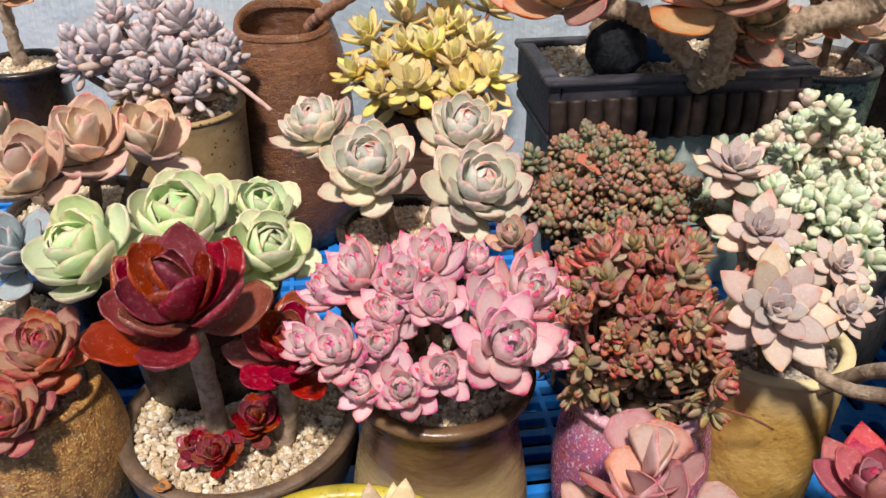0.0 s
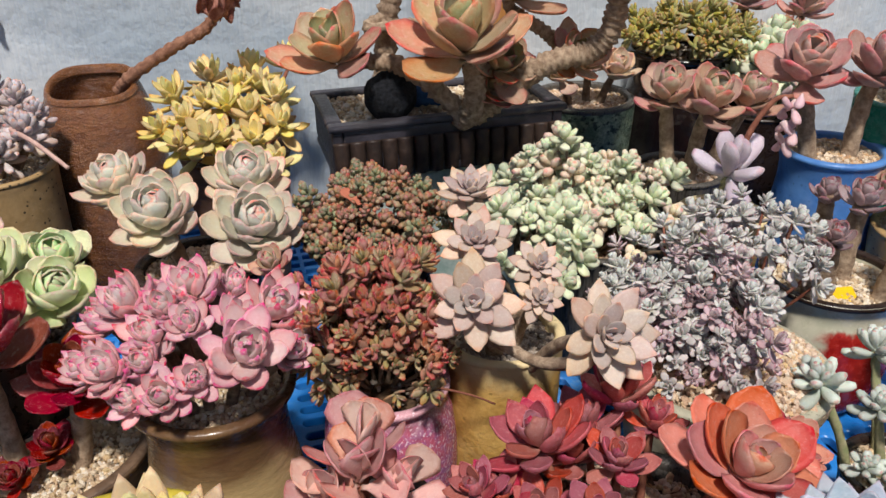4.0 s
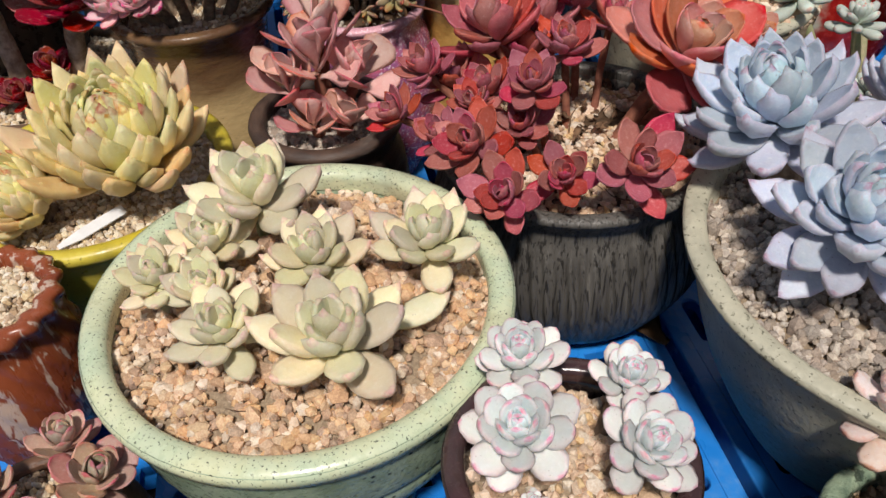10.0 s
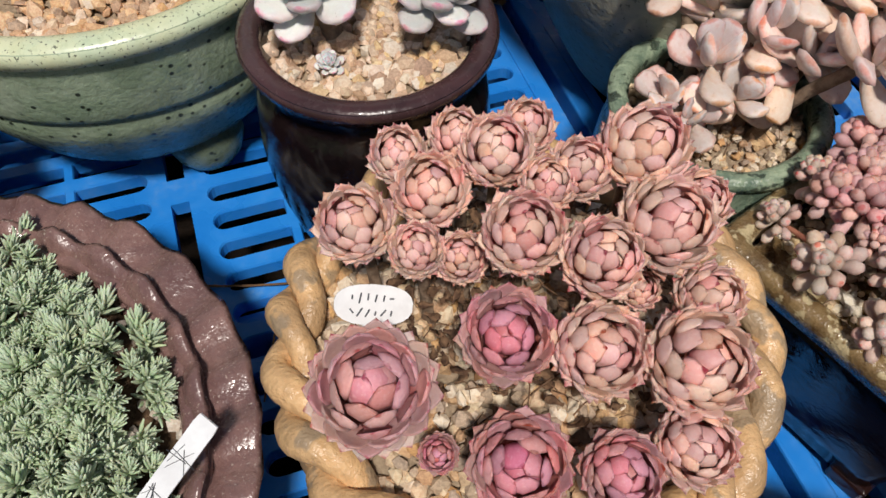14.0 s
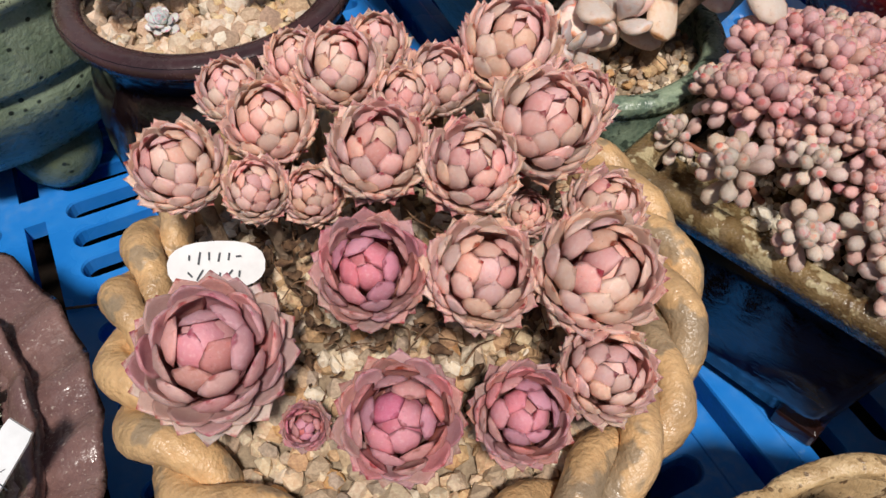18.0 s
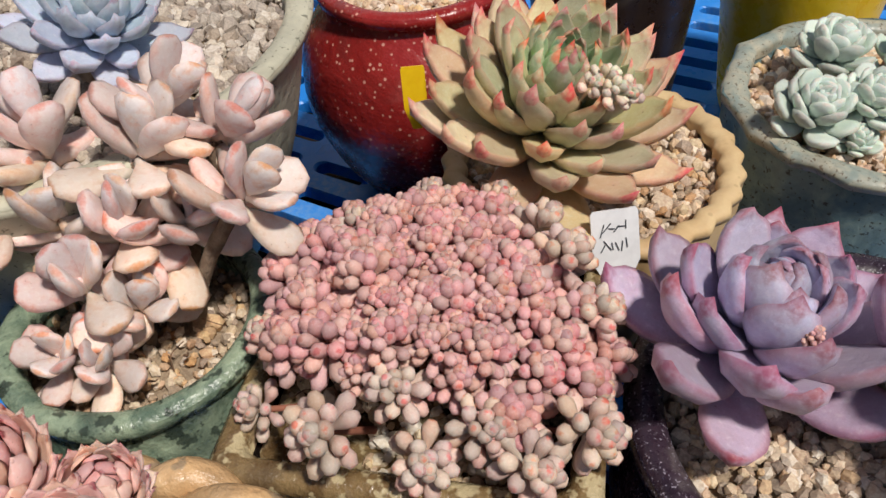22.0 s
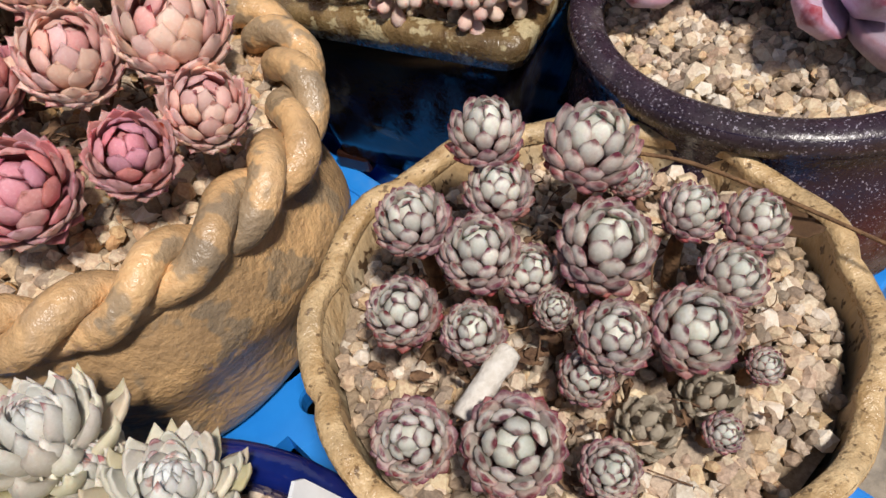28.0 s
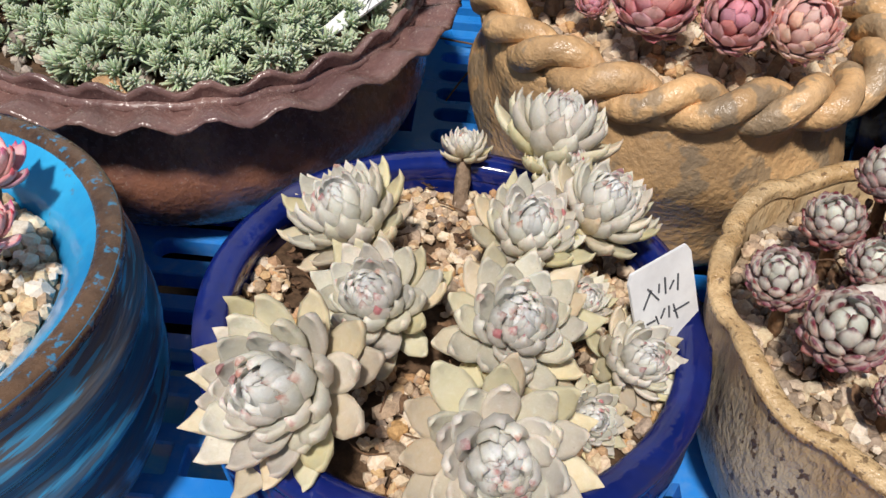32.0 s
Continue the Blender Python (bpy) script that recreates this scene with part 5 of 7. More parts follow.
for i in range(58):
    rad, az = 0.043 * math.sqrt((i + 0.5) / 58), i * 2.39996
    lx, ly = rad * math.cos(az) + 0.01, rad * math.sin(az) + 0.008
    h = 0.034 * (1 - (lx * lx + ly * ly) / 0.0042) + 0.002
    p = SQ @ Vector((lx, ly, 0.09 + max(h, 0.0) + bead_rng.uniform(-0.004, 0.003)))
    shoot(sed, "beadp", p, Vector((lx * 10, ly * 10, 1)) + Vector((bead_rng.uniform(-0.3, 0.3), bead_rng.uniform(-0.4, 0.2), 0)), 0.0105 * bead_rng.uniform(0.7, 1.25), i)
    if i % 5 == 0:
        stem(sed, [SQ @ Vector((lx * 0.6, ly * 0.6, 0.083)), p], 0.0016, 0.0012, STEM_RED, i, sides=6)
for i, (x, y, z) in enumerate(((0.425, -0.163, 0.113), (0.406, -0.159, 0.113), (0.433, -0.173, 0.112), (0.41, -0.174, 0.108), (0.42, -0.173, 0.11), (0.395, -0.172, 0.103), (0.416, -0.184, 0.105), (0.395, -0.156, 0.11), (0.44, -0.155, 0.114), (0.428, -0.185, 0.104))):
    shoot(sed, "beadp", (x, y, z), outward(x, y, 0.412, -0.132, 0.06, 0.5, 0.2), 0.0115 * bead_rng.uniform(0.85, 1.2), 70 + i)
BIGBEAD = [(0.36, -0.137, 0.115, 0.013), (0.381, -0.146, 0.118, 0.011), (0.372, -0.161, 0.106, 0.0115), (0.402, -0.195, 0.112, 0.0125), (0.387, -0.186, 0.106, 0.0125), (0.388, -0.17, 0.11, 0.011), (0.434, -0.178, 0.118, 0.0125), (0.444, -0.161, 0.125, 0.0125), (0.456, -0.145, 0.12, 0.012), (0.46, -0.125, 0.118, 0.0105), (0.452, -0.103, 0.115, 0.0105), (0.378, -0.097, 0.11, 0.0105), (0.36, -0.107, 0.102, 0.0095), (0.426, -0.093, 0.116, 0.0105), (0.416, -0.188, 0.108, 0.0095)]
for i, (x, y, z, r) in enumerate(BIGBEAD):
    shoot(sed, "beadg", (x, y, z - 0.004), outward(x, y, 0.412, -0.132, 0.06, 0.8, 0.2), r, 100 + i)
    stem(sed, [(0.412 + (x - 0.412) * 0.6, -0.132 + (y + 0.132) * 0.6, 0.085), (x, y, z - 0.004)], 0.0014, 0.0011, STEM_RED, i, sides=6)

# ============ green pot, fat peach leaves ============
c = (0.361, -0.042)
flower_pot("mottled green glazed pot with a rolled rim", *c, 0.048, 0.1, [(0.75, 0), (0.95, 0.15), (1.06, 0.45), (1.02, 0.75), (0.96, 0.88), (1, 1)], G_CELADON, G_CELADON, 0.006, 0.005, deform=wobble(0.03, 6, 2))
gravel_bed("tan grit in the green pot", *c, 0.043, 0.086, GRAVEL_WARM, 0.004, 13, 0.003, 1.4)
MOON = [(0.373, -0.002, 0.15, 0.023), (0.389, -0.034, 0.15, 0.022), (0.403, -0.034, 0.16, 0.02), (0.411, -0.052, 0.15, 0.021), (0.396, -0.074, 0.143, 0.019), (0.361, -0.017, 0.13, 0.021), (0.372, -0.038, 0.13, 0.021), (0.384, -0.054, 0.13, 0.02), (0.351, -0.04, 0.12, 0.02), (0.36, -0.052, 0.11, 0.017), (0.342, -0.054, 0.104, 0.015), (0.334, -0.044, 0.106, 0.015), (0.35, 0.002, 0.14, 0.02)]
planted("trailing succulent with fat peach and lilac leaves", "succulent", MOON, "moon", c, 0.05, 0.088, BARK, 0.7, 0.35, 0.0028, seed=14, gather=0.35)

# ============ plum pot, violet echeverias ============
c = (0.461, -0.257)
flower_pot("plum glazed round pot with frosted indigo rim", *c, 0.0695, 0.097, [(0.6, 0), (0.85, 0.12), (1.02, 0.45), (1.0, 0.7), (0.95, 0.82), (1, 1)], G_PURPLE, G_PURPLE_RIM, 0.0075, 0.007, seg=72)
gravel_bed("warm tan gravel in the plum pot", *c, 0.0625, 0.087, GRAVEL_MIX, 0.0047, 15, 0.005)
planted("violet dusty echeveria rosettes with red leaf edges", "succulent", [(0.456, -0.222, 0.119, 0.041), (0.472, -0.281, 0.118, 0.042)], "echp", c, 0.0755, 0.092, BARK, 0.45, 0.35, 0.005, seed=15)
fl = thing("flower_stalk", "withered pinkish flower stalk bent over a violet rosette", "flower stalk", (0.45, -0.232, 0.13))
stem(fl, [(0.457, -0.222, 0.118), (0.45, -0.232, 0.134), (0.444, -0.238, 0.132), (0.448, -0.226, 0.136)], 0.0014, 0.0009, STEM_RED, 3, sides=6)
for i in range(4):
    shoot(fl, "beadp", (0.446 + 0.002 * i, -0.236 + 0.003 * i, 0.134), (0.2 * i - 0.3, -0.5, 1), 0.004, 40 + i, "bud")

# ============ biscuit bowl, dark-tipped houseleeks ============
c = (0.333, -0.295)


def scallop(cc, i, r, z):
    w = 1 + 0.035 * abs(math.sin(cc * 5.5)) ** 0.6 - 0.02
    return r * (1 + (w - 1) * min(1, z / 0.06)), z + (0.0018 * math.sin(cc * 11) if z > 0.07 else 0)


flower_pot("scalloped biscuit-coloured bowl with brown flecks", *c, 0.0728, 0.087, [(0.62, 0), (0.75, 0.1), (0.9, 0.45), (0.96, 0.8), (1, 1)], G_TAN, G_TAN_RIM, 0.0032, 0.0042, deform=scallop, depth=0.024, seg=88)
gravel_bed("mixed grey and tan grit in the scalloped bowl", *c, 0.064, 0.074, GRAVEL_MIX, 0.0048, 17, 0.006, 3.6)
SEMPD = [(0.334, -0.26, 0.12, 0.01), (0.349, -0.282, 0.12, 0.0119), (0.307, -0.263, 0.11, 0.0097), (0.329, -0.27, 0.11, 0.0089), (0.315, -0.279, 0.105, 0.0103), (0.335, -0.301, 0.11, 0.0117), (0.292, -0.277, 0.1, 0.0091), (0.301, -0.293, 0.1, 0.0076), (0.322, -0.289, 0.1, 0.008), (0.357, -0.307, 0.11, 0.0076), (0.365, -0.319, 0.11, 0.0079)]
SEMPD += [(0.321, -0.318, 0.105, 0.0086), (0.335, -0.328, 0.105, 0.0101), (0.352, -0.324, 0.105, 0.0082), (0.274, -0.306, 0.1, 0.009), (0.289, -0.321, 0.1, 0.0111), (0.314, -0.317, 0.095, 0.0068), (0.302, -0.336, 0.095, 0.0066), (0.328, -0.344, 0.09, 0.0045), (0.319, -0.301, 0.1, 0.005), (0.348, -0.339, 0.09, 0.0045), (0.363, -0.282, 0.1, 0.0062)]
planted("cluster of dark grey-green houseleeks with maroon tips", "succulent", SEMPD, "sempd", c, 0.07, 0.08, DEAD, 0.45, 0.3, 0.002, seed=17, gather=0.9)
DRIED_K = dict(KINDS["sempd"], n=30, mat=M_DRIED, curl=80)
for x, y in ((0.319, -0.33), (0.335, -0.334)):
    v, f, u, a = joined(DRIED_K, leaf_frames(DRIED_K, random.Random(2)), 4, 6)
    d = tagged(new("dried_rosette", mesh_of("dried_rosette", v, f, M_DRIED, True, {"leaf": u, "age": a})), "pale dried-up houseleek rosette on grit", "dried rosette", "", "stuff")
    d.matrix_world = pose(x, y, 0.081, 15, 0, 40) @ Matrix.Scale(0.0075, 4)
peg = thing("plaster_fragment", "chalky white finger of broken plaster on grit", "fragment", (0.297, -0.303, 0.095))
stem(peg, [(0.287, -0.306, 0.093), (0.297, -0.303, 0.096), (0.305, -0.301, 0.097)], 0.0035, 0.003, plain("chalk_white", "cfc8bc", "e4dfd6", 300, 0.9, 0.4), 8, name="shaft")

# ============ cobalt bowl, grey-green echeverias ============
c = (0.187, -0.31)
flower_pot("glossy cobalt-blue glazed bowl", *c, 0.078, 0.07, [(0.62, 0), (0.8, 0.12), (0.97, 0.42), (1.0, 0.72), (0.96, 0.9), (0.99, 1)], G_COBALT, G_COBALT, 0.005, 0.007, seg=72)
gravel_bed("coarse pumice gravel and dry roots in the cobalt bowl", *c, 0.07, 0.057, GRAVEL_WARM, 0.0042, 19, 0.008, 2.6, None, 0, 0.2)
ECHE = [(0.153, -0.364, 0.085, 0.0191), (0.206, -0.324, 0.08, 0.0172), (0.208, -0.367, 0.08, 0.0181), (0.205, -0.29, 0.085, 0.0147), (0.226, -0.273, 0.085, 0.015), (0.208, -0.243, 0.09, 0.0164), (0.146, -0.287, 0.075, 0.0166), (0.166, -0.325, 0.08, 0.0155), (0.242, -0.319, 0.07, 0.0126), (0.231, -0.339, 0.065, 0.0096), (0.225, -0.3, 0.07, 0.009), (0.176, -0.239, 0.075, 0.0081), (0.212, -0.255, 0.085, 0.0113)]
ECHE = [(x, y, z, r * (1.2 if r > 0.0145 else 1.12)) for x, y, z, r in ECHE]
planted("grey-green echeveria offsets crowding a cobalt bowl", "succulent", ECHE, "eche", c, 0.079, 0.06, BARK, 0.7, 0.35, 0.003, seed=19, gather=0.75)

# ============ turquoise pot ============
c = (0.022, -0.36)
turq = flower_pot("turquoise and grey banded glazed pot", *c, 0.077, 0.088, [(0.75, 0), (0.98, 0.16), (1.05, 0.36), (0.99, 0.45), (1.06, 0.55), (1.0, 0.66), (1.04, 0.78), (0.98, 0.88), (1, 1)], G_TURQ, G_TURQ_EDGE, 0.0045, 0.005, seg=72)
v, f = lathe(smooth_profile([(0.0735, 0.0885), (0.069, 0.0868), (0.0635, 0.0825), (0.0585, 0.0765), (0.0555, 0.069)], 3) + [(0.062, 0.068), (0.07, 0.08)], 72)
part("inner_ring", mesh_of("inner_ring", v, f[:-2], G_TURQ_RIM), turq, label="bright blue glazed inner slope")
gravel_bed("grit in the turquoise pot", *c, 0.0555, 0.071, GRAVEL, 0.005, 21, 0.003)
planted("small pink and cream rosettes in the turquoise pot", "succulent", [(0.047, -0.318, 0.094, 0.0125), (0.058, -0.338, 0.09, 0.0115), (0.038, -0.34, 0.092, 0.0125), (0.014, -0.345, 0.092, 0.013), (0.03, -0.37, 0.09, 0.013)], "pink", c, 0.077, 0.074, BARK, 0.5, 0.2, 0.002, seed=21, gather=0.9)

# ============ wavy brown bowl, needle-leaved sedum ============
c = (0.0275, -0.149)


def wavy(cc, i, r, z):
    return r * (1 + 0.005 * math.sin(cc * 30 + math.sin(cc * 3))), z + 0.0026 * math.sin(cc * 30 + 1.2 + math.sin(cc * 5))


wb = flower_pot("chocolate-brown clay bowl with a wavy frilled rim", *c, 0.116, 0.08, [(0.66, 0), (0.85, 0.14), (0.97, 0.5), (0.93, 0.85), (0.95, 1)], G_WAVY, G_WAVY, 0.004, 0.008, seg=96)
lip = [(0.098, 0.071), (0.104, 0.0775), (0.115, 0.0795), (0.1255, 0.082), (0.128, 0.0812), (0.125, 0.0795), (0.108, 0.0745)]
v, f = lathe(lip, 156, lambda cc, i, r, z: wavy(cc, i, r, z) if r > 0.105 else (r, z))
part("frill", mesh_of("frill", v, f[:-2], G_WAVY), wb)
v, f = lathe([(0.1, 0.0765), (0.105, 0.0835), (0.1085, 0.0862), (0.1105, 0.0858), (0.109, 0.083), (0.108, 0.079)], 156, lambda cc, i, r, z: wavy(cc, i, r, z) if r > 0.103 else (r, z))
part("inner_frill", mesh_of("inner_frill", v, f[:-2], G_WAVY), wb)
gravel_bed("dark soil and grit in the brown bowl", *c, 0.1, 0.07, GRAVEL_GREY, 0.005, 23, 0.004, 0.5)
for gx, gy, s in ((0.078, -0.145, 1), (0.03, -0.195, 2), (0.022, -0.11, 3), (-0.03, -0.15, 4), (0.07, -0.098, 5), (0.075, -0.195, 6), (-0.02, -0.2, 7), (0.03, -0.152, 8), (0.01, -0.075, 9), (0.098, -0.12, 10), (0.1, -0.17, 11), (0.05, -0.07, 12), (0.045, -0.225, 13), (-0.045, -0.11, 14)):
    cushion("low mat of blue-green needle-leaved sedum", "sedum", "fir", (c[0] + (gx - c[0]) * 0.86, c[1] + (gy - c[1]) * 0.86, 0.068), (0.036, 0.036, 0.026), 90, 0.0066, 0.07, STEM_GREEN, 30 + s, stems=3, top_only=0.2, joint=True)

# ============ grey bowl, blue echeverias ============
c = (0.417, 0.09)
flower_pot("large chalky grey-green glazed bowl", *c, 0.1255, 0.146, [(0.45, 0), (0.6, 0.12), (0.82, 0.5), (0.95, 0.88), (1, 1)], G_GREY, G_GREY, 0.005, 0.008, deform=wobble(0.025, 3, 1.5), seg=72)
gravel_bed("grey gravel in the large grey bowl", *c, 0.116, 0.133, GRAVEL_GREY, 0.0058, 25, 0.01)
planted("powdery blue echeveria rosettes with pink leaf tips", "succulent", [(0.346, 0.157, 0.192, 0.0475), (0.357, 0.072, 0.19, 0.0464), (0.433, 0.158, 0.188, 0.042), (0.418, 0.02, 0.17, 0.03)], "blue", c, 0.1255, 0.138, BARK_GREY, 0.55, 0.35, 0.008, seed=25, gather=0.8)

# ============ charcoal pot, wine-red rosettes ============
c = (0.262, 0.236)


def combed(cc, i, r, z):
    return r * (1 + (0.022 * math.sin(cc * 70 + z * 60 + 1.5 * math.sin(cc * 7)) * min(1, (z - 0.02) / 0.02, (0.106 - z) / 0.012) if 0.02 < z < 0.106 else 0)), z


flower_pot("charcoal clay pot with combed vertical grooves", *c, 0.09, 0.13, [(0.6, 0), (0.85, 0.1), (1.04, 0.42), (1.0, 0.7), (0.93, 0.86), (0.97, 0.95), (1, 1)], G_DARKGREY, G_DARKGREY, 0.005, 0.007, deform=combed, rim_deform=lambda cc, i, r, z: (r, z), seg=420)
gravel_bed("grit and dry roots in the charcoal pot", *c, 0.081, 0.118, GRAVEL_PINK, 0.005, 27, 0.006, 3.0, None, 0, 0.06)
PURP = [(0.169, 0.252, 0.175, 0.0177), (0.213, 0.277, 0.185, 0.0323), (0.276, 0.311, 0.19, 0.028), (0.257, 0.258, 0.18, 0.021), (0.23, 0.216, 0.18, 0.0202), (0.196, 0.224, 0.165, 0.0155), (0.192, 0.19, 0.16, 0.023), (0.206, 0.154, 0.15, 0.0214), (0.24, 0.165, 0.151, 0.0193), (0.28, 0.157, 0.16, 0.0247), (0.223, 0.211, 0.155, 0.0179), (0.149, 0.235, 0.155, 0.0169), (0.293, 0.289, 0.18, 0.0191)]
PURP += [(0.235, 0.285, 0.165, 0.026), (0.185, 0.265, 0.16, 0.022), (0.25, 0.3, 0.175, 0.024), (0.205, 0.24, 0.165, 0.02), (0.175, 0.215, 0.15, 0.018)]
PURP = [(x, y, z, r * 1.1) for x, y, z, r in PURP]
planted("wine-purple and red rosettes spilling over a charcoal pot", "succulent", PURP, "purp", c, 0.09, 0.122, STEM_RED, 0.55, 0.3, 0.0025, seed=27, gather=0.6)
planted("coral-red large-leaved rosette with a green heart", "succulent", [(0.325, 0.23, 0.19, 0.0487), (0.372, 0.261, 0.175, 0.0281)], "redbig", c, 0.09, 0.122, STEM_RED, 0.3, 0.35, 0.005, seed=28, gather=0.4)

# ============ small umber pot, paddle plant ============
c = (0.1, 0.287)
flower_pot("dark umber clay pot with a wide lip", *c, 0.0525, 0.126, JAR, G_BROWN2, G_BROWN2, 0.007, 0.007)
gravel_bed("pale grit in the umber pot", *c, 0.044, 0.115, GRAVEL_GREY, 0.0042, 29, 0.004)
planted("dusty rose paddle-leaved succulent standing upright", "succulent", [(0.1, 0.276, 0.185, 0.034), (0.078, 0.275, 0.165, 0.024), (0.128, 0.272, 0.172, 0.026), (0.094, 0.258, 0.145, 0.022), (0.119, 0.256, 0.145, 0.02), (0.105, 0.29, 0.195, 0.03)], "paddle", c, 0.0525, 0.118, STEM_RED, 0.5, 0.15, 0.004, seed=29, gather=0.4)

# ============ lemon-yellow pot, yellow-green houseleek ============
c = (-0.055, 0.262)
flower_pot("lemon-yellow glazed bowl with a rolled rim", *c, 0.09, 0.112, [(0.6, 0.1), (0.7, 0.18), (0.86, 0.55), (0.92, 0.82), (1, 1)], G_YELLOWP, G_YELLOWP, 0.008, 0.007, seg=72)
flower_pot("white pot with black crackle under the yellow bowl", *c, 0.07, 0.03, [(0.9, 0), (1, 0.2), (1, 1)], G_LATTICE, G_LATTICE, 0.003, 0.006)
gravel_bed("pale grit in the yellow bowl", *c, 0.081, 0.1, GRAVEL, 0.0045, 31, 0.004)
planted("large yellow-green houseleek rosette with rusty tips", "succulent", [(-0.024, 0.242, 0.142, 0.048), (-0.085, 0.22, 0.125, 0.03)], "sempy", c, 0.09, 0.104, BARK, 0.3, 0.25, 0.008, seed=31, gather=0.8)

# ============ umber-to-tan pot, rosy pink rosettes ============
c = (-0.002, 0.404)
flower_pot("umber-to-tan glazed pot with a waist and flared rim", *c, 0.0615, 0.16, FLARE, G_PINKPOT, G_PINKPOT, 0.006, 0.006)
gravel_bed("cream grit in the waisted pot", *c, 0.049, 0.149, GRAVEL, 0.0042, 33, 0.005)
PINK = [(-0.031, 0.386, 0.215, 0.022), (-0.059, 0.371, 0.2, 0.0225), (-0.021, 0.349, 0.19, 0.0218), (0.033, 0.356, 0.215, 0.0309), (-0.05, 0.413, 0.225, 0.026), (-0.007, 0.418, 0.23, 0.0261), (0.049, 0.406, 0.215, 0.0277), (-0.005, 0.38, 0.225, 0.0189), (-0.07, 0.417, 0.21, 0.0205), (0.02, 0.434, 0.22, 0.0173), (-0.023, 0.396, 0.23, 0.0184)]
PINK += [(-0.045, 0.36, 0.183, 0.02), (0.0, 0.35, 0.2, 0.018), (-0.08, 0.39, 0.19, 0.02), (0.06, 0.375, 0.2, 0.02), (-0.03, 0.43, 0.215, 0.022), (0.025, 0.395, 0.215, 0.022), (-0.035, 0.37, 0.205, 0.018)]
PINK = [(x, y, z, r * 1.08) for x, y, z, r in PINK]
planted("dense clump of rosy pink rosettes in a waisted pot", "succulent", PINK, "pink", c, 0.0615, 0.152, BARK, 0.5, 0.4, 0.004, seed=33, gather=0.4)

# ============ shallow brown pot, dark red rosette ============
c = (-0.148, 0.442)
flower_pot("wide shallow brown clay pot", *c, 0.0865, 0.088, BOWL, G_BROWN2, G_BROWN2_RIM, 0.006, 0.007)
gravel_bed("cream pumice gravel in the shallow brown pot", *c, 0.078, 0.08, GRAVEL, 0.0048, 35, 0.008)
planted("glossy dark-red rosette on a bare woody stem", "succulent", [(-0.162, 0.41, 0.203, 0.053), (-0.1, 0.415, 0.165, 0.034)], "darkred", (-0.14, 0.415), 0.08, 0.084, BARK_GREY, 0.1, 0.3, 0.0075, seed=35, gather=0.7)
planted("small dark-red offset rosettes low on gravel", "succulent", [(-0.127, 0.41, 0.108, 0.0201), (-0.15, 0.388, 0.1, 0.0157), (-0.165, 0.395, 0.098, 0.014)], "darkred", (-0.13, 0.42), 0.08, 0.084, STEM_RED, 0.3, 0.3, 0.003, seed=37, gather=0.8)

# ============ dark pot, pale rose rosettes ============
c = (-0.03, 0.578)
flower_pot("dark grey glazed pot under pale rosettes", *c, 0.058, 0.168, TAPER, G_DARK, G_DARK, 0.004, 0.006)
gravel_bed("tan grit in the dark grey pot", *c, 0.05, 0.158, GRAVEL_PINK, 0.0045, 39, 0.004)
planted("pale green rosettes with rose-pink leaf edges", "succulent", [(-0.057, 0.571, 0.225, 0.042), (0.028, 0.542, 0.22, 0.0418), (0.017, 0.615, 0.235, 0.0409), (-0.11, 0.652, 0.225, 0.0383)], "rose", c, 0.058, 0.16, BARK, 0.2, 0.5, 0.006, seed=39, gather=0.4)

# ============ black pot, apple-green rosettes ============
c = (-0.18, 0.495)
flower_pot("black plastic pot under green rosettes", *c, 0.06, 0.165, TAPER, G_DARK, G_DARK, 0.004, 0.005)
gravel_bed("dark soil in the black pot", *c, 0.052, 0.155, GRAVEL_GREY, 0.0045, 41, 0.004, 0.6)
planted("apple-green cupped rosettes with pinkish leaf edges", "succulent", [(-0.239, 0.458, 0.213, 0.039), (-0.184, 0.497, 0.213, 0.045), (-0.135, 0.527, 0.207, 0.031), (-0.121, 0.478, 0.202, 0.033)], "green", c, 0.06, 0.158, BARK, 0.25, 0.45, 0.006, seed=41, gather=0.4)

# ============ tan-pink plants at the left ============
c = (-0.31, 0.61)
flower_pot("dark clay pot under tan rosettes", *c, 0.062, 0.17, TAPER, G_DARK, G_DARK, 0.004, 0.006)
gravel_bed("grit in the dark clay pot", *c, 0.054, 0.16, GRAVEL, 0.0045, 43, 0.004)
planted("tan and pinkish loose-leaved rosettes", "succulent", [(-0.319, 0.566, 0.218, 0.043), (-0.288, 0.604, 0.225, 0.044), (-0.248, 0.621, 0.22, 0.04), (-0.387, 0.633, 0.22, 0.0337)], "tan", c, 0.062, 0.163, BARK, 0.4, 0.35, 0.005, seed=43, gather=0.5)
c = (-0.318, 0.482)
flower_pot("small dark pot under a blue-grey rosette", *c, 0.04, 0.15, TAPER, G_DARK, G_DARK, 0.004, 0.005)
gravel_bed("grit in the small dark pot", *c, 0.034, 0.14, GRAVEL, 0.0045, 44, 0.003)
planted("blue-grey broad-leaved succulent rosette", "succulent", [(-0.303, 0.481, 0.198, 0.036)], "grey", c, 0.05, 0.143, BARK, 0.2, 0.35, 0.005, seed=44)
c = (-0.278, 0.41)
flower_pot("rusty orange-brown ash-glazed pot", *c, 0.047, 0.138, ROUND, G_RUST, G_RUST, 0.004, 0.006)
gravel_bed("cream grit in the rusty pot", *c, 0.04, 0.128, GRAVEL, 0.0045, 45, 0.004)
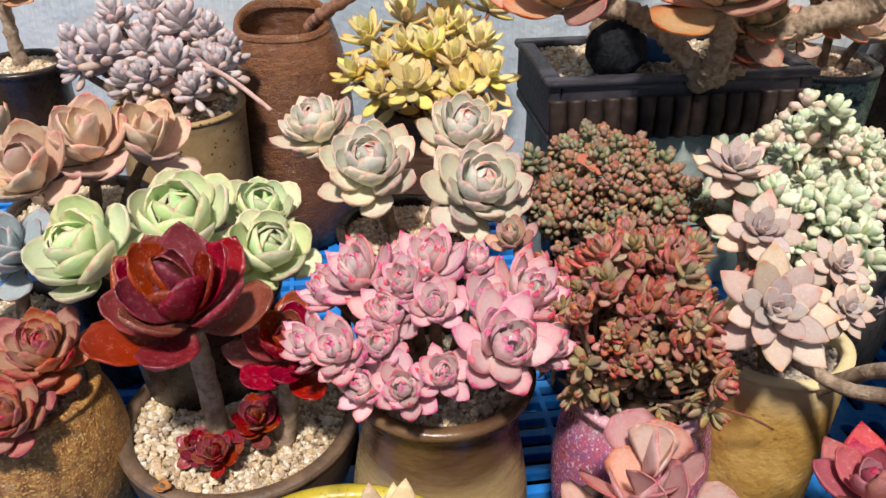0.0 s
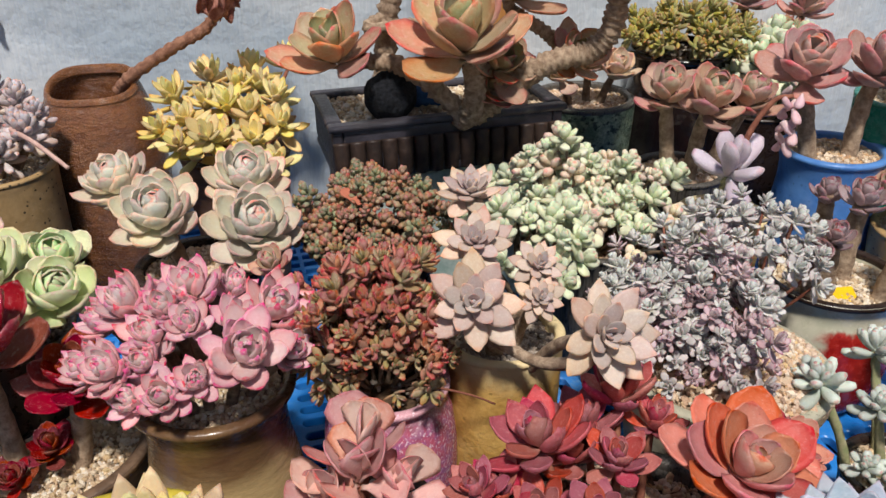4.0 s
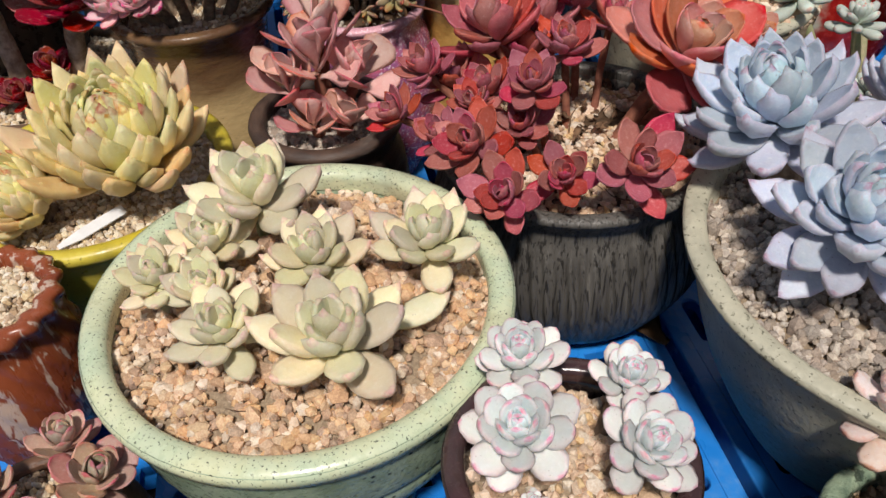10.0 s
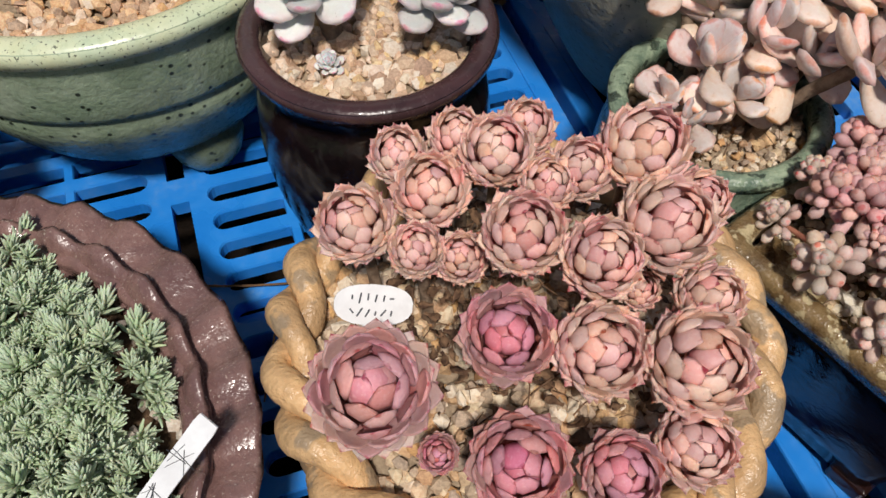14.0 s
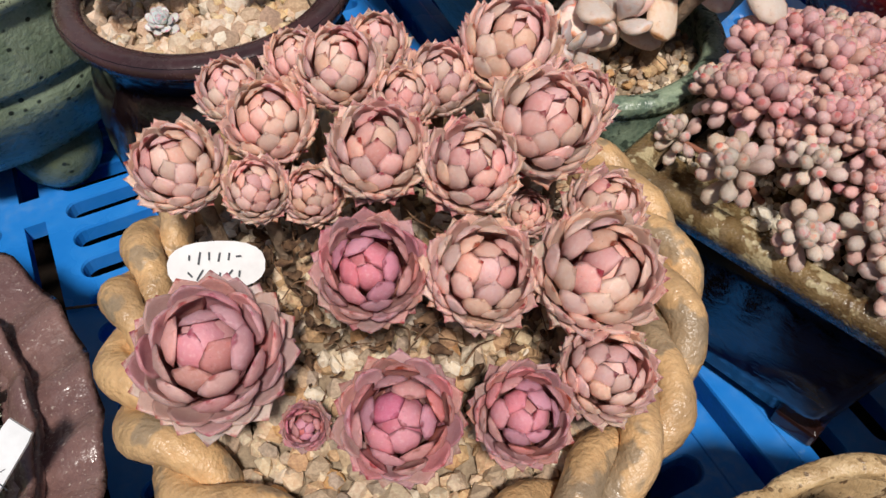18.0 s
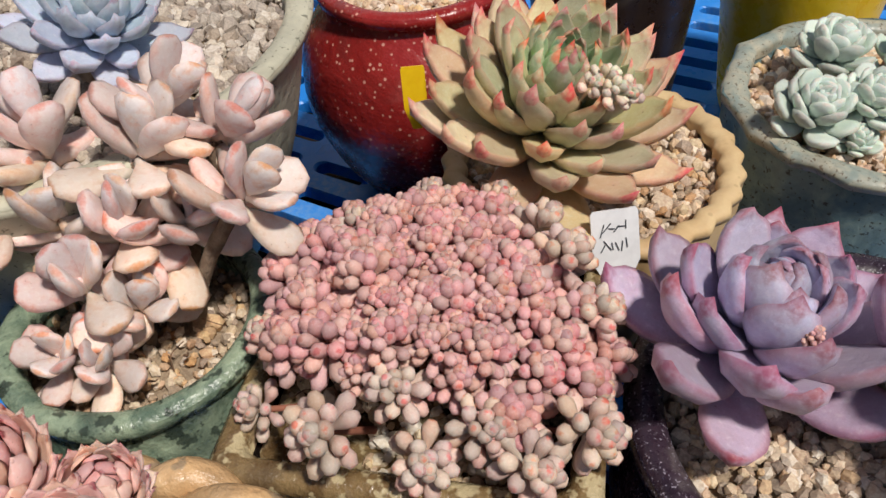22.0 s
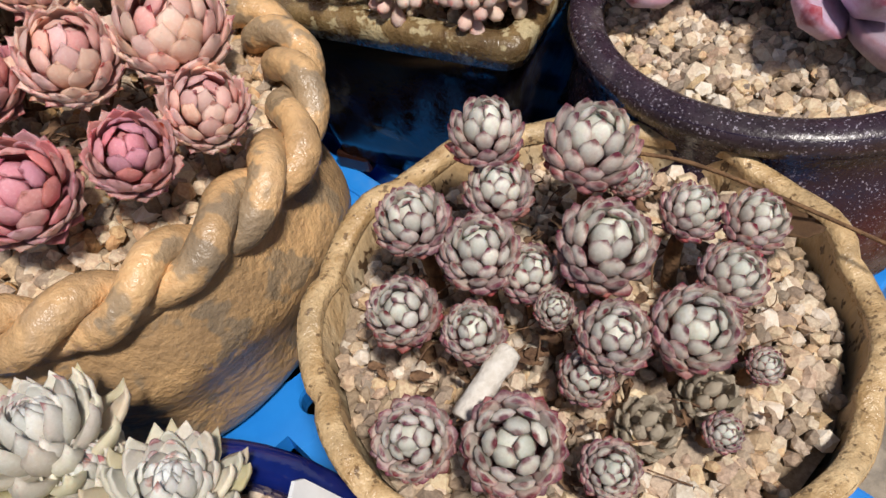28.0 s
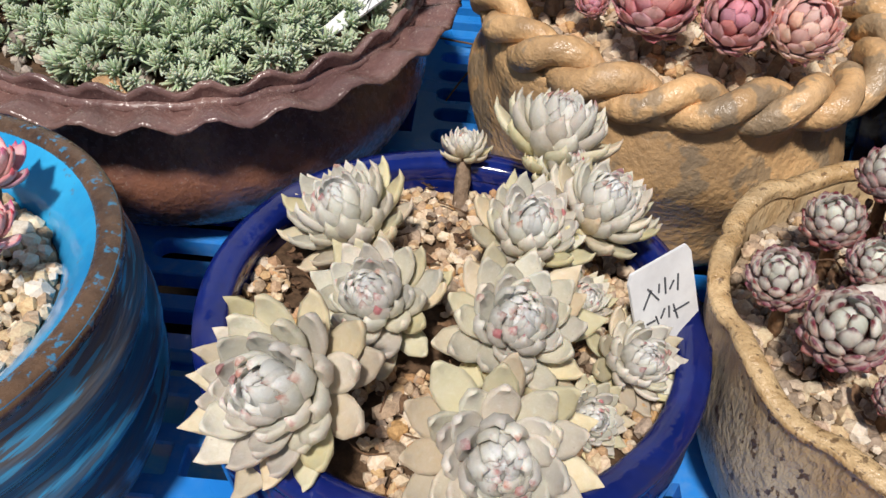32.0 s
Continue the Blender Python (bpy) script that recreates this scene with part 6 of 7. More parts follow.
planted("red-edged many-leaved rosettes in a rusty pot", "succulent", [(-0.263, 0.417, 0.16, 0.034), (-0.268, 0.37, 0.148, 0.027)], "rede", c, 0.06, 0.13, BARK, 0.3, 0.3, 0.005, seed=45, gather=0.6)

# ============ pink-violet pot, rust-red bush ============
c = (0.128, 0.4)
flower_pot("pink-violet glazed jar with pale rim", *c, 0.047, 0.15, [(0.7, 0), (1.0, 0.2), (1.12, 0.5), (1.06, 0.78), (0.94, 0.92), (1, 1)], G_PINKG, G_PINKG, 0.005, 0.005)
gravel_bed("dark soil in the pink-violet jar", *c, 0.041, 0.142, GRAVEL_GREY, 0.004, 47, 0.003, 0.3)
cushion("bushy rust-red sedum with tiny leaves on thin stems", "sedum", "bush", (0.122, 0.415, 0.19), (0.06, 0.06, 0.058), 150, 0.0135, 0.145, BARK, 47, stems=30, top_only=-0.05, inner=0.55, rough=0.4, kinds=["bush", "bush", "bush2"])
cushion("tan lower shoots of the rust-red sedum", "sedum", "bush2", (0.122, 0.41, 0.178), (0.064, 0.06, 0.02), 60, 0.012, 0.145, BARK, 48, stems=12, top_only=-0.9, inner=0.3, rough=0.4)

# ============ bead sedum behind ============
c = (0.135, 0.585)
flower_pot("dark pot under green-brown bead sedum", *c, 0.055, 0.175, TAPER, G_DARK, G_DARK, 0.004, 0.005)
gravel_bed("soil in the bead sedum's pot", *c, 0.048, 0.165, GRAVEL_GREY, 0.0045, 49, 0.003, 0.4)
cushion("low mound of green and brown bead-leaved sedum", "sedum", "bead", (0.133, 0.585, 0.178), (0.068, 0.075, 0.048), 150, 0.0095, 0.168, BARK, 49, stems=14, top_only=0.05, inner=0.3, rough=0.4, kinds=["bead", "bead2"])

# ============ ochre pot, ghost plant ============
c = (0.222, 0.43)
flower_pot("cracked ochre clay cylinder pot", *c, 0.05, 0.165, STRAIGHT, G_GOLD, G_GOLD, 0.004, 0.006, deform=wobble(0.03, 8, 2))
gravel_bed("dry grit in the ochre pot", *c, 0.043, 0.153, GRAVEL_GREY, 0.0045, 51, 0.003)
GHOST = [(0.188, 0.37, 0.231, 0.0344), (0.203, 0.446, 0.24, 0.0289), (0.215, 0.534, 0.245, 0.0321), (0.25, 0.426, 0.225, 0.022), (0.243, 0.394, 0.215, 0.0186), (0.259, 0.297, 0.245, 0.0339)]
planted("dusty lilac-cream ghost plant rosettes on bare stems", "succulent", GHOST, "ghost", c, 0.06, 0.156, BARK_GREY, 0.3, 0.75, 0.0045, seed=51, gather=0.3)

# ============ cream-green sedum ============
c = (0.36, 0.62)
flower_pot("grey stoneware pot under cream-green sedum", *c, 0.07, 0.15, TAPER, G_DARKGREY, G_DARKGREY, 0.004, 0.006)
gravel_bed("pink-tan grit in the grey stoneware pot", *c, 0.063, 0.14, GRAVEL_PINK, 0.005, 53, 0.003)
cushion("cream-green bean-leaved sedum trailing over its pot", "sedum", "white", (0.345, 0.62, 0.17), (0.1, 0.13, 0.062), 92, 0.0168, 0.143, BARK, 53, stems=36, top_only=0.05, inner=0.7, rough=0.5, kinds=["white", "white", "white2"])
cushion("pink-tinged cream sedum shoots", "sedum", "white", (0.265, 0.53, 0.17), (0.05, 0.06, 0.06), 30, 0.0165, 0.143, BARK, 54, stems=10, top_only=0.1, inner=0.3)

# ============ silver sedum ============
c = (0.385, 0.375)
flower_pot("speckled stoneware pot under silver-leaved sedum", *c, 0.08, 0.155, TAPER, G_GREY, G_GREY, 0.005, 0.006)
gravel_bed("pale pink gravel beside the silver sedum", 0.393, 0.372, 0.072, 0.15, GRAVEL_PINK, 0.005, 55, 0.025)
cushion("silver and lilac small-leaved sedum with purple stems", "sedum", "silver", (0.36, 0.4, 0.17), (0.066, 0.088, 0.06), 290, 0.0105, 0.15, STEM_RED, 55, stems=26, top_only=-0.05, inner=0.6, rough=0.6, kinds=["silver", "silver2"], joint=True)
cushion("silver-green shoots reaching over the pot's edge", "sedum", "silver", (0.44, 0.46, 0.19), (0.06, 0.07, 0.05), 70, 0.0115, 0.15, STEM_RED, 56, stems=12, top_only=0.0, inner=0.4)

# ============ back row ============
c = (-0.268, 0.775)
flower_pot("speckled tan stoneware cylinder", *c, 0.066, 0.2, STRAIGHT, G_SPECK, G_SPECK, 0.004, 0.006)
gravel_bed("grit in the tan cylinder", *c, 0.058, 0.19, GRAVEL, 0.005, 61, 0.003)
LAV = [(-0.345, 0.85, 0.265, 0.034), (-0.267, 0.82, 0.265, 0.0412), (-0.333, 0.78, 0.25, 0.0453), (-0.262, 0.765, 0.24, 0.0412), (-0.216, 0.753, 0.24, 0.0371), (-0.36, 0.773, 0.24, 0.0326), (-0.298, 0.819, 0.255, 0.034), (-0.212, 0.779, 0.25, 0.0291), (-0.282, 0.74, 0.235, 0.0313), (-0.237, 0.81, 0.26, 0.0311)]
LAV = [(x, y, z, r * 0.68) for x, y, z, r in LAV] + [(-0.31, 0.76, 0.225, 0.022), (-0.24, 0.74, 0.222, 0.022), (-0.37, 0.8, 0.25, 0.022), (-0.295, 0.785, 0.25, 0.024), (-0.235, 0.78, 0.24, 0.022), (-0.305, 0.85, 0.27, 0.023), (-0.35, 0.81, 0.24, 0.022)]
planted("lavender fat-leaved stonecrop shoots with pinkish old leaves", "succulent", LAV, "lav", c, 0.066, 0.192, BARK, 0.25, 0.15, 0.004, seed=61, gather=0.4)

# bamboo-shaped vase with a cut opening
vase = thing("vase", "tall rust-brown glazed vase with a cut slanting mouth", "vase", (-0.172, 0.865, 0))
prof = smooth_profile([(0.052, 0), (0.063, 0.03), (0.069, 0.1), (0.0695, 0.165), (0.064, 0.215), (0.057, 0.243), (0.0495, 0.262)])
prof += [(0.0455, 0.259), (0.052, 0.24), (0.058, 0.18)]


def slanted(cc, i, r, z):
    k = max(0.0, (z - 0.18) / 0.08)
    return r * (1 - 0.05 * k * math.sin(cc)), z + k * (0.009 * math.sin(cc) + 0.002 * math.sin(3 * cc))


v, f = lathe(prof, 64, slanted)
part("body", mesh_of("body", v, f, G_VASE), vase)
v, f = lathe([(0.045, 0.256), (0.0455, 0.263), (0.048, 0.2655), (0.051, 0.2635), (0.0525, 0.2585)], 64, slanted)
part("mouth_rim", mesh_of("mouth_rim", v, f[:-2], G_VASE), vase)
fr = thing("frilled_succulent", "frilled mauve rosette on a long bent woody stem", "succulent", (-0.15, 0.87, 0.25))
stem(fr, [(-0.145, 0.868, 0.25), (-0.129, 0.86, 0.267), (-0.076, 0.845, 0.301), (-0.029, 0.842, 0.327), (-0.016, 0.842, 0.358), (-0.014, 0.842, 0.41)], 0.0068, 0.0066, BARK_RED, 3, 1)


def frilled_leaf(length, width, lift, droop, waves, seed):
    """A broad fan-shaped leaf with a tightly ruffled edge, along +y."""
    nu, nv, V, U, A = 14, 36, [], [], []
    rng = random.Random(seed)
    ph = rng.uniform(0, 6)
    for side in (0, 1):
        for i, j in itertools.product(range(nu + 1), range(nv + 1)):
            u, v = i / nu, 2 * j / nv - 1
            half = width * (0.22 + 0.78 * u ** 0.8)
            rim = max(u ** 3, abs(v) ** 4 * u)
            round_off = 1 - 0.22 * v * v
            y = length * u * round_off
            z = lift * u ** 1.4 + 0.25 * half * v * v - droop * u ** 3
            z += rim * length * 0.16 * math.sin(waves * v + 5 * u + ph)
            y += rim * length * 0.06 * math.cos(waves * 1.3 * v + ph)
            x = half * v * (1 + 0.06 * rim * math.sin(waves * u * 1.7 + ph))
            V.append((x, y, z - side * 0.0011))
            U.append((u, abs(v))), A.append((0.3, float(side)))
    n = (nu + 1) * (nv + 1)
    q = lambda i, j, o=0: o + i * (nv + 1) + j
    F = [[q(i, j), q(i, j + 1), q(i + 1, j + 1), q(i + 1, j)] for i in range(nu) for j in range(nv)]
    F += [[q(i, j, n), q(i + 1, j, n), q(i + 1, j + 1, n), q(i, j + 1, n)] for i in range(nu) for j in range(nv)]
    ring = [q(0, j) for j in range(nv + 1)] + [q(i, nv) for i in range(1, nu + 1)] + [q(nu, j) for j in range(nv - 1, -1, -1)] + [q(i, 0) for i in range(nu - 1, 0, -1)]
    F += [[a, b, b + n, a + n] for a, b in zip(ring[1:] + ring[:1], ring)]
    return V, F, np.array(U), np.array(A)


for i in range(13):
    inner = i >= 8
    v, f, u, aa = frilled_leaf(0.032 if inner else 0.05, 0.02 if inner else 0.03, 0.042 if inner else 0.034, 0.004, 9, i)
    lf = part("frilled_leaf", mesh_of("frilled_leaf", v, f, M_FRILL, True, {"leaf": u, "age": aa}), fr)
    lf.matrix_local = Matrix.Translation(Vector((-0.014, 0.842, 0.408 if inner else 0.404)) - fr.location) @ mat4("Z", i * 137.5 + 20)
M_WITHERED = plain("withered_rose_leaf", "8a5248", "bd8878", 90, 0.85, 0.5)
for i, a in enumerate((170, 215, 120, 250, 20)):
    v, f, u, aa = frilled_leaf(0.05, 0.026, 0.004, 0.02, 8, 40 + i)
    lf = part("withered_leaf", mesh_of("withered_leaf", v, f, M_WITHERED, True, {"leaf": u, "age": aa}), fr, None, "withered brown hanging leaf")
    lf.matrix_local = Matrix.Translation(Vector((-0.014, 0.842, 0.4 - 0.004 * i)) - fr.location) @ mat4("Z", a) @ mat4("X", -68)

c = (-0.012, 0.795)
flower_pot("dark reddish clay pot under golden sedum", *c, 0.062, 0.195, TAPER, G_UMBER, G_UMBER, 0.004, 0.006)
gravel_bed("soil in the golden sedum's pot", *c, 0.055, 0.185, GRAVEL_GREY, 0.005, 63, 0.003, 0.6)
YELLOW = [(-0.079, 0.835, 0.25, 0.031), (-0.041, 0.878, 0.26, 0.0308), (0.004, 0.897, 0.26, 0.0314), (-0.014, 0.791, 0.25, 0.0297), (0.038, 0.816, 0.25, 0.0279), (-0.058, 0.776, 0.24, 0.028), (-0.03, 0.727, 0.235, 0.0292), (0.019, 0.718, 0.235, 0.0275), (0.046, 0.743, 0.24, 0.0282), (0.018, 0.844, 0.255, 0.0286), (-0.005, 0.831, 0.26, 0.0268), (-0.04, 0.803, 0.25, 0.0274), (0.012, 0.775, 0.245, 0.0268), (-0.061, 0.726, 0.23, 0.0243), (0.054, 0.9, 0.27, 0.0291)]
YELLOW += [(-0.09, 0.79, 0.225, 0.026), (-0.02, 0.76, 0.225, 0.027), (0.03, 0.78, 0.232, 0.027), (-0.05, 0.75, 0.21, 0.025), (0.0, 0.725, 0.205, 0.026), (0.04, 0.71, 0.21, 0.025)]
planted("golden yellow star-shaped sedum shoots", "sedum", YELLOW, "yellow", c, 0.062, 0.187, STEM_RED, 0.3, 0.35, 0.0025, seed=63, gather=0.4)

# ---- oblong tray with tree-like succulents ----
TRAY = pose(0.219, 0.796, 0, 0, 0, 8)
tray = thing("bonsai_tray", "oblong graphite clay tray with a fluted skirt", "flower pot", (0, 0, 0))
tray.matrix_world = TRAY
hx, hy = 0.131, 0.067
box("floor_plate", -hx, hx, -hy, hy, 0.182, 0.192, G_TRAY, tray, None, 0.003)
for sx in (-1, 1):
    box("end_wall", min(sx * hx, sx * (hx - 0.012)), max(sx * hx, sx * (hx - 0.012)), -hy, hy, 0.192, 0.238, G_TRAY, tray, None, 0.003)
    box("side_wall", -hx + 0.012, hx - 0.012, min(sx * hy, sx * (hy - 0.012)), max(sx * hy, sx * (hy - 0.012)), 0.192, 0.238, G_TRAY, tray, None, 0.003)
    box("lip", -hx - 0.004, hx + 0.004, min(sx * (hy + 0.004), sx * (hy - 0.012)), max(sx * (hy + 0.004), sx * (hy - 0.012)), 0.2381, 0.246, G_TRAY, tray, None, 0.003)
    box("end_lip", min(sx * (hx + 0.004), sx * (hx - 0.014)), max(sx * (hx + 0.004), sx * (hx - 0.014)), -hy + 0.013, hy - 0.013, 0.2381, 0.246, G_TRAY, tray, None, 0.003)
M_FLUTE = plain("dark_brown_fired_clay", "2c2422", "44362f", 60, 0.5, 0.4)
for i in range(15):
    x = -hx + 0.009 + (2 * hx - 0.018) * i / 14
    fv, ff = tube_arrays([(x, -hy - 0.001, 0.186), (x, -hy - 0.003, 0.205), (x, -hy + 0.001, 0.226)], 0.0075, 0.009, 10, 0.03, i)
    part("flute", mesh_of("flute", fv, ff, M_FLUTE), tray)
tagged(box("grey_block", -0.12, 0.12, -0.062, 0.062, 0, 0.182, plain("mossy_concrete", "8fa6a0", "c2ccc6", 40, 0.9, 0.4), None, TRAY, 0.004), "mossy grey concrete block carrying the tray", "block")
gravel_bed("cream pumice gravel in the oblong tray", 0.219, 0.796, 0.1, 0.237, GRAVEL, 0.005, 65, 0.004, 2.2, (0.117, 0.053), 8)
bm = bmesh.new()
bmesh.ops.create_icosphere(bm, subdivisions=4, radius=0.029)
for vert in bm.verts:
    n = vert.co.normalized()
    vert.co = n * (0.029 + 0.0035 * noise.noise(n * 2) - 0.0016 * abs(noise.noise(n * 14))) * (1.0 if n.z < 0 else 0.98)
me = bpy.data.meshes.new("lava_rock")
bm.to_mesh(me), bm.free()
me.materials.append(plain("black_pumice", "17191d", "2c2f35", 260, 0.95, 1.0, (1, 1, 1), 0.2, 0.004))
lava = tagged(new("lava_rock", me), "round black porous lava rock on the tray's gravel", "rock")
lava.location = (0.165, 0.752, 0.264)
gl = thing("garden_glove", "rolled blue and white piece behind the lava rock", "cloth", (0.205, 0.742, 0.245))
stem(gl, [(0.187, 0.775, 0.254), (0.203, 0.768, 0.258), (0.222, 0.762, 0.257)], 0.013, 0.011, plain("blue_cloth", "2c4c74", "3f6290", 90, 0.9, 0.4), 4, name="cuff")
stem(gl, [(0.222, 0.762, 0.257), (0.229, 0.76, 0.256)], 0.0085, 0.007, WHITE_TAG, 5, name="tip")
tree = thing("tree_succulent", "old succulent with ringed grey branches and coral-edged rosettes", "succulent", (0.25, 0.76, 0.228))
stem(tree, [(0.24, 0.735, 0.238), (0.247, 0.72, 0.25), (0.25, 0.712, 0.27), (0.248, 0.708, 0.296), (0.24, 0.705, 0.322)], 0.0125, 0.0095, BARK_GREY, 1, 1, "branch")
stem(tree, [(0.25, 0.735, 0.24), (0.281, 0.73, 0.262), (0.303, 0.725, 0.283), (0.336, 0.72, 0.302), (0.371, 0.715, 0.31), (0.391, 0.71, 0.332), (0.396, 0.705, 0.367), (0.391, 0.705, 0.39)], 0.0125, 0.011, BARK_GREY, 2, 1, "branch")
stem(tree, [(0.3, 0.8, 0.238), (0.356, 0.775, 0.29), (0.345, 0.771, 0.315), (0.318, 0.77, 0.334), (0.297, 0.77, 0.35), (0.302, 0.77, 0.37)], 0.008, 0.0065, BARK_GREY, 3, 1, "branch")
stem(tree, [(0.24, 0.73, 0.245), (0.21, 0.725, 0.277), (0.174, 0.735, 0.301), (0.142, 0.74, 0.305), (0.112, 0.745, 0.309)], 0.0105, 0.008, BARK_GREY, 4, 1, "branch")
stem(tree, [(0.16, 0.82, 0.235), (0.166, 0.815, 0.3), (0.173, 0.81, 0.352), (0.193, 0.815, 0.393), (0.201, 0.82, 0.444), (0.205, 0.83, 0.52), (0.215, 0.85, 0.62), (0.235, 0.87, 0.75)], 0.0125, 0.0115, BARK_GREY, 5, 1, "trunk")
stem(tree, [(0.172, 0.81, 0.34), (0.146, 0.8, 0.326), (0.2, 0.79, 0.332), (0.222, 0.78, 0.333)], 0.0065, 0.0055, BARK_GREY, 6, 1, "branch")
rosette(tree, "tree", (0.11, 0.745, 0.302), (-0.2, -0.35, 1), 0.059, 1)
rosette(tree, "tree", (0.238, 0.705, 0.315), (-0.1, -0.35, 1), 0.072, 2)
rosette(tree, "tree", (0.302, 0.77, 0.358), (0.1, -0.3, 1), 0.059, 3)
rosette(tree, "tree", (0.391, 0.705, 0.382), (0.2, -0.35, 1), 0.065, 4)
for i, (x, y, z, r) in enumerate(((0.275, 0.735, 0.29, 0.045), (0.365, 0.755, 0.29, 0.04), (0.27, 0.74, 0.268, 0.034))):
    rosette(tree, "tree", (x, y, z), (0.3, -0.6, 0.6), r, 9 + i)

# left-hand dark pot with a small tree
c = (-0.43, 0.8)
flower_pot("dark brown glazed pot with a ridged neck", *c, 0.046, 0.235, JAR, G_DARK, G_DARK, 0.005, 0.006)
gravel_bed("cream grit in the dark brown pot", *c, 0.039, 0.226, GRAVEL, 0.005, 67, 0.003)
lt = thing("tree_succulent", "small green succulent with reddish edges on a stem", "succulent", (-0.43, 0.8, 0.225))
stem(lt, [(-0.43, 0.8, 0.222), (-0.432, 0.8, 0.28), (-0.425, 0.8, 0.335)], 0.007, 0.006, BARK_GREY, 2, 1)
rosette(lt, "tree", (-0.425, 0.8, 0.335), (0.1, -0.3, 1), 0.04, 5)
rosette(lt, "tree", (-0.42, 0.795, 0.3), (0.5, -0.3, 0.8), 0.022, 6)

# dark pot with olive sedum before the wall
c = (0.56, 0.9)
flower_pot("black glazed jar with trailing olive sedum", *c, 0.072, 0.262, JAR, G_BLACK, G_BLACK, 0.006, 0.006)
gravel_bed("soil in the black jar", *c, 0.064, 0.25, GRAVEL_GREY, 0.005, 69, 0.003, 0.5)
cushion("olive-green trailing bead sedum", "sedum", "olive", (0.565, 0.895, 0.27), (0.08, 0.075, 0.035), 90, 0.017, 0.253, STEM_GREEN, 69, stems=12, inner=0.3)
cushion("green fat-leaved rosettes at the jar's side", "succulent", "white", (0.66, 0.85, 0.23), (0.06, 0.05, 0.05), 26, 0.024, 0.18, STEM_GREEN, 70, stems=10, inner=0.3)
c = (0.66, 0.86)
flower_pot("plain dark clay pot behind the blue pot", *c, 0.06, 0.19, TAPER, G_DARK, G_DARK, 0.004, 0.006)
c = (0.43, 0.9)
flower_pot("grey-green glazed pot behind the trailing sedum", *c, 0.068, 0.205, BOWL, G_CELADON, G_DARKGREY, 0.006, 0.006)
gravel_bed("grit in the grey-green pot", *c, 0.06, 0.195, GRAVEL_PINK, 0.005, 71, 0.003)
planted("pinkish-grey plump rosette in the grey-green pot", "succulent", [(0.43, 0.88, 0.255, 0.035), (0.39, 0.87, 0.245, 0.03), (0.46, 0.87, 0.245, 0.03)], "tan", c, 0.068, 0.197, BARK, 0.4, 0.3, 0.005, seed=71)

# mauve rosettes on stems
c = (0.475, 0.685)
flower_pot("square-shouldered grey clay pot under mauve rosettes", *c, 0.052, 0.185, TAPER, G_DARKGREY, G_DARKGREY, 0.004, 0.006)
gravel_bed("pinkish grit under the mauve rosettes", *c, 0.045, 0.176, GRAVEL_PINK, 0.005, 73, 0.003)
planted("mauve-green cupped rosettes on ringed stems", "succulent", [(0.44, 0.659, 0.278, 0.034), (0.481, 0.647, 0.27, 0.038), (0.535, 0.67, 0.262, 0.033)], "mauve", c, 0.052, 0.178, BARK_GREY, 0.2, 0.3, 0.0075, seed=73, gather=0.5)

# pearly pachyphytum with hanging buds
c = (0.465, 0.56)
flower_pot("small rusty pot under pearly leaves", *c, 0.042, 0.19, TAPER, G_GOLD, G_GOLD, 0.004, 0.005)
gravel_bed("pinkish grit under the pearly leaves", *c, 0.036, 0.182, GRAVEL_PINK, 0.0045, 75, 0.003)
pc = planted("pearly mauve egg-leaved succulent", "succulent", [(0.46, 0.546, 0.242, 0.04)], "pachy", c, 0.042, 0.184, STEM_GREEN, 0.2, 0.3, 0.006, seed=75)
stem(pc, [(0.462, 0.546, 0.237), (0.47, 0.544, 0.275), (0.485, 0.54, 0.305), (0.5, 0.535, 0.31)], 0.003, 0.002, STEM_RED, 7, name="flower_stalk")
bud_v, bud_f, bud_u, bud_a = leaf_arrays(dict(KINDS["pachy"], w=0.3, th=0.3), 0.4)
bud_me = mesh_of("bud", bud_v, bud_f, succulent("pink_pearly_bud", "dcb8bc", "d4b4be", "d49ca4", "cc8c98", 0.2, 0.96, 0.5, 0.3), True, {"leaf": bud_u, "age": bud_a})
for i in range(14):
    q = i / 13
    part("bud", bud_me, pc, Matrix.Translation(Vector((0.498 + 0.008 * math.sin(i * 2.4), 0.532 + 0.006 * math.cos(i * 2.4), 0.318 - 0.052 * q)) - pc.location) @ mat4("Z", i * 137) @ mat4("X", -50) @ Matrix.Scale(0.016 - 0.005 * abs(q - 0.5), 4))

# blue pot with rosy trees
c = (0.66, 0.69)
flower_pot("sky-blue glazed pot with a rounded lip", *c, 0.059, 0.195, [(0.8, 0), (0.95, 0.1), (0.97, 0.6), (0.92, 0.85), (1, 1)], G_BLUEPOT, G_BLUEPOT, 0.006, 0.006)
gravel_bed("tan grit in the sky-blue pot", *c, 0.051, 0.185, GRAVEL_WARM, 0.005, 77, 0.003)
planted("rosy grey-green rosettes on thick bare trunks", "succulent", [(0.6, 0.675, 0.292, 0.047), (0.68, 0.672, 0.29, 0.047)], "ptree", c, 0.059, 0.187, BARK_GREY, 0.2, 0.35, 0.009, seed=77, gather=0.6)
c = (0.77, 0.72)
flower_pot("teal glazed bowl beside the blue pot", *c, 0.065, 0.24, BOWL, G_TEAL, G_TEAL, 0.005, 0.006)
gravel_bed("grit in the teal bowl", *c, 0.057, 0.23, GRAVEL, 0.005, 79, 0.003)
planted("rosy rosette in the teal bowl", "succulent", [(0.76, 0.7, 0.285, 0.045)], "ptree", c, 0.065, 0.232, BARK, 0.2, 0.3, 0.007, seed=79)

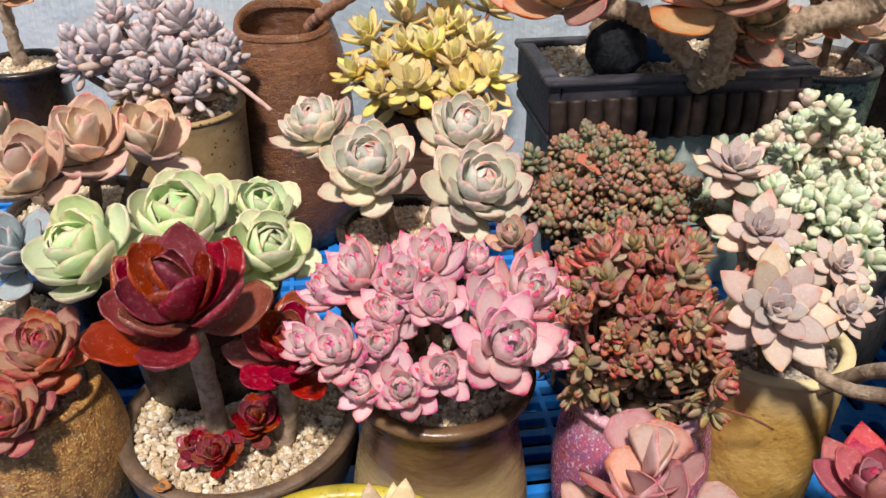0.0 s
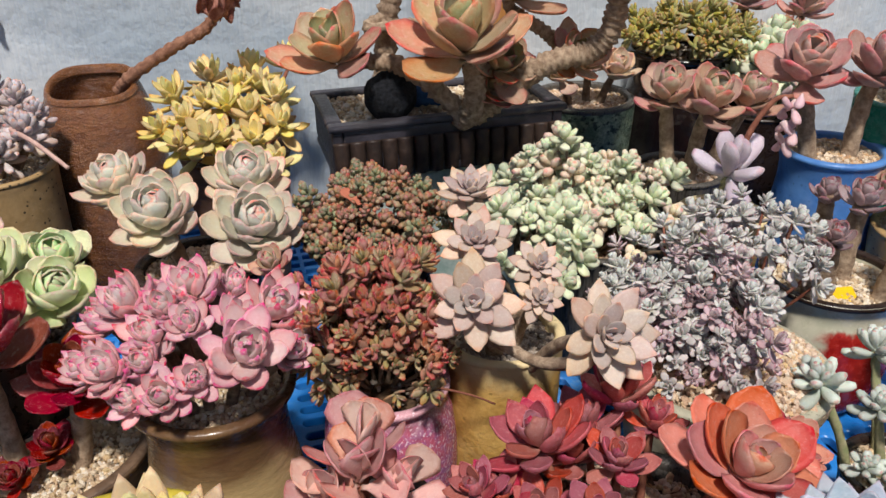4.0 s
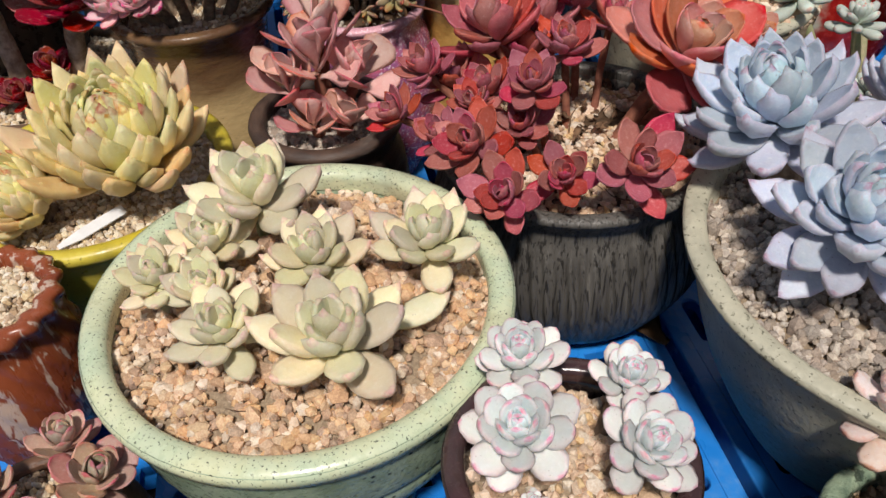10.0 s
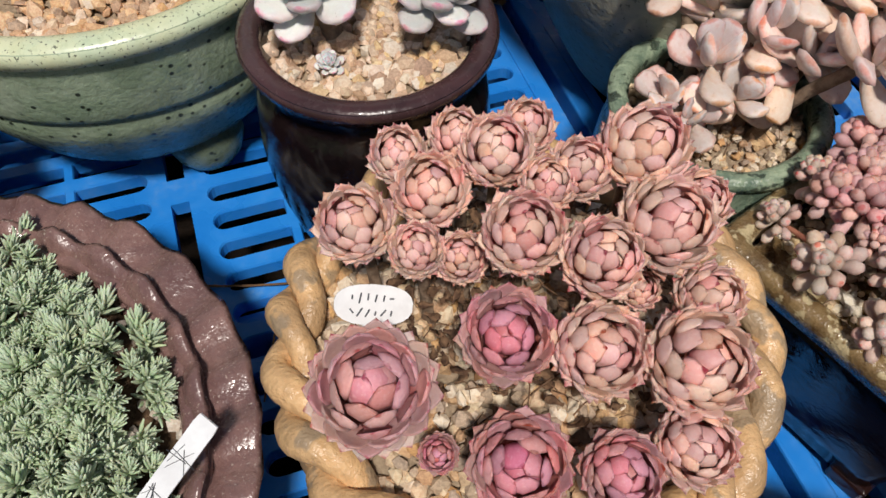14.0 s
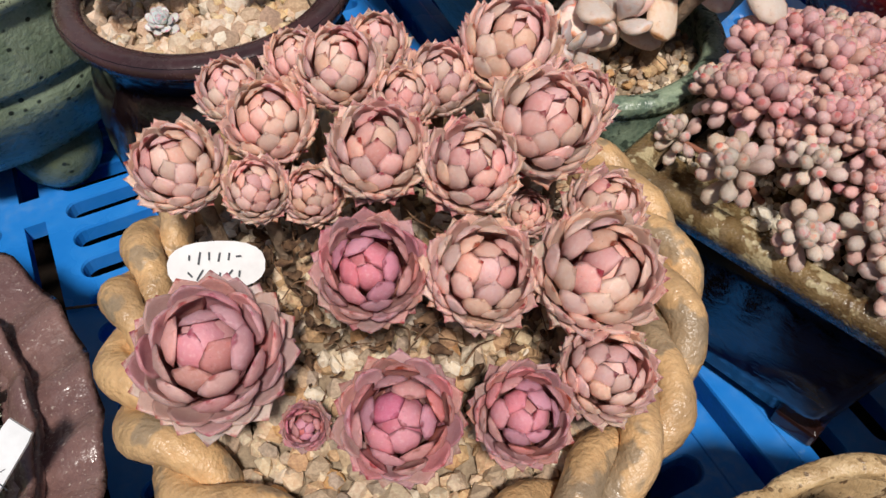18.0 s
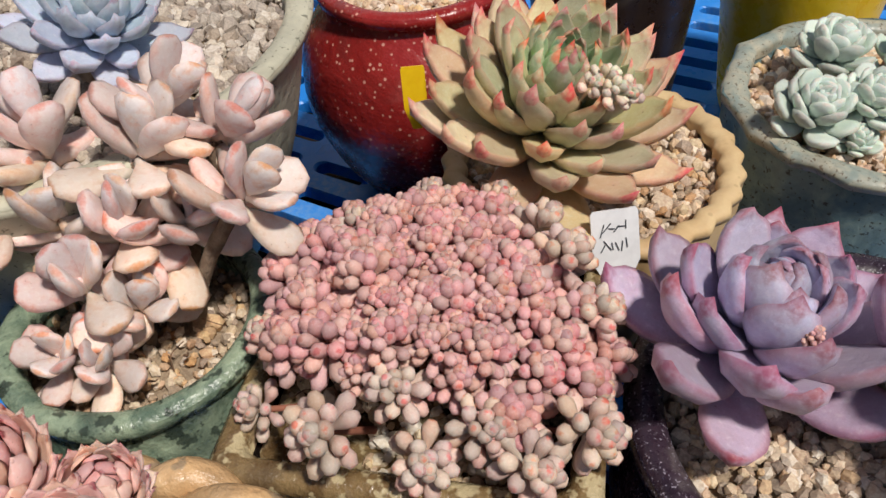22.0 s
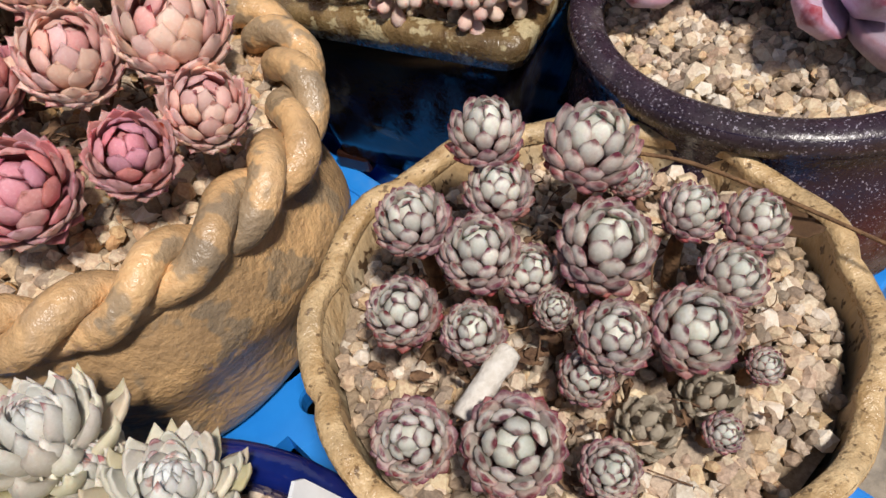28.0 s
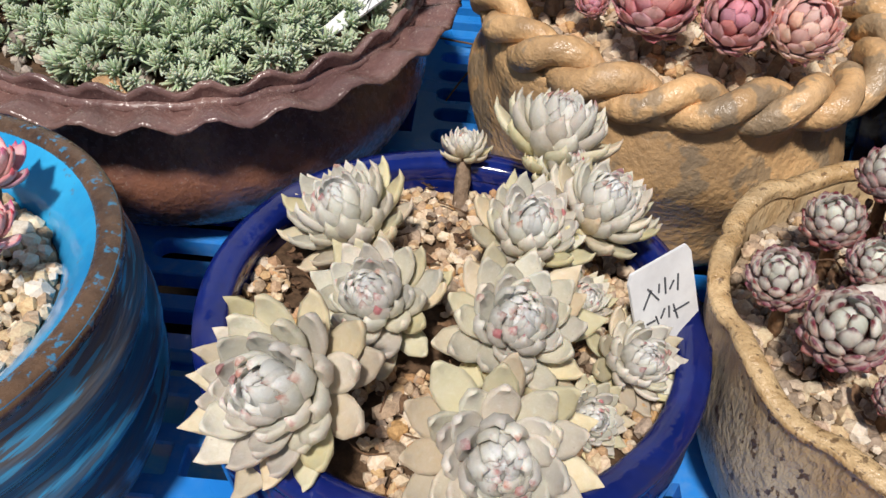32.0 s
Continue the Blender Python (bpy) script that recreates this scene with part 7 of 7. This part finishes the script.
# cream and oxblood pot with stubby trunks
c = (0.56, 0.51)
flower_pot("cream glazed jar with an oxblood splash", *c, 0.066, 0.142, JAR, G_REDWHITE, G_DARK, 0.005, 0.006)
gravel_bed("grit in the cream jar", *c, 0.058, 0.131, GRAVEL, 0.0048, 81, 0.004)
planted("grey-maroon rosettes on swollen ringed trunks", "succulent", [(0.53, 0.478, 0.198, 0.018), (0.572, 0.507, 0.218, 0.022), (0.597, 0.455, 0.215, 0.022), (0.505, 0.465, 0.188, 0.018), (0.562, 0.545, 0.208, 0.018)], "caudex", c, 0.066, 0.134, BARK_GREY, 0.3, 0.2, 0.0085, seed=81, gather=0.7)

# stalked frosted rosettes
c = (0.5, 0.3)
flower_pot("dark clay pot of stalked frosted succulents", *c, 0.045, 0.095, TAPER, G_DARK, G_DARK, 0.004, 0.005)
gravel_bed("grit in the dark clay pot", *c, 0.038, 0.086, GRAVEL, 0.0045, 83, 0.003)
planted("frosted teal rosettes on long bent bare stalks", "succulent", [(0.5, 0.36, 0.165, 0.0212), (0.43, 0.323, 0.17, 0.0221), (0.469, 0.306, 0.155, 0.018), (0.474, 0.276, 0.118, 0.0163), (0.494, 0.277, 0.118, 0.0164), (0.458, 0.29, 0.115, 0.0149)], "stalk", c, 0.05, 0.088, STEM_GREEN, 0.3, 0.2, 0.0035, seed=83, gather=0.5)

# brown pots at the right edge
c = (0.74, 0.6)
flower_pot("low tan clay dish with dark rosettes", *c, 0.065, 0.13, BOWL, G_SPECK, G_SPECK, 0.005, 0.006)
gravel_bed("pinkish grit in the tan dish", *c, 0.057, 0.12, GRAVEL_PINK, 0.005, 85, 0.003)
planted("brownish-red loose rosettes in a tan dish", "succulent", [(0.725, 0.58, 0.17, 0.038), (0.77, 0.62, 0.175, 0.04), (0.69, 0.62, 0.165, 0.03)], "mauve", c, 0.065, 0.123, BARK, 0.4, 0.3, 0.005, seed=85)
c = (0.635, 0.39)
flower_pot("tall ochre cylinder pot", *c, 0.046, 0.125, STRAIGHT, G_GOLD, G_GOLD, 0.004, 0.006)
gravel_bed("grit in the ochre cylinder", *c, 0.039, 0.115, GRAVEL, 0.005, 87, 0.003)
planted("grey-green small rosettes on bare stems", "succulent", [(0.57, 0.392, 0.18, 0.0166), (0.607, 0.385, 0.182, 0.0195), (0.567, 0.36, 0.158, 0.015), (0.645, 0.42, 0.19, 0.026), (0.66, 0.38, 0.185, 0.028)], "stalk", c, 0.05, 0.118, BARK_GREY, 0.4, 0.2, 0.004, seed=87, gather=0.3)
c = (0.66, 0.27)
flower_pot("round mossy grey-green stone pot", *c, 0.06, 0.11, ROUND, G_CELADON, G_SPECK, 0.005, 0.006)
gravel_bed("grit in the mossy pot", *c, 0.052, 0.1, GRAVEL, 0.005, 89, 0.003)
planted("brown-orange loose rosettes in a mossy pot", "succulent", [(0.66, 0.27, 0.15, 0.045), (0.62, 0.25, 0.14, 0.03)], "tan", c, 0.06, 0.102, BARK, 0.3, 0.3, 0.005, seed=89)

# ============ right front ============
c = (0.58, 0.006)
flower_pot("oxblood red glazed jar with pale dots", *c, 0.05, 0.125, [(0.7, 0), (1.05, 0.2), (1.3, 0.5), (1.22, 0.76), (0.95, 0.93), (1, 1)], G_REDDOT, G_REDDOT, 0.006, 0.006)
gravel_bed("tan grit in the oxblood jar", *c, 0.043, 0.115, GRAVEL_PINK, 0.0048, 91, 0.003)
c = (0.533, -0.124)


def fluted(cc, i, r, z):
    return r * (1 + 0.02 * math.sin(cc * 30)), z


flower_pot("cream ribbed clay bowl with fluted sides", *c, 0.062, 0.092, BOWL, G_CREAM, G_CREAM, 0.005, 0.006, deform=fluted, seg=120)
gravel_bed("cream grit in the ribbed bowl", *c, 0.054, 0.082, GRAVEL_WARM, 0.005, 93, 0.003)
planted("big green rosette with orange-red pointed leaf tips", "succulent", [(0.506, -0.12, 0.128, 0.053)], "agav", c, 0.062, 0.085, BARK, 0.3, 0.35, 0.008, seed=93)
c = (0.634, -0.212)
flower_pot("blue-grey crackle-glazed rough pot", *c, 0.067, 0.097, STRAIGHT, G_CRACKLE, G_CRACKLE_RIM, 0.005, 0.007, deform=wobble(0.06, 4, 5))
gravel_bed("tan grit in the crackle-glazed pot", *c, 0.058, 0.087, GRAVEL_PINK, 0.005, 95, 0.003)
planted("chalky mint-green plump rosettes", "succulent", [(0.592, -0.195, 0.106, 0.0175), (0.634, -0.188, 0.11, 0.018), (0.608, -0.212, 0.108, 0.0145), (0.594, -0.213, 0.096, 0.0095), (0.65, -0.22, 0.108, 0.018)], "mint", c, 0.067, 0.09, STEM_GREEN, 0.3, 0.3, 0.004, seed=95, gather=0.9)
c = (0.75, -0.14)
flower_pot("bright yellow glazed tapered pot", *c, 0.05, 0.125, TAPER, glaze("bright_yellow_glaze", "e0b818", "ecc92c", None, 20, 0.3), None, 0.005, 0.006)
gravel_bed("grit in the bright yellow pot", *c, 0.043, 0.116, GRAVEL, 0.005, 97, 0.003)
c = (0.67, -0.06)
flower_pot("plain dark brown clay pot", *c, 0.05, 0.13, TAPER, G_DARK, G_DARK, 0.005, 0.006)
gravel_bed("grit in the dark brown clay pot", *c, 0.043, 0.12, GRAVEL, 0.005, 99, 0.003)

# ============ left front ============
c = (-0.085, 0.135)


def ropey(cc, i, r, z):
    return r * (1 + 0.04 * math.sin(cc * 18 + z * 260)), z


flower_pot("rust and white run-glazed pot with a corded rim", *c, 0.043, 0.122, JAR, G_STRIPE, G_STRIPE, 0.008, 0.006, deform=ropey, seg=120)
gravel_bed("cream grit in the run-glazed pot", *c, 0.036, 0.112, GRAVEL, 0.0045, 101, 0.003)
c = (-0.022, 0.01)
flower_pot("round matt umber clay pot with turning marks", *c, 0.038, 0.1, ROUND, G_UMBER, G_UMBER, 0.003, 0.005)
gravel_bed("pale grit in the umber pot", *c, 0.032, 0.093, GRAVEL, 0.0045, 103, 0.003)
planted("dull red rosettes with green hearts trailing over umber clay", "succulent", [(0.008, 0.018, 0.118, 0.0175), (0.017, -0.001, 0.105, 0.0093), (-0.012, 0.039, 0.118, 0.0145), (-0.01, -0.005, 0.116, 0.0135), (-0.04, 0.02, 0.115, 0.014)], "mauve", c, 0.038, 0.095, STEM_RED, 0.5, 0.2, 0.002, seed=103, gather=0.6)


# ============ plant tags ============
def plant_tag(label, at, width, height, turn, tilt, mat, form="stake", bars=2, roll=0.0):
    """A moulded label on a stake, with lines of faded writing as bars."""
    ob = thing("plant_tag", label, "plant tag", at)
    bm = bmesh.new()
    w, h = width / 2, height
    if form == "lozenge":
        out = [(-w * 0.16, -h * 0.9), (w * 0.16, -h * 0.9)]
        for k in range(21):
            q = radians(-80 + 340 * k / 20)
            out.append((w * math.copysign(abs(math.cos(q)) ** 0.8, math.cos(q)), h * 0.5 + h * 0.5 * math.copysign(abs(math.sin(q)) ** 0.8, math.sin(q))))
    elif form == "stake":
        out = [(-w * 0.3, -height * 0.7), (w * 0.3, -height * 0.7), (w * 0.3, 0), (w, height * 0.12), (w, h * 0.9), (w * 0.88, h), (-w * 0.88, h), (-w, h * 0.9), (-w, height * 0.12), (-w * 0.3, 0)]
    else:
        out = [(-w * 0.4, -height * 0.5), (w * 0.4, -height * 0.5), (w, 0), (w, h * 0.94), (w * 0.9, h), (-w * 0.9, h), (-w, h * 0.94), (-w, 0)]
    top = [bm.verts.new((x, -0.0005, z)) for x, z in out]
    bot = [bm.verts.new((x, 0.0005, z)) for x, z in out]
    bm.faces.new(top), bm.faces.new(list(reversed(bot)))
    for i in range(len(out)):
        j = (i + 1) % len(out)
        bm.faces.new([top[j], top[i], bot[i], bot[j]])
    me = bpy.data.meshes.new("card")
    bm.to_mesh(me), bm.free()
    me.materials.append(mat)
    m = mat4("Z", turn) @ mat4("X", tilt) @ mat4("Y", roll)
    part("card", me, ob, m)
    rng = random.Random(int(at[0] * 1000))
    for k in range(bars):
        zz = h * (0.66 - 0.34 * k)
        for q in range(6):
            x0 = -w * 0.55 + q * w * 0.2
            long = rng.uniform(0.05, 0.13) * h
            slant = m @ Matrix.Translation((x0, 0, zz + rng.uniform(-0.04, 0.04) * h)) @ mat4("Y", rng.choice((0, 90, 35, -30, 15)) + rng.uniform(-12, 12))
            box("ink_bar", -w * 0.02, w * 0.02, -0.0009, -0.0006, -long, long, INK, ob, slant)
    return ob


plant_tag("white rounded plant tag with faded writing beside houseleeks", (0.198, -0.136, 0.117), 0.026, 0.0135, 8, -50, WHITE_TAG, "lozenge", 2, 18)
plant_tag("white plastic plant tag with handwriting in the cobalt bowl", (0.252, -0.306, 0.069), 0.023, 0.028, 40, -20, WHITE_TAG, "stake", 2, -10)
plant_tag("square white plant tag by the bead sedum", (0.475, -0.167, 0.1), 0.017, 0.019, -45, -25, WHITE_TAG, "plain", 2)
plant_tag("long white plant tag in the needle-leaved sedum", (0.112, -0.178, 0.085), 0.008, 0.045, -25, -55, WHITE_TAG, "plain", 2, 25)
plant_tag("yellow plant tag in the cream jar", (0.553, 0.475, 0.136), 0.022, 0.011, 0, -60, YELLOW_TAG, "plain", 0)
plant_tag("yellow plant tag beside the green rosette", (0.5, -0.058, 0.112), 0.01, 0.018, -50, -15, YELLOW_TAG, "plain", 0)
plant_tag("thin white plant tag lying in the yellow bowl", (-0.05, 0.2, 0.108), 0.008, 0.03, 20, -75, WHITE_TAG, "plain", 0, 70)


# ============ small loose things ============
def strand(name, label, category, points, r0, r1, mat, seed=1):
    ob = thing(name, label, category, points[0])
    stem(ob, points, r0, r1, mat, seed, name="strand", sides=6)
    return ob


def dry_leaf(label, at, size, turn, seed, mat=None):
    """A curled dead leaf."""
    k = dict(KINDS["frill"], frill=0.5, cup=0.5, curl=60, w=0.32)
    v, f, u, a = leaf_arrays(k, 0.3)
    ob = tagged(new("dry_leaf", mesh_of("dry_leaf", v, f, mat or DEAD, True, {"leaf": u, "age": a})), label, "dry leaf")
    ob.matrix_world = pose(*at, 10, 15, turn) @ Matrix.Scale(size, 4)
    return ob


dry_leaf("curled brown dead leaf on the blue pallet", (0.317, 0.16, 0.004), 0.035, 40, 1)
dry_leaf("crumpled brown dead leaf by the charcoal pot", (0.235, 0.17, 0.004), 0.04, 100, 2)
dry_leaf("curled brown dead leaf on grit", (0.388, -0.312, 0.094), 0.018, 150, 3)
dry_leaf("pale tan leaf scrap on the frilled rim", (0.052, -0.252, 0.081), 0.014, 80, 4, plain("tan_leaf_scrap", "b5906a", "cda882", 120, 0.8, 0.3))
dry_leaf("orange-pink dead leaf lying on bead sedum", (0.118, 0.55, 0.228), 0.026, 30, 5, plain("salmon_leaf", "b0604c", "cc8468", 120, 0.8, 0.3))
dry_leaf("orange dried leaf in the shallow pot's gravel", (-0.185, 0.378, 0.088), 0.018, 200, 6, plain("ginger_leaf", "b5703c", "cc925c", 120, 0.8, 0.3))
strand("pine_needle", "long dry brown pine needle across the scalloped bowl", "needle", [(0.36, -0.262, 0.099), (0.378, -0.29, 0.101), (0.39, -0.345, 0.1)], 0.0007, 0.0005, DEAD)
strand("pine_needle", "dry pine needle lying over pallet slots", "needle", [(0.119, -0.03, 0.002), (0.14, -0.035, 0.004), (0.175, -0.04, 0.006)], 0.0007, 0.0005, DEAD, 2)
strand("pine_needle", "dry bent pine needle beside the wavy bowl", "needle", [(0.155, -0.05, 0.002), (0.15, -0.075, 0.004), (0.145, -0.1, 0.003)], 0.0006, 0.0005, DEAD, 3)
strand("flower_stalk", "pink dried flower stalk reaching from lavender stonecrop", "flower stalk", [(-0.235, 0.765, 0.245), (-0.19, 0.7, 0.25), (-0.145, 0.64, 0.245)], 0.003, 0.002, plain("pink_stalk", "c09a90", "d6b4a8", 120, 0.7, 0.3), 4)
strand("bare_branch", "thick bare ghost plant branch bending over the pot's edge", "branch", [(0.215, 0.41, 0.16), (0.205, 0.38, 0.19), (0.235, 0.35, 0.188), (0.262, 0.315, 0.215), (0.26, 0.3, 0.235)], 0.005, 0.0042, BARK_GREY, 5)
strand("runner", "thin reddish runner hanging over the ochre pot", "runner", [(0.15, 0.37, 0.165), (0.185, 0.365, 0.155), (0.205, 0.37, 0.14)], 0.0009, 0.0008, STEM_RED, 6)
for i, (x, z, s) in enumerate(((-0.308, 0.306, 0.022), (0.508, 0.438, 0.026), (0.655, 0.381, 0.014), (-0.335, 0.388, 0.008))):
    dry_leaf("shrivelled dead bloom stuck on the fleece wall", (x, 0.984, z), s, 60 * i + 20, 20 + i)
AG = thing("flower_stalk", "cream withered bud cluster on the big green rosette", "flower stalk", (0.49, -0.135, 0.14))
stem(AG, [(0.497, -0.13, 0.125), (0.492, -0.14, 0.15), (0.498, -0.15, 0.155)], 0.002, 0.0014, plain("cream_stalk", "c8b088", "ddc8a4", 120, 0.7, 0.3), 3, sides=6)
for i in range(5):
    shoot(AG, "white2", (0.494 + 0.004 * math.sin(i * 2), -0.142 - 0.003 * i, 0.152 + 0.002 * (i % 2)), (math.sin(i), -0.6, 0.6), 0.006, 300 + i, "bud")
beam = tagged(box("wooden_beam", 0.425, 0.85, -0.405, -0.331, GROUND_Z, -0.08, M_OLDWOOD, None, None, 0.003), "weathered grey wooden beam lying beside the pallet", "beam")

# things between and behind
twig = thing("bare_twig", "thin reddish twig with a small brown rosette", "succulent", (0.1, 0.4, 0.15))
stem(twig, [(0.108, 0.398, 0.148), (0.085, 0.41, 0.165), (0.067, 0.435, 0.188), (0.05, 0.46, 0.216)], 0.0022, 0.0016, STEM_RED, 2)
rosette(twig, "mauve", (0.048, 0.462, 0.218), (-0.3, -0.4, 1), 0.016, 4)
planted("plum-purple rosettes behind the black jar", "succulent", [(0.649, 0.92, 0.318, 0.03), (0.735, 0.92, 0.305, 0.036)], "ptree", (0.7, 0.93), 0.05, 0.2, BARK, 0.1, 0.35, 0.006, seed=121, gather=0.3)
planted("green red-tipped rosette beside the black jar", "succulent", [(0.7, 0.9, 0.272, 0.034)], "agav", (0.7, 0.91), 0.05, 0.2, BARK, 0.1, 0.4, 0.006, seed=123)
c = (0.71, 0.925)
flower_pot("dark clay pot of purple rosettes by the wall", *c, 0.055, 0.21, TAPER, G_DARK, G_DARK, 0.004, 0.006)
gravel_bed("grit in the pot by the wall", *c, 0.047, 0.2, GRAVEL, 0.005, 125, 0.003)


def litter(label, x, y, r, z, mound, n, size, seed):
    # dead leaf flakes and bits of dry root lying in the grit
    rng = random.Random(seed)
    k = dict(KINDS["frill"], frill=0.4, ruffles=9, cup=0.5, curl=70, w=0.26)
    V, F = [], []
    for i in range(n):
        rad, az = r * math.sqrt(rng.random()), rng.uniform(0, 6.283)
        px, py = rad * math.cos(az), rad * math.sin(az)
        h = mound * (1 - (rad / r) ** 2) + size * 0.25 + 0.0042
        m = Matrix.Translation((px, py, h)) @ mat4("Z", rng.uniform(0, 360)) @ mat4("X", rng.uniform(-15, 35)) @ mat4("Y", rng.uniform(-40, 40)) @ Matrix.Scale(size * rng.uniform(0.5, 1.3), 4)
        if i % 3:
            v, f, _, _ = leaf_arrays(k, 0.3, 5, 5)
        else:
            v, f = tube_arrays([(0, -0.8, 0), (rng.uniform(-0.4, 0.4), 0, 0.3), (rng.uniform(-0.6, 0.6), 0.9, 0)], 0.05, 0.03, 5, 0.1, i)
        base = len(V)
        V += [m @ Vector(p) for p in v]
        F += [[q + base for q in face] for face in f]
    ob = tagged(new("leaf_litter", mesh_of("leaf_litter", V, F, LITTER)), label, "litter", "", "stuff")
    ob.location = (x, y, z)
    return ob


litter("brown dead leaf flakes under the pink houseleeks", 0.256, -0.13, 0.055, 0.09, 0.03, 420, 0.0066, 1)
litter("grey-brown leaf flakes and roots among dark houseleeks", 0.331, -0.293, 0.052, 0.077, 0.01, 260, 0.006, 2)
litter("dry roots and flakes in the cobalt bowl", 0.187, -0.305, 0.06, 0.057, 0.008, 110, 0.0065, 3)
litter("dry red-brown roots in the charcoal pot", 0.262, 0.236, 0.07, 0.121, 0.006, 80, 0.0085, 4)
litter("dry flakes under the fat peach leaves", 0.361, -0.036, 0.036, 0.088, 0.003, 24, 0.005, 5)
litter("dry flakes at the edge of the bead sedum", 0.412, -0.132, 0.046, 0.087, 0.003, 50, 0.0055, 6)
litter("dead leaf bits on the celadon bowl's gravel", 0.094, 0.113, 0.08, 0.117, 0.011, 26, 0.006, 7)
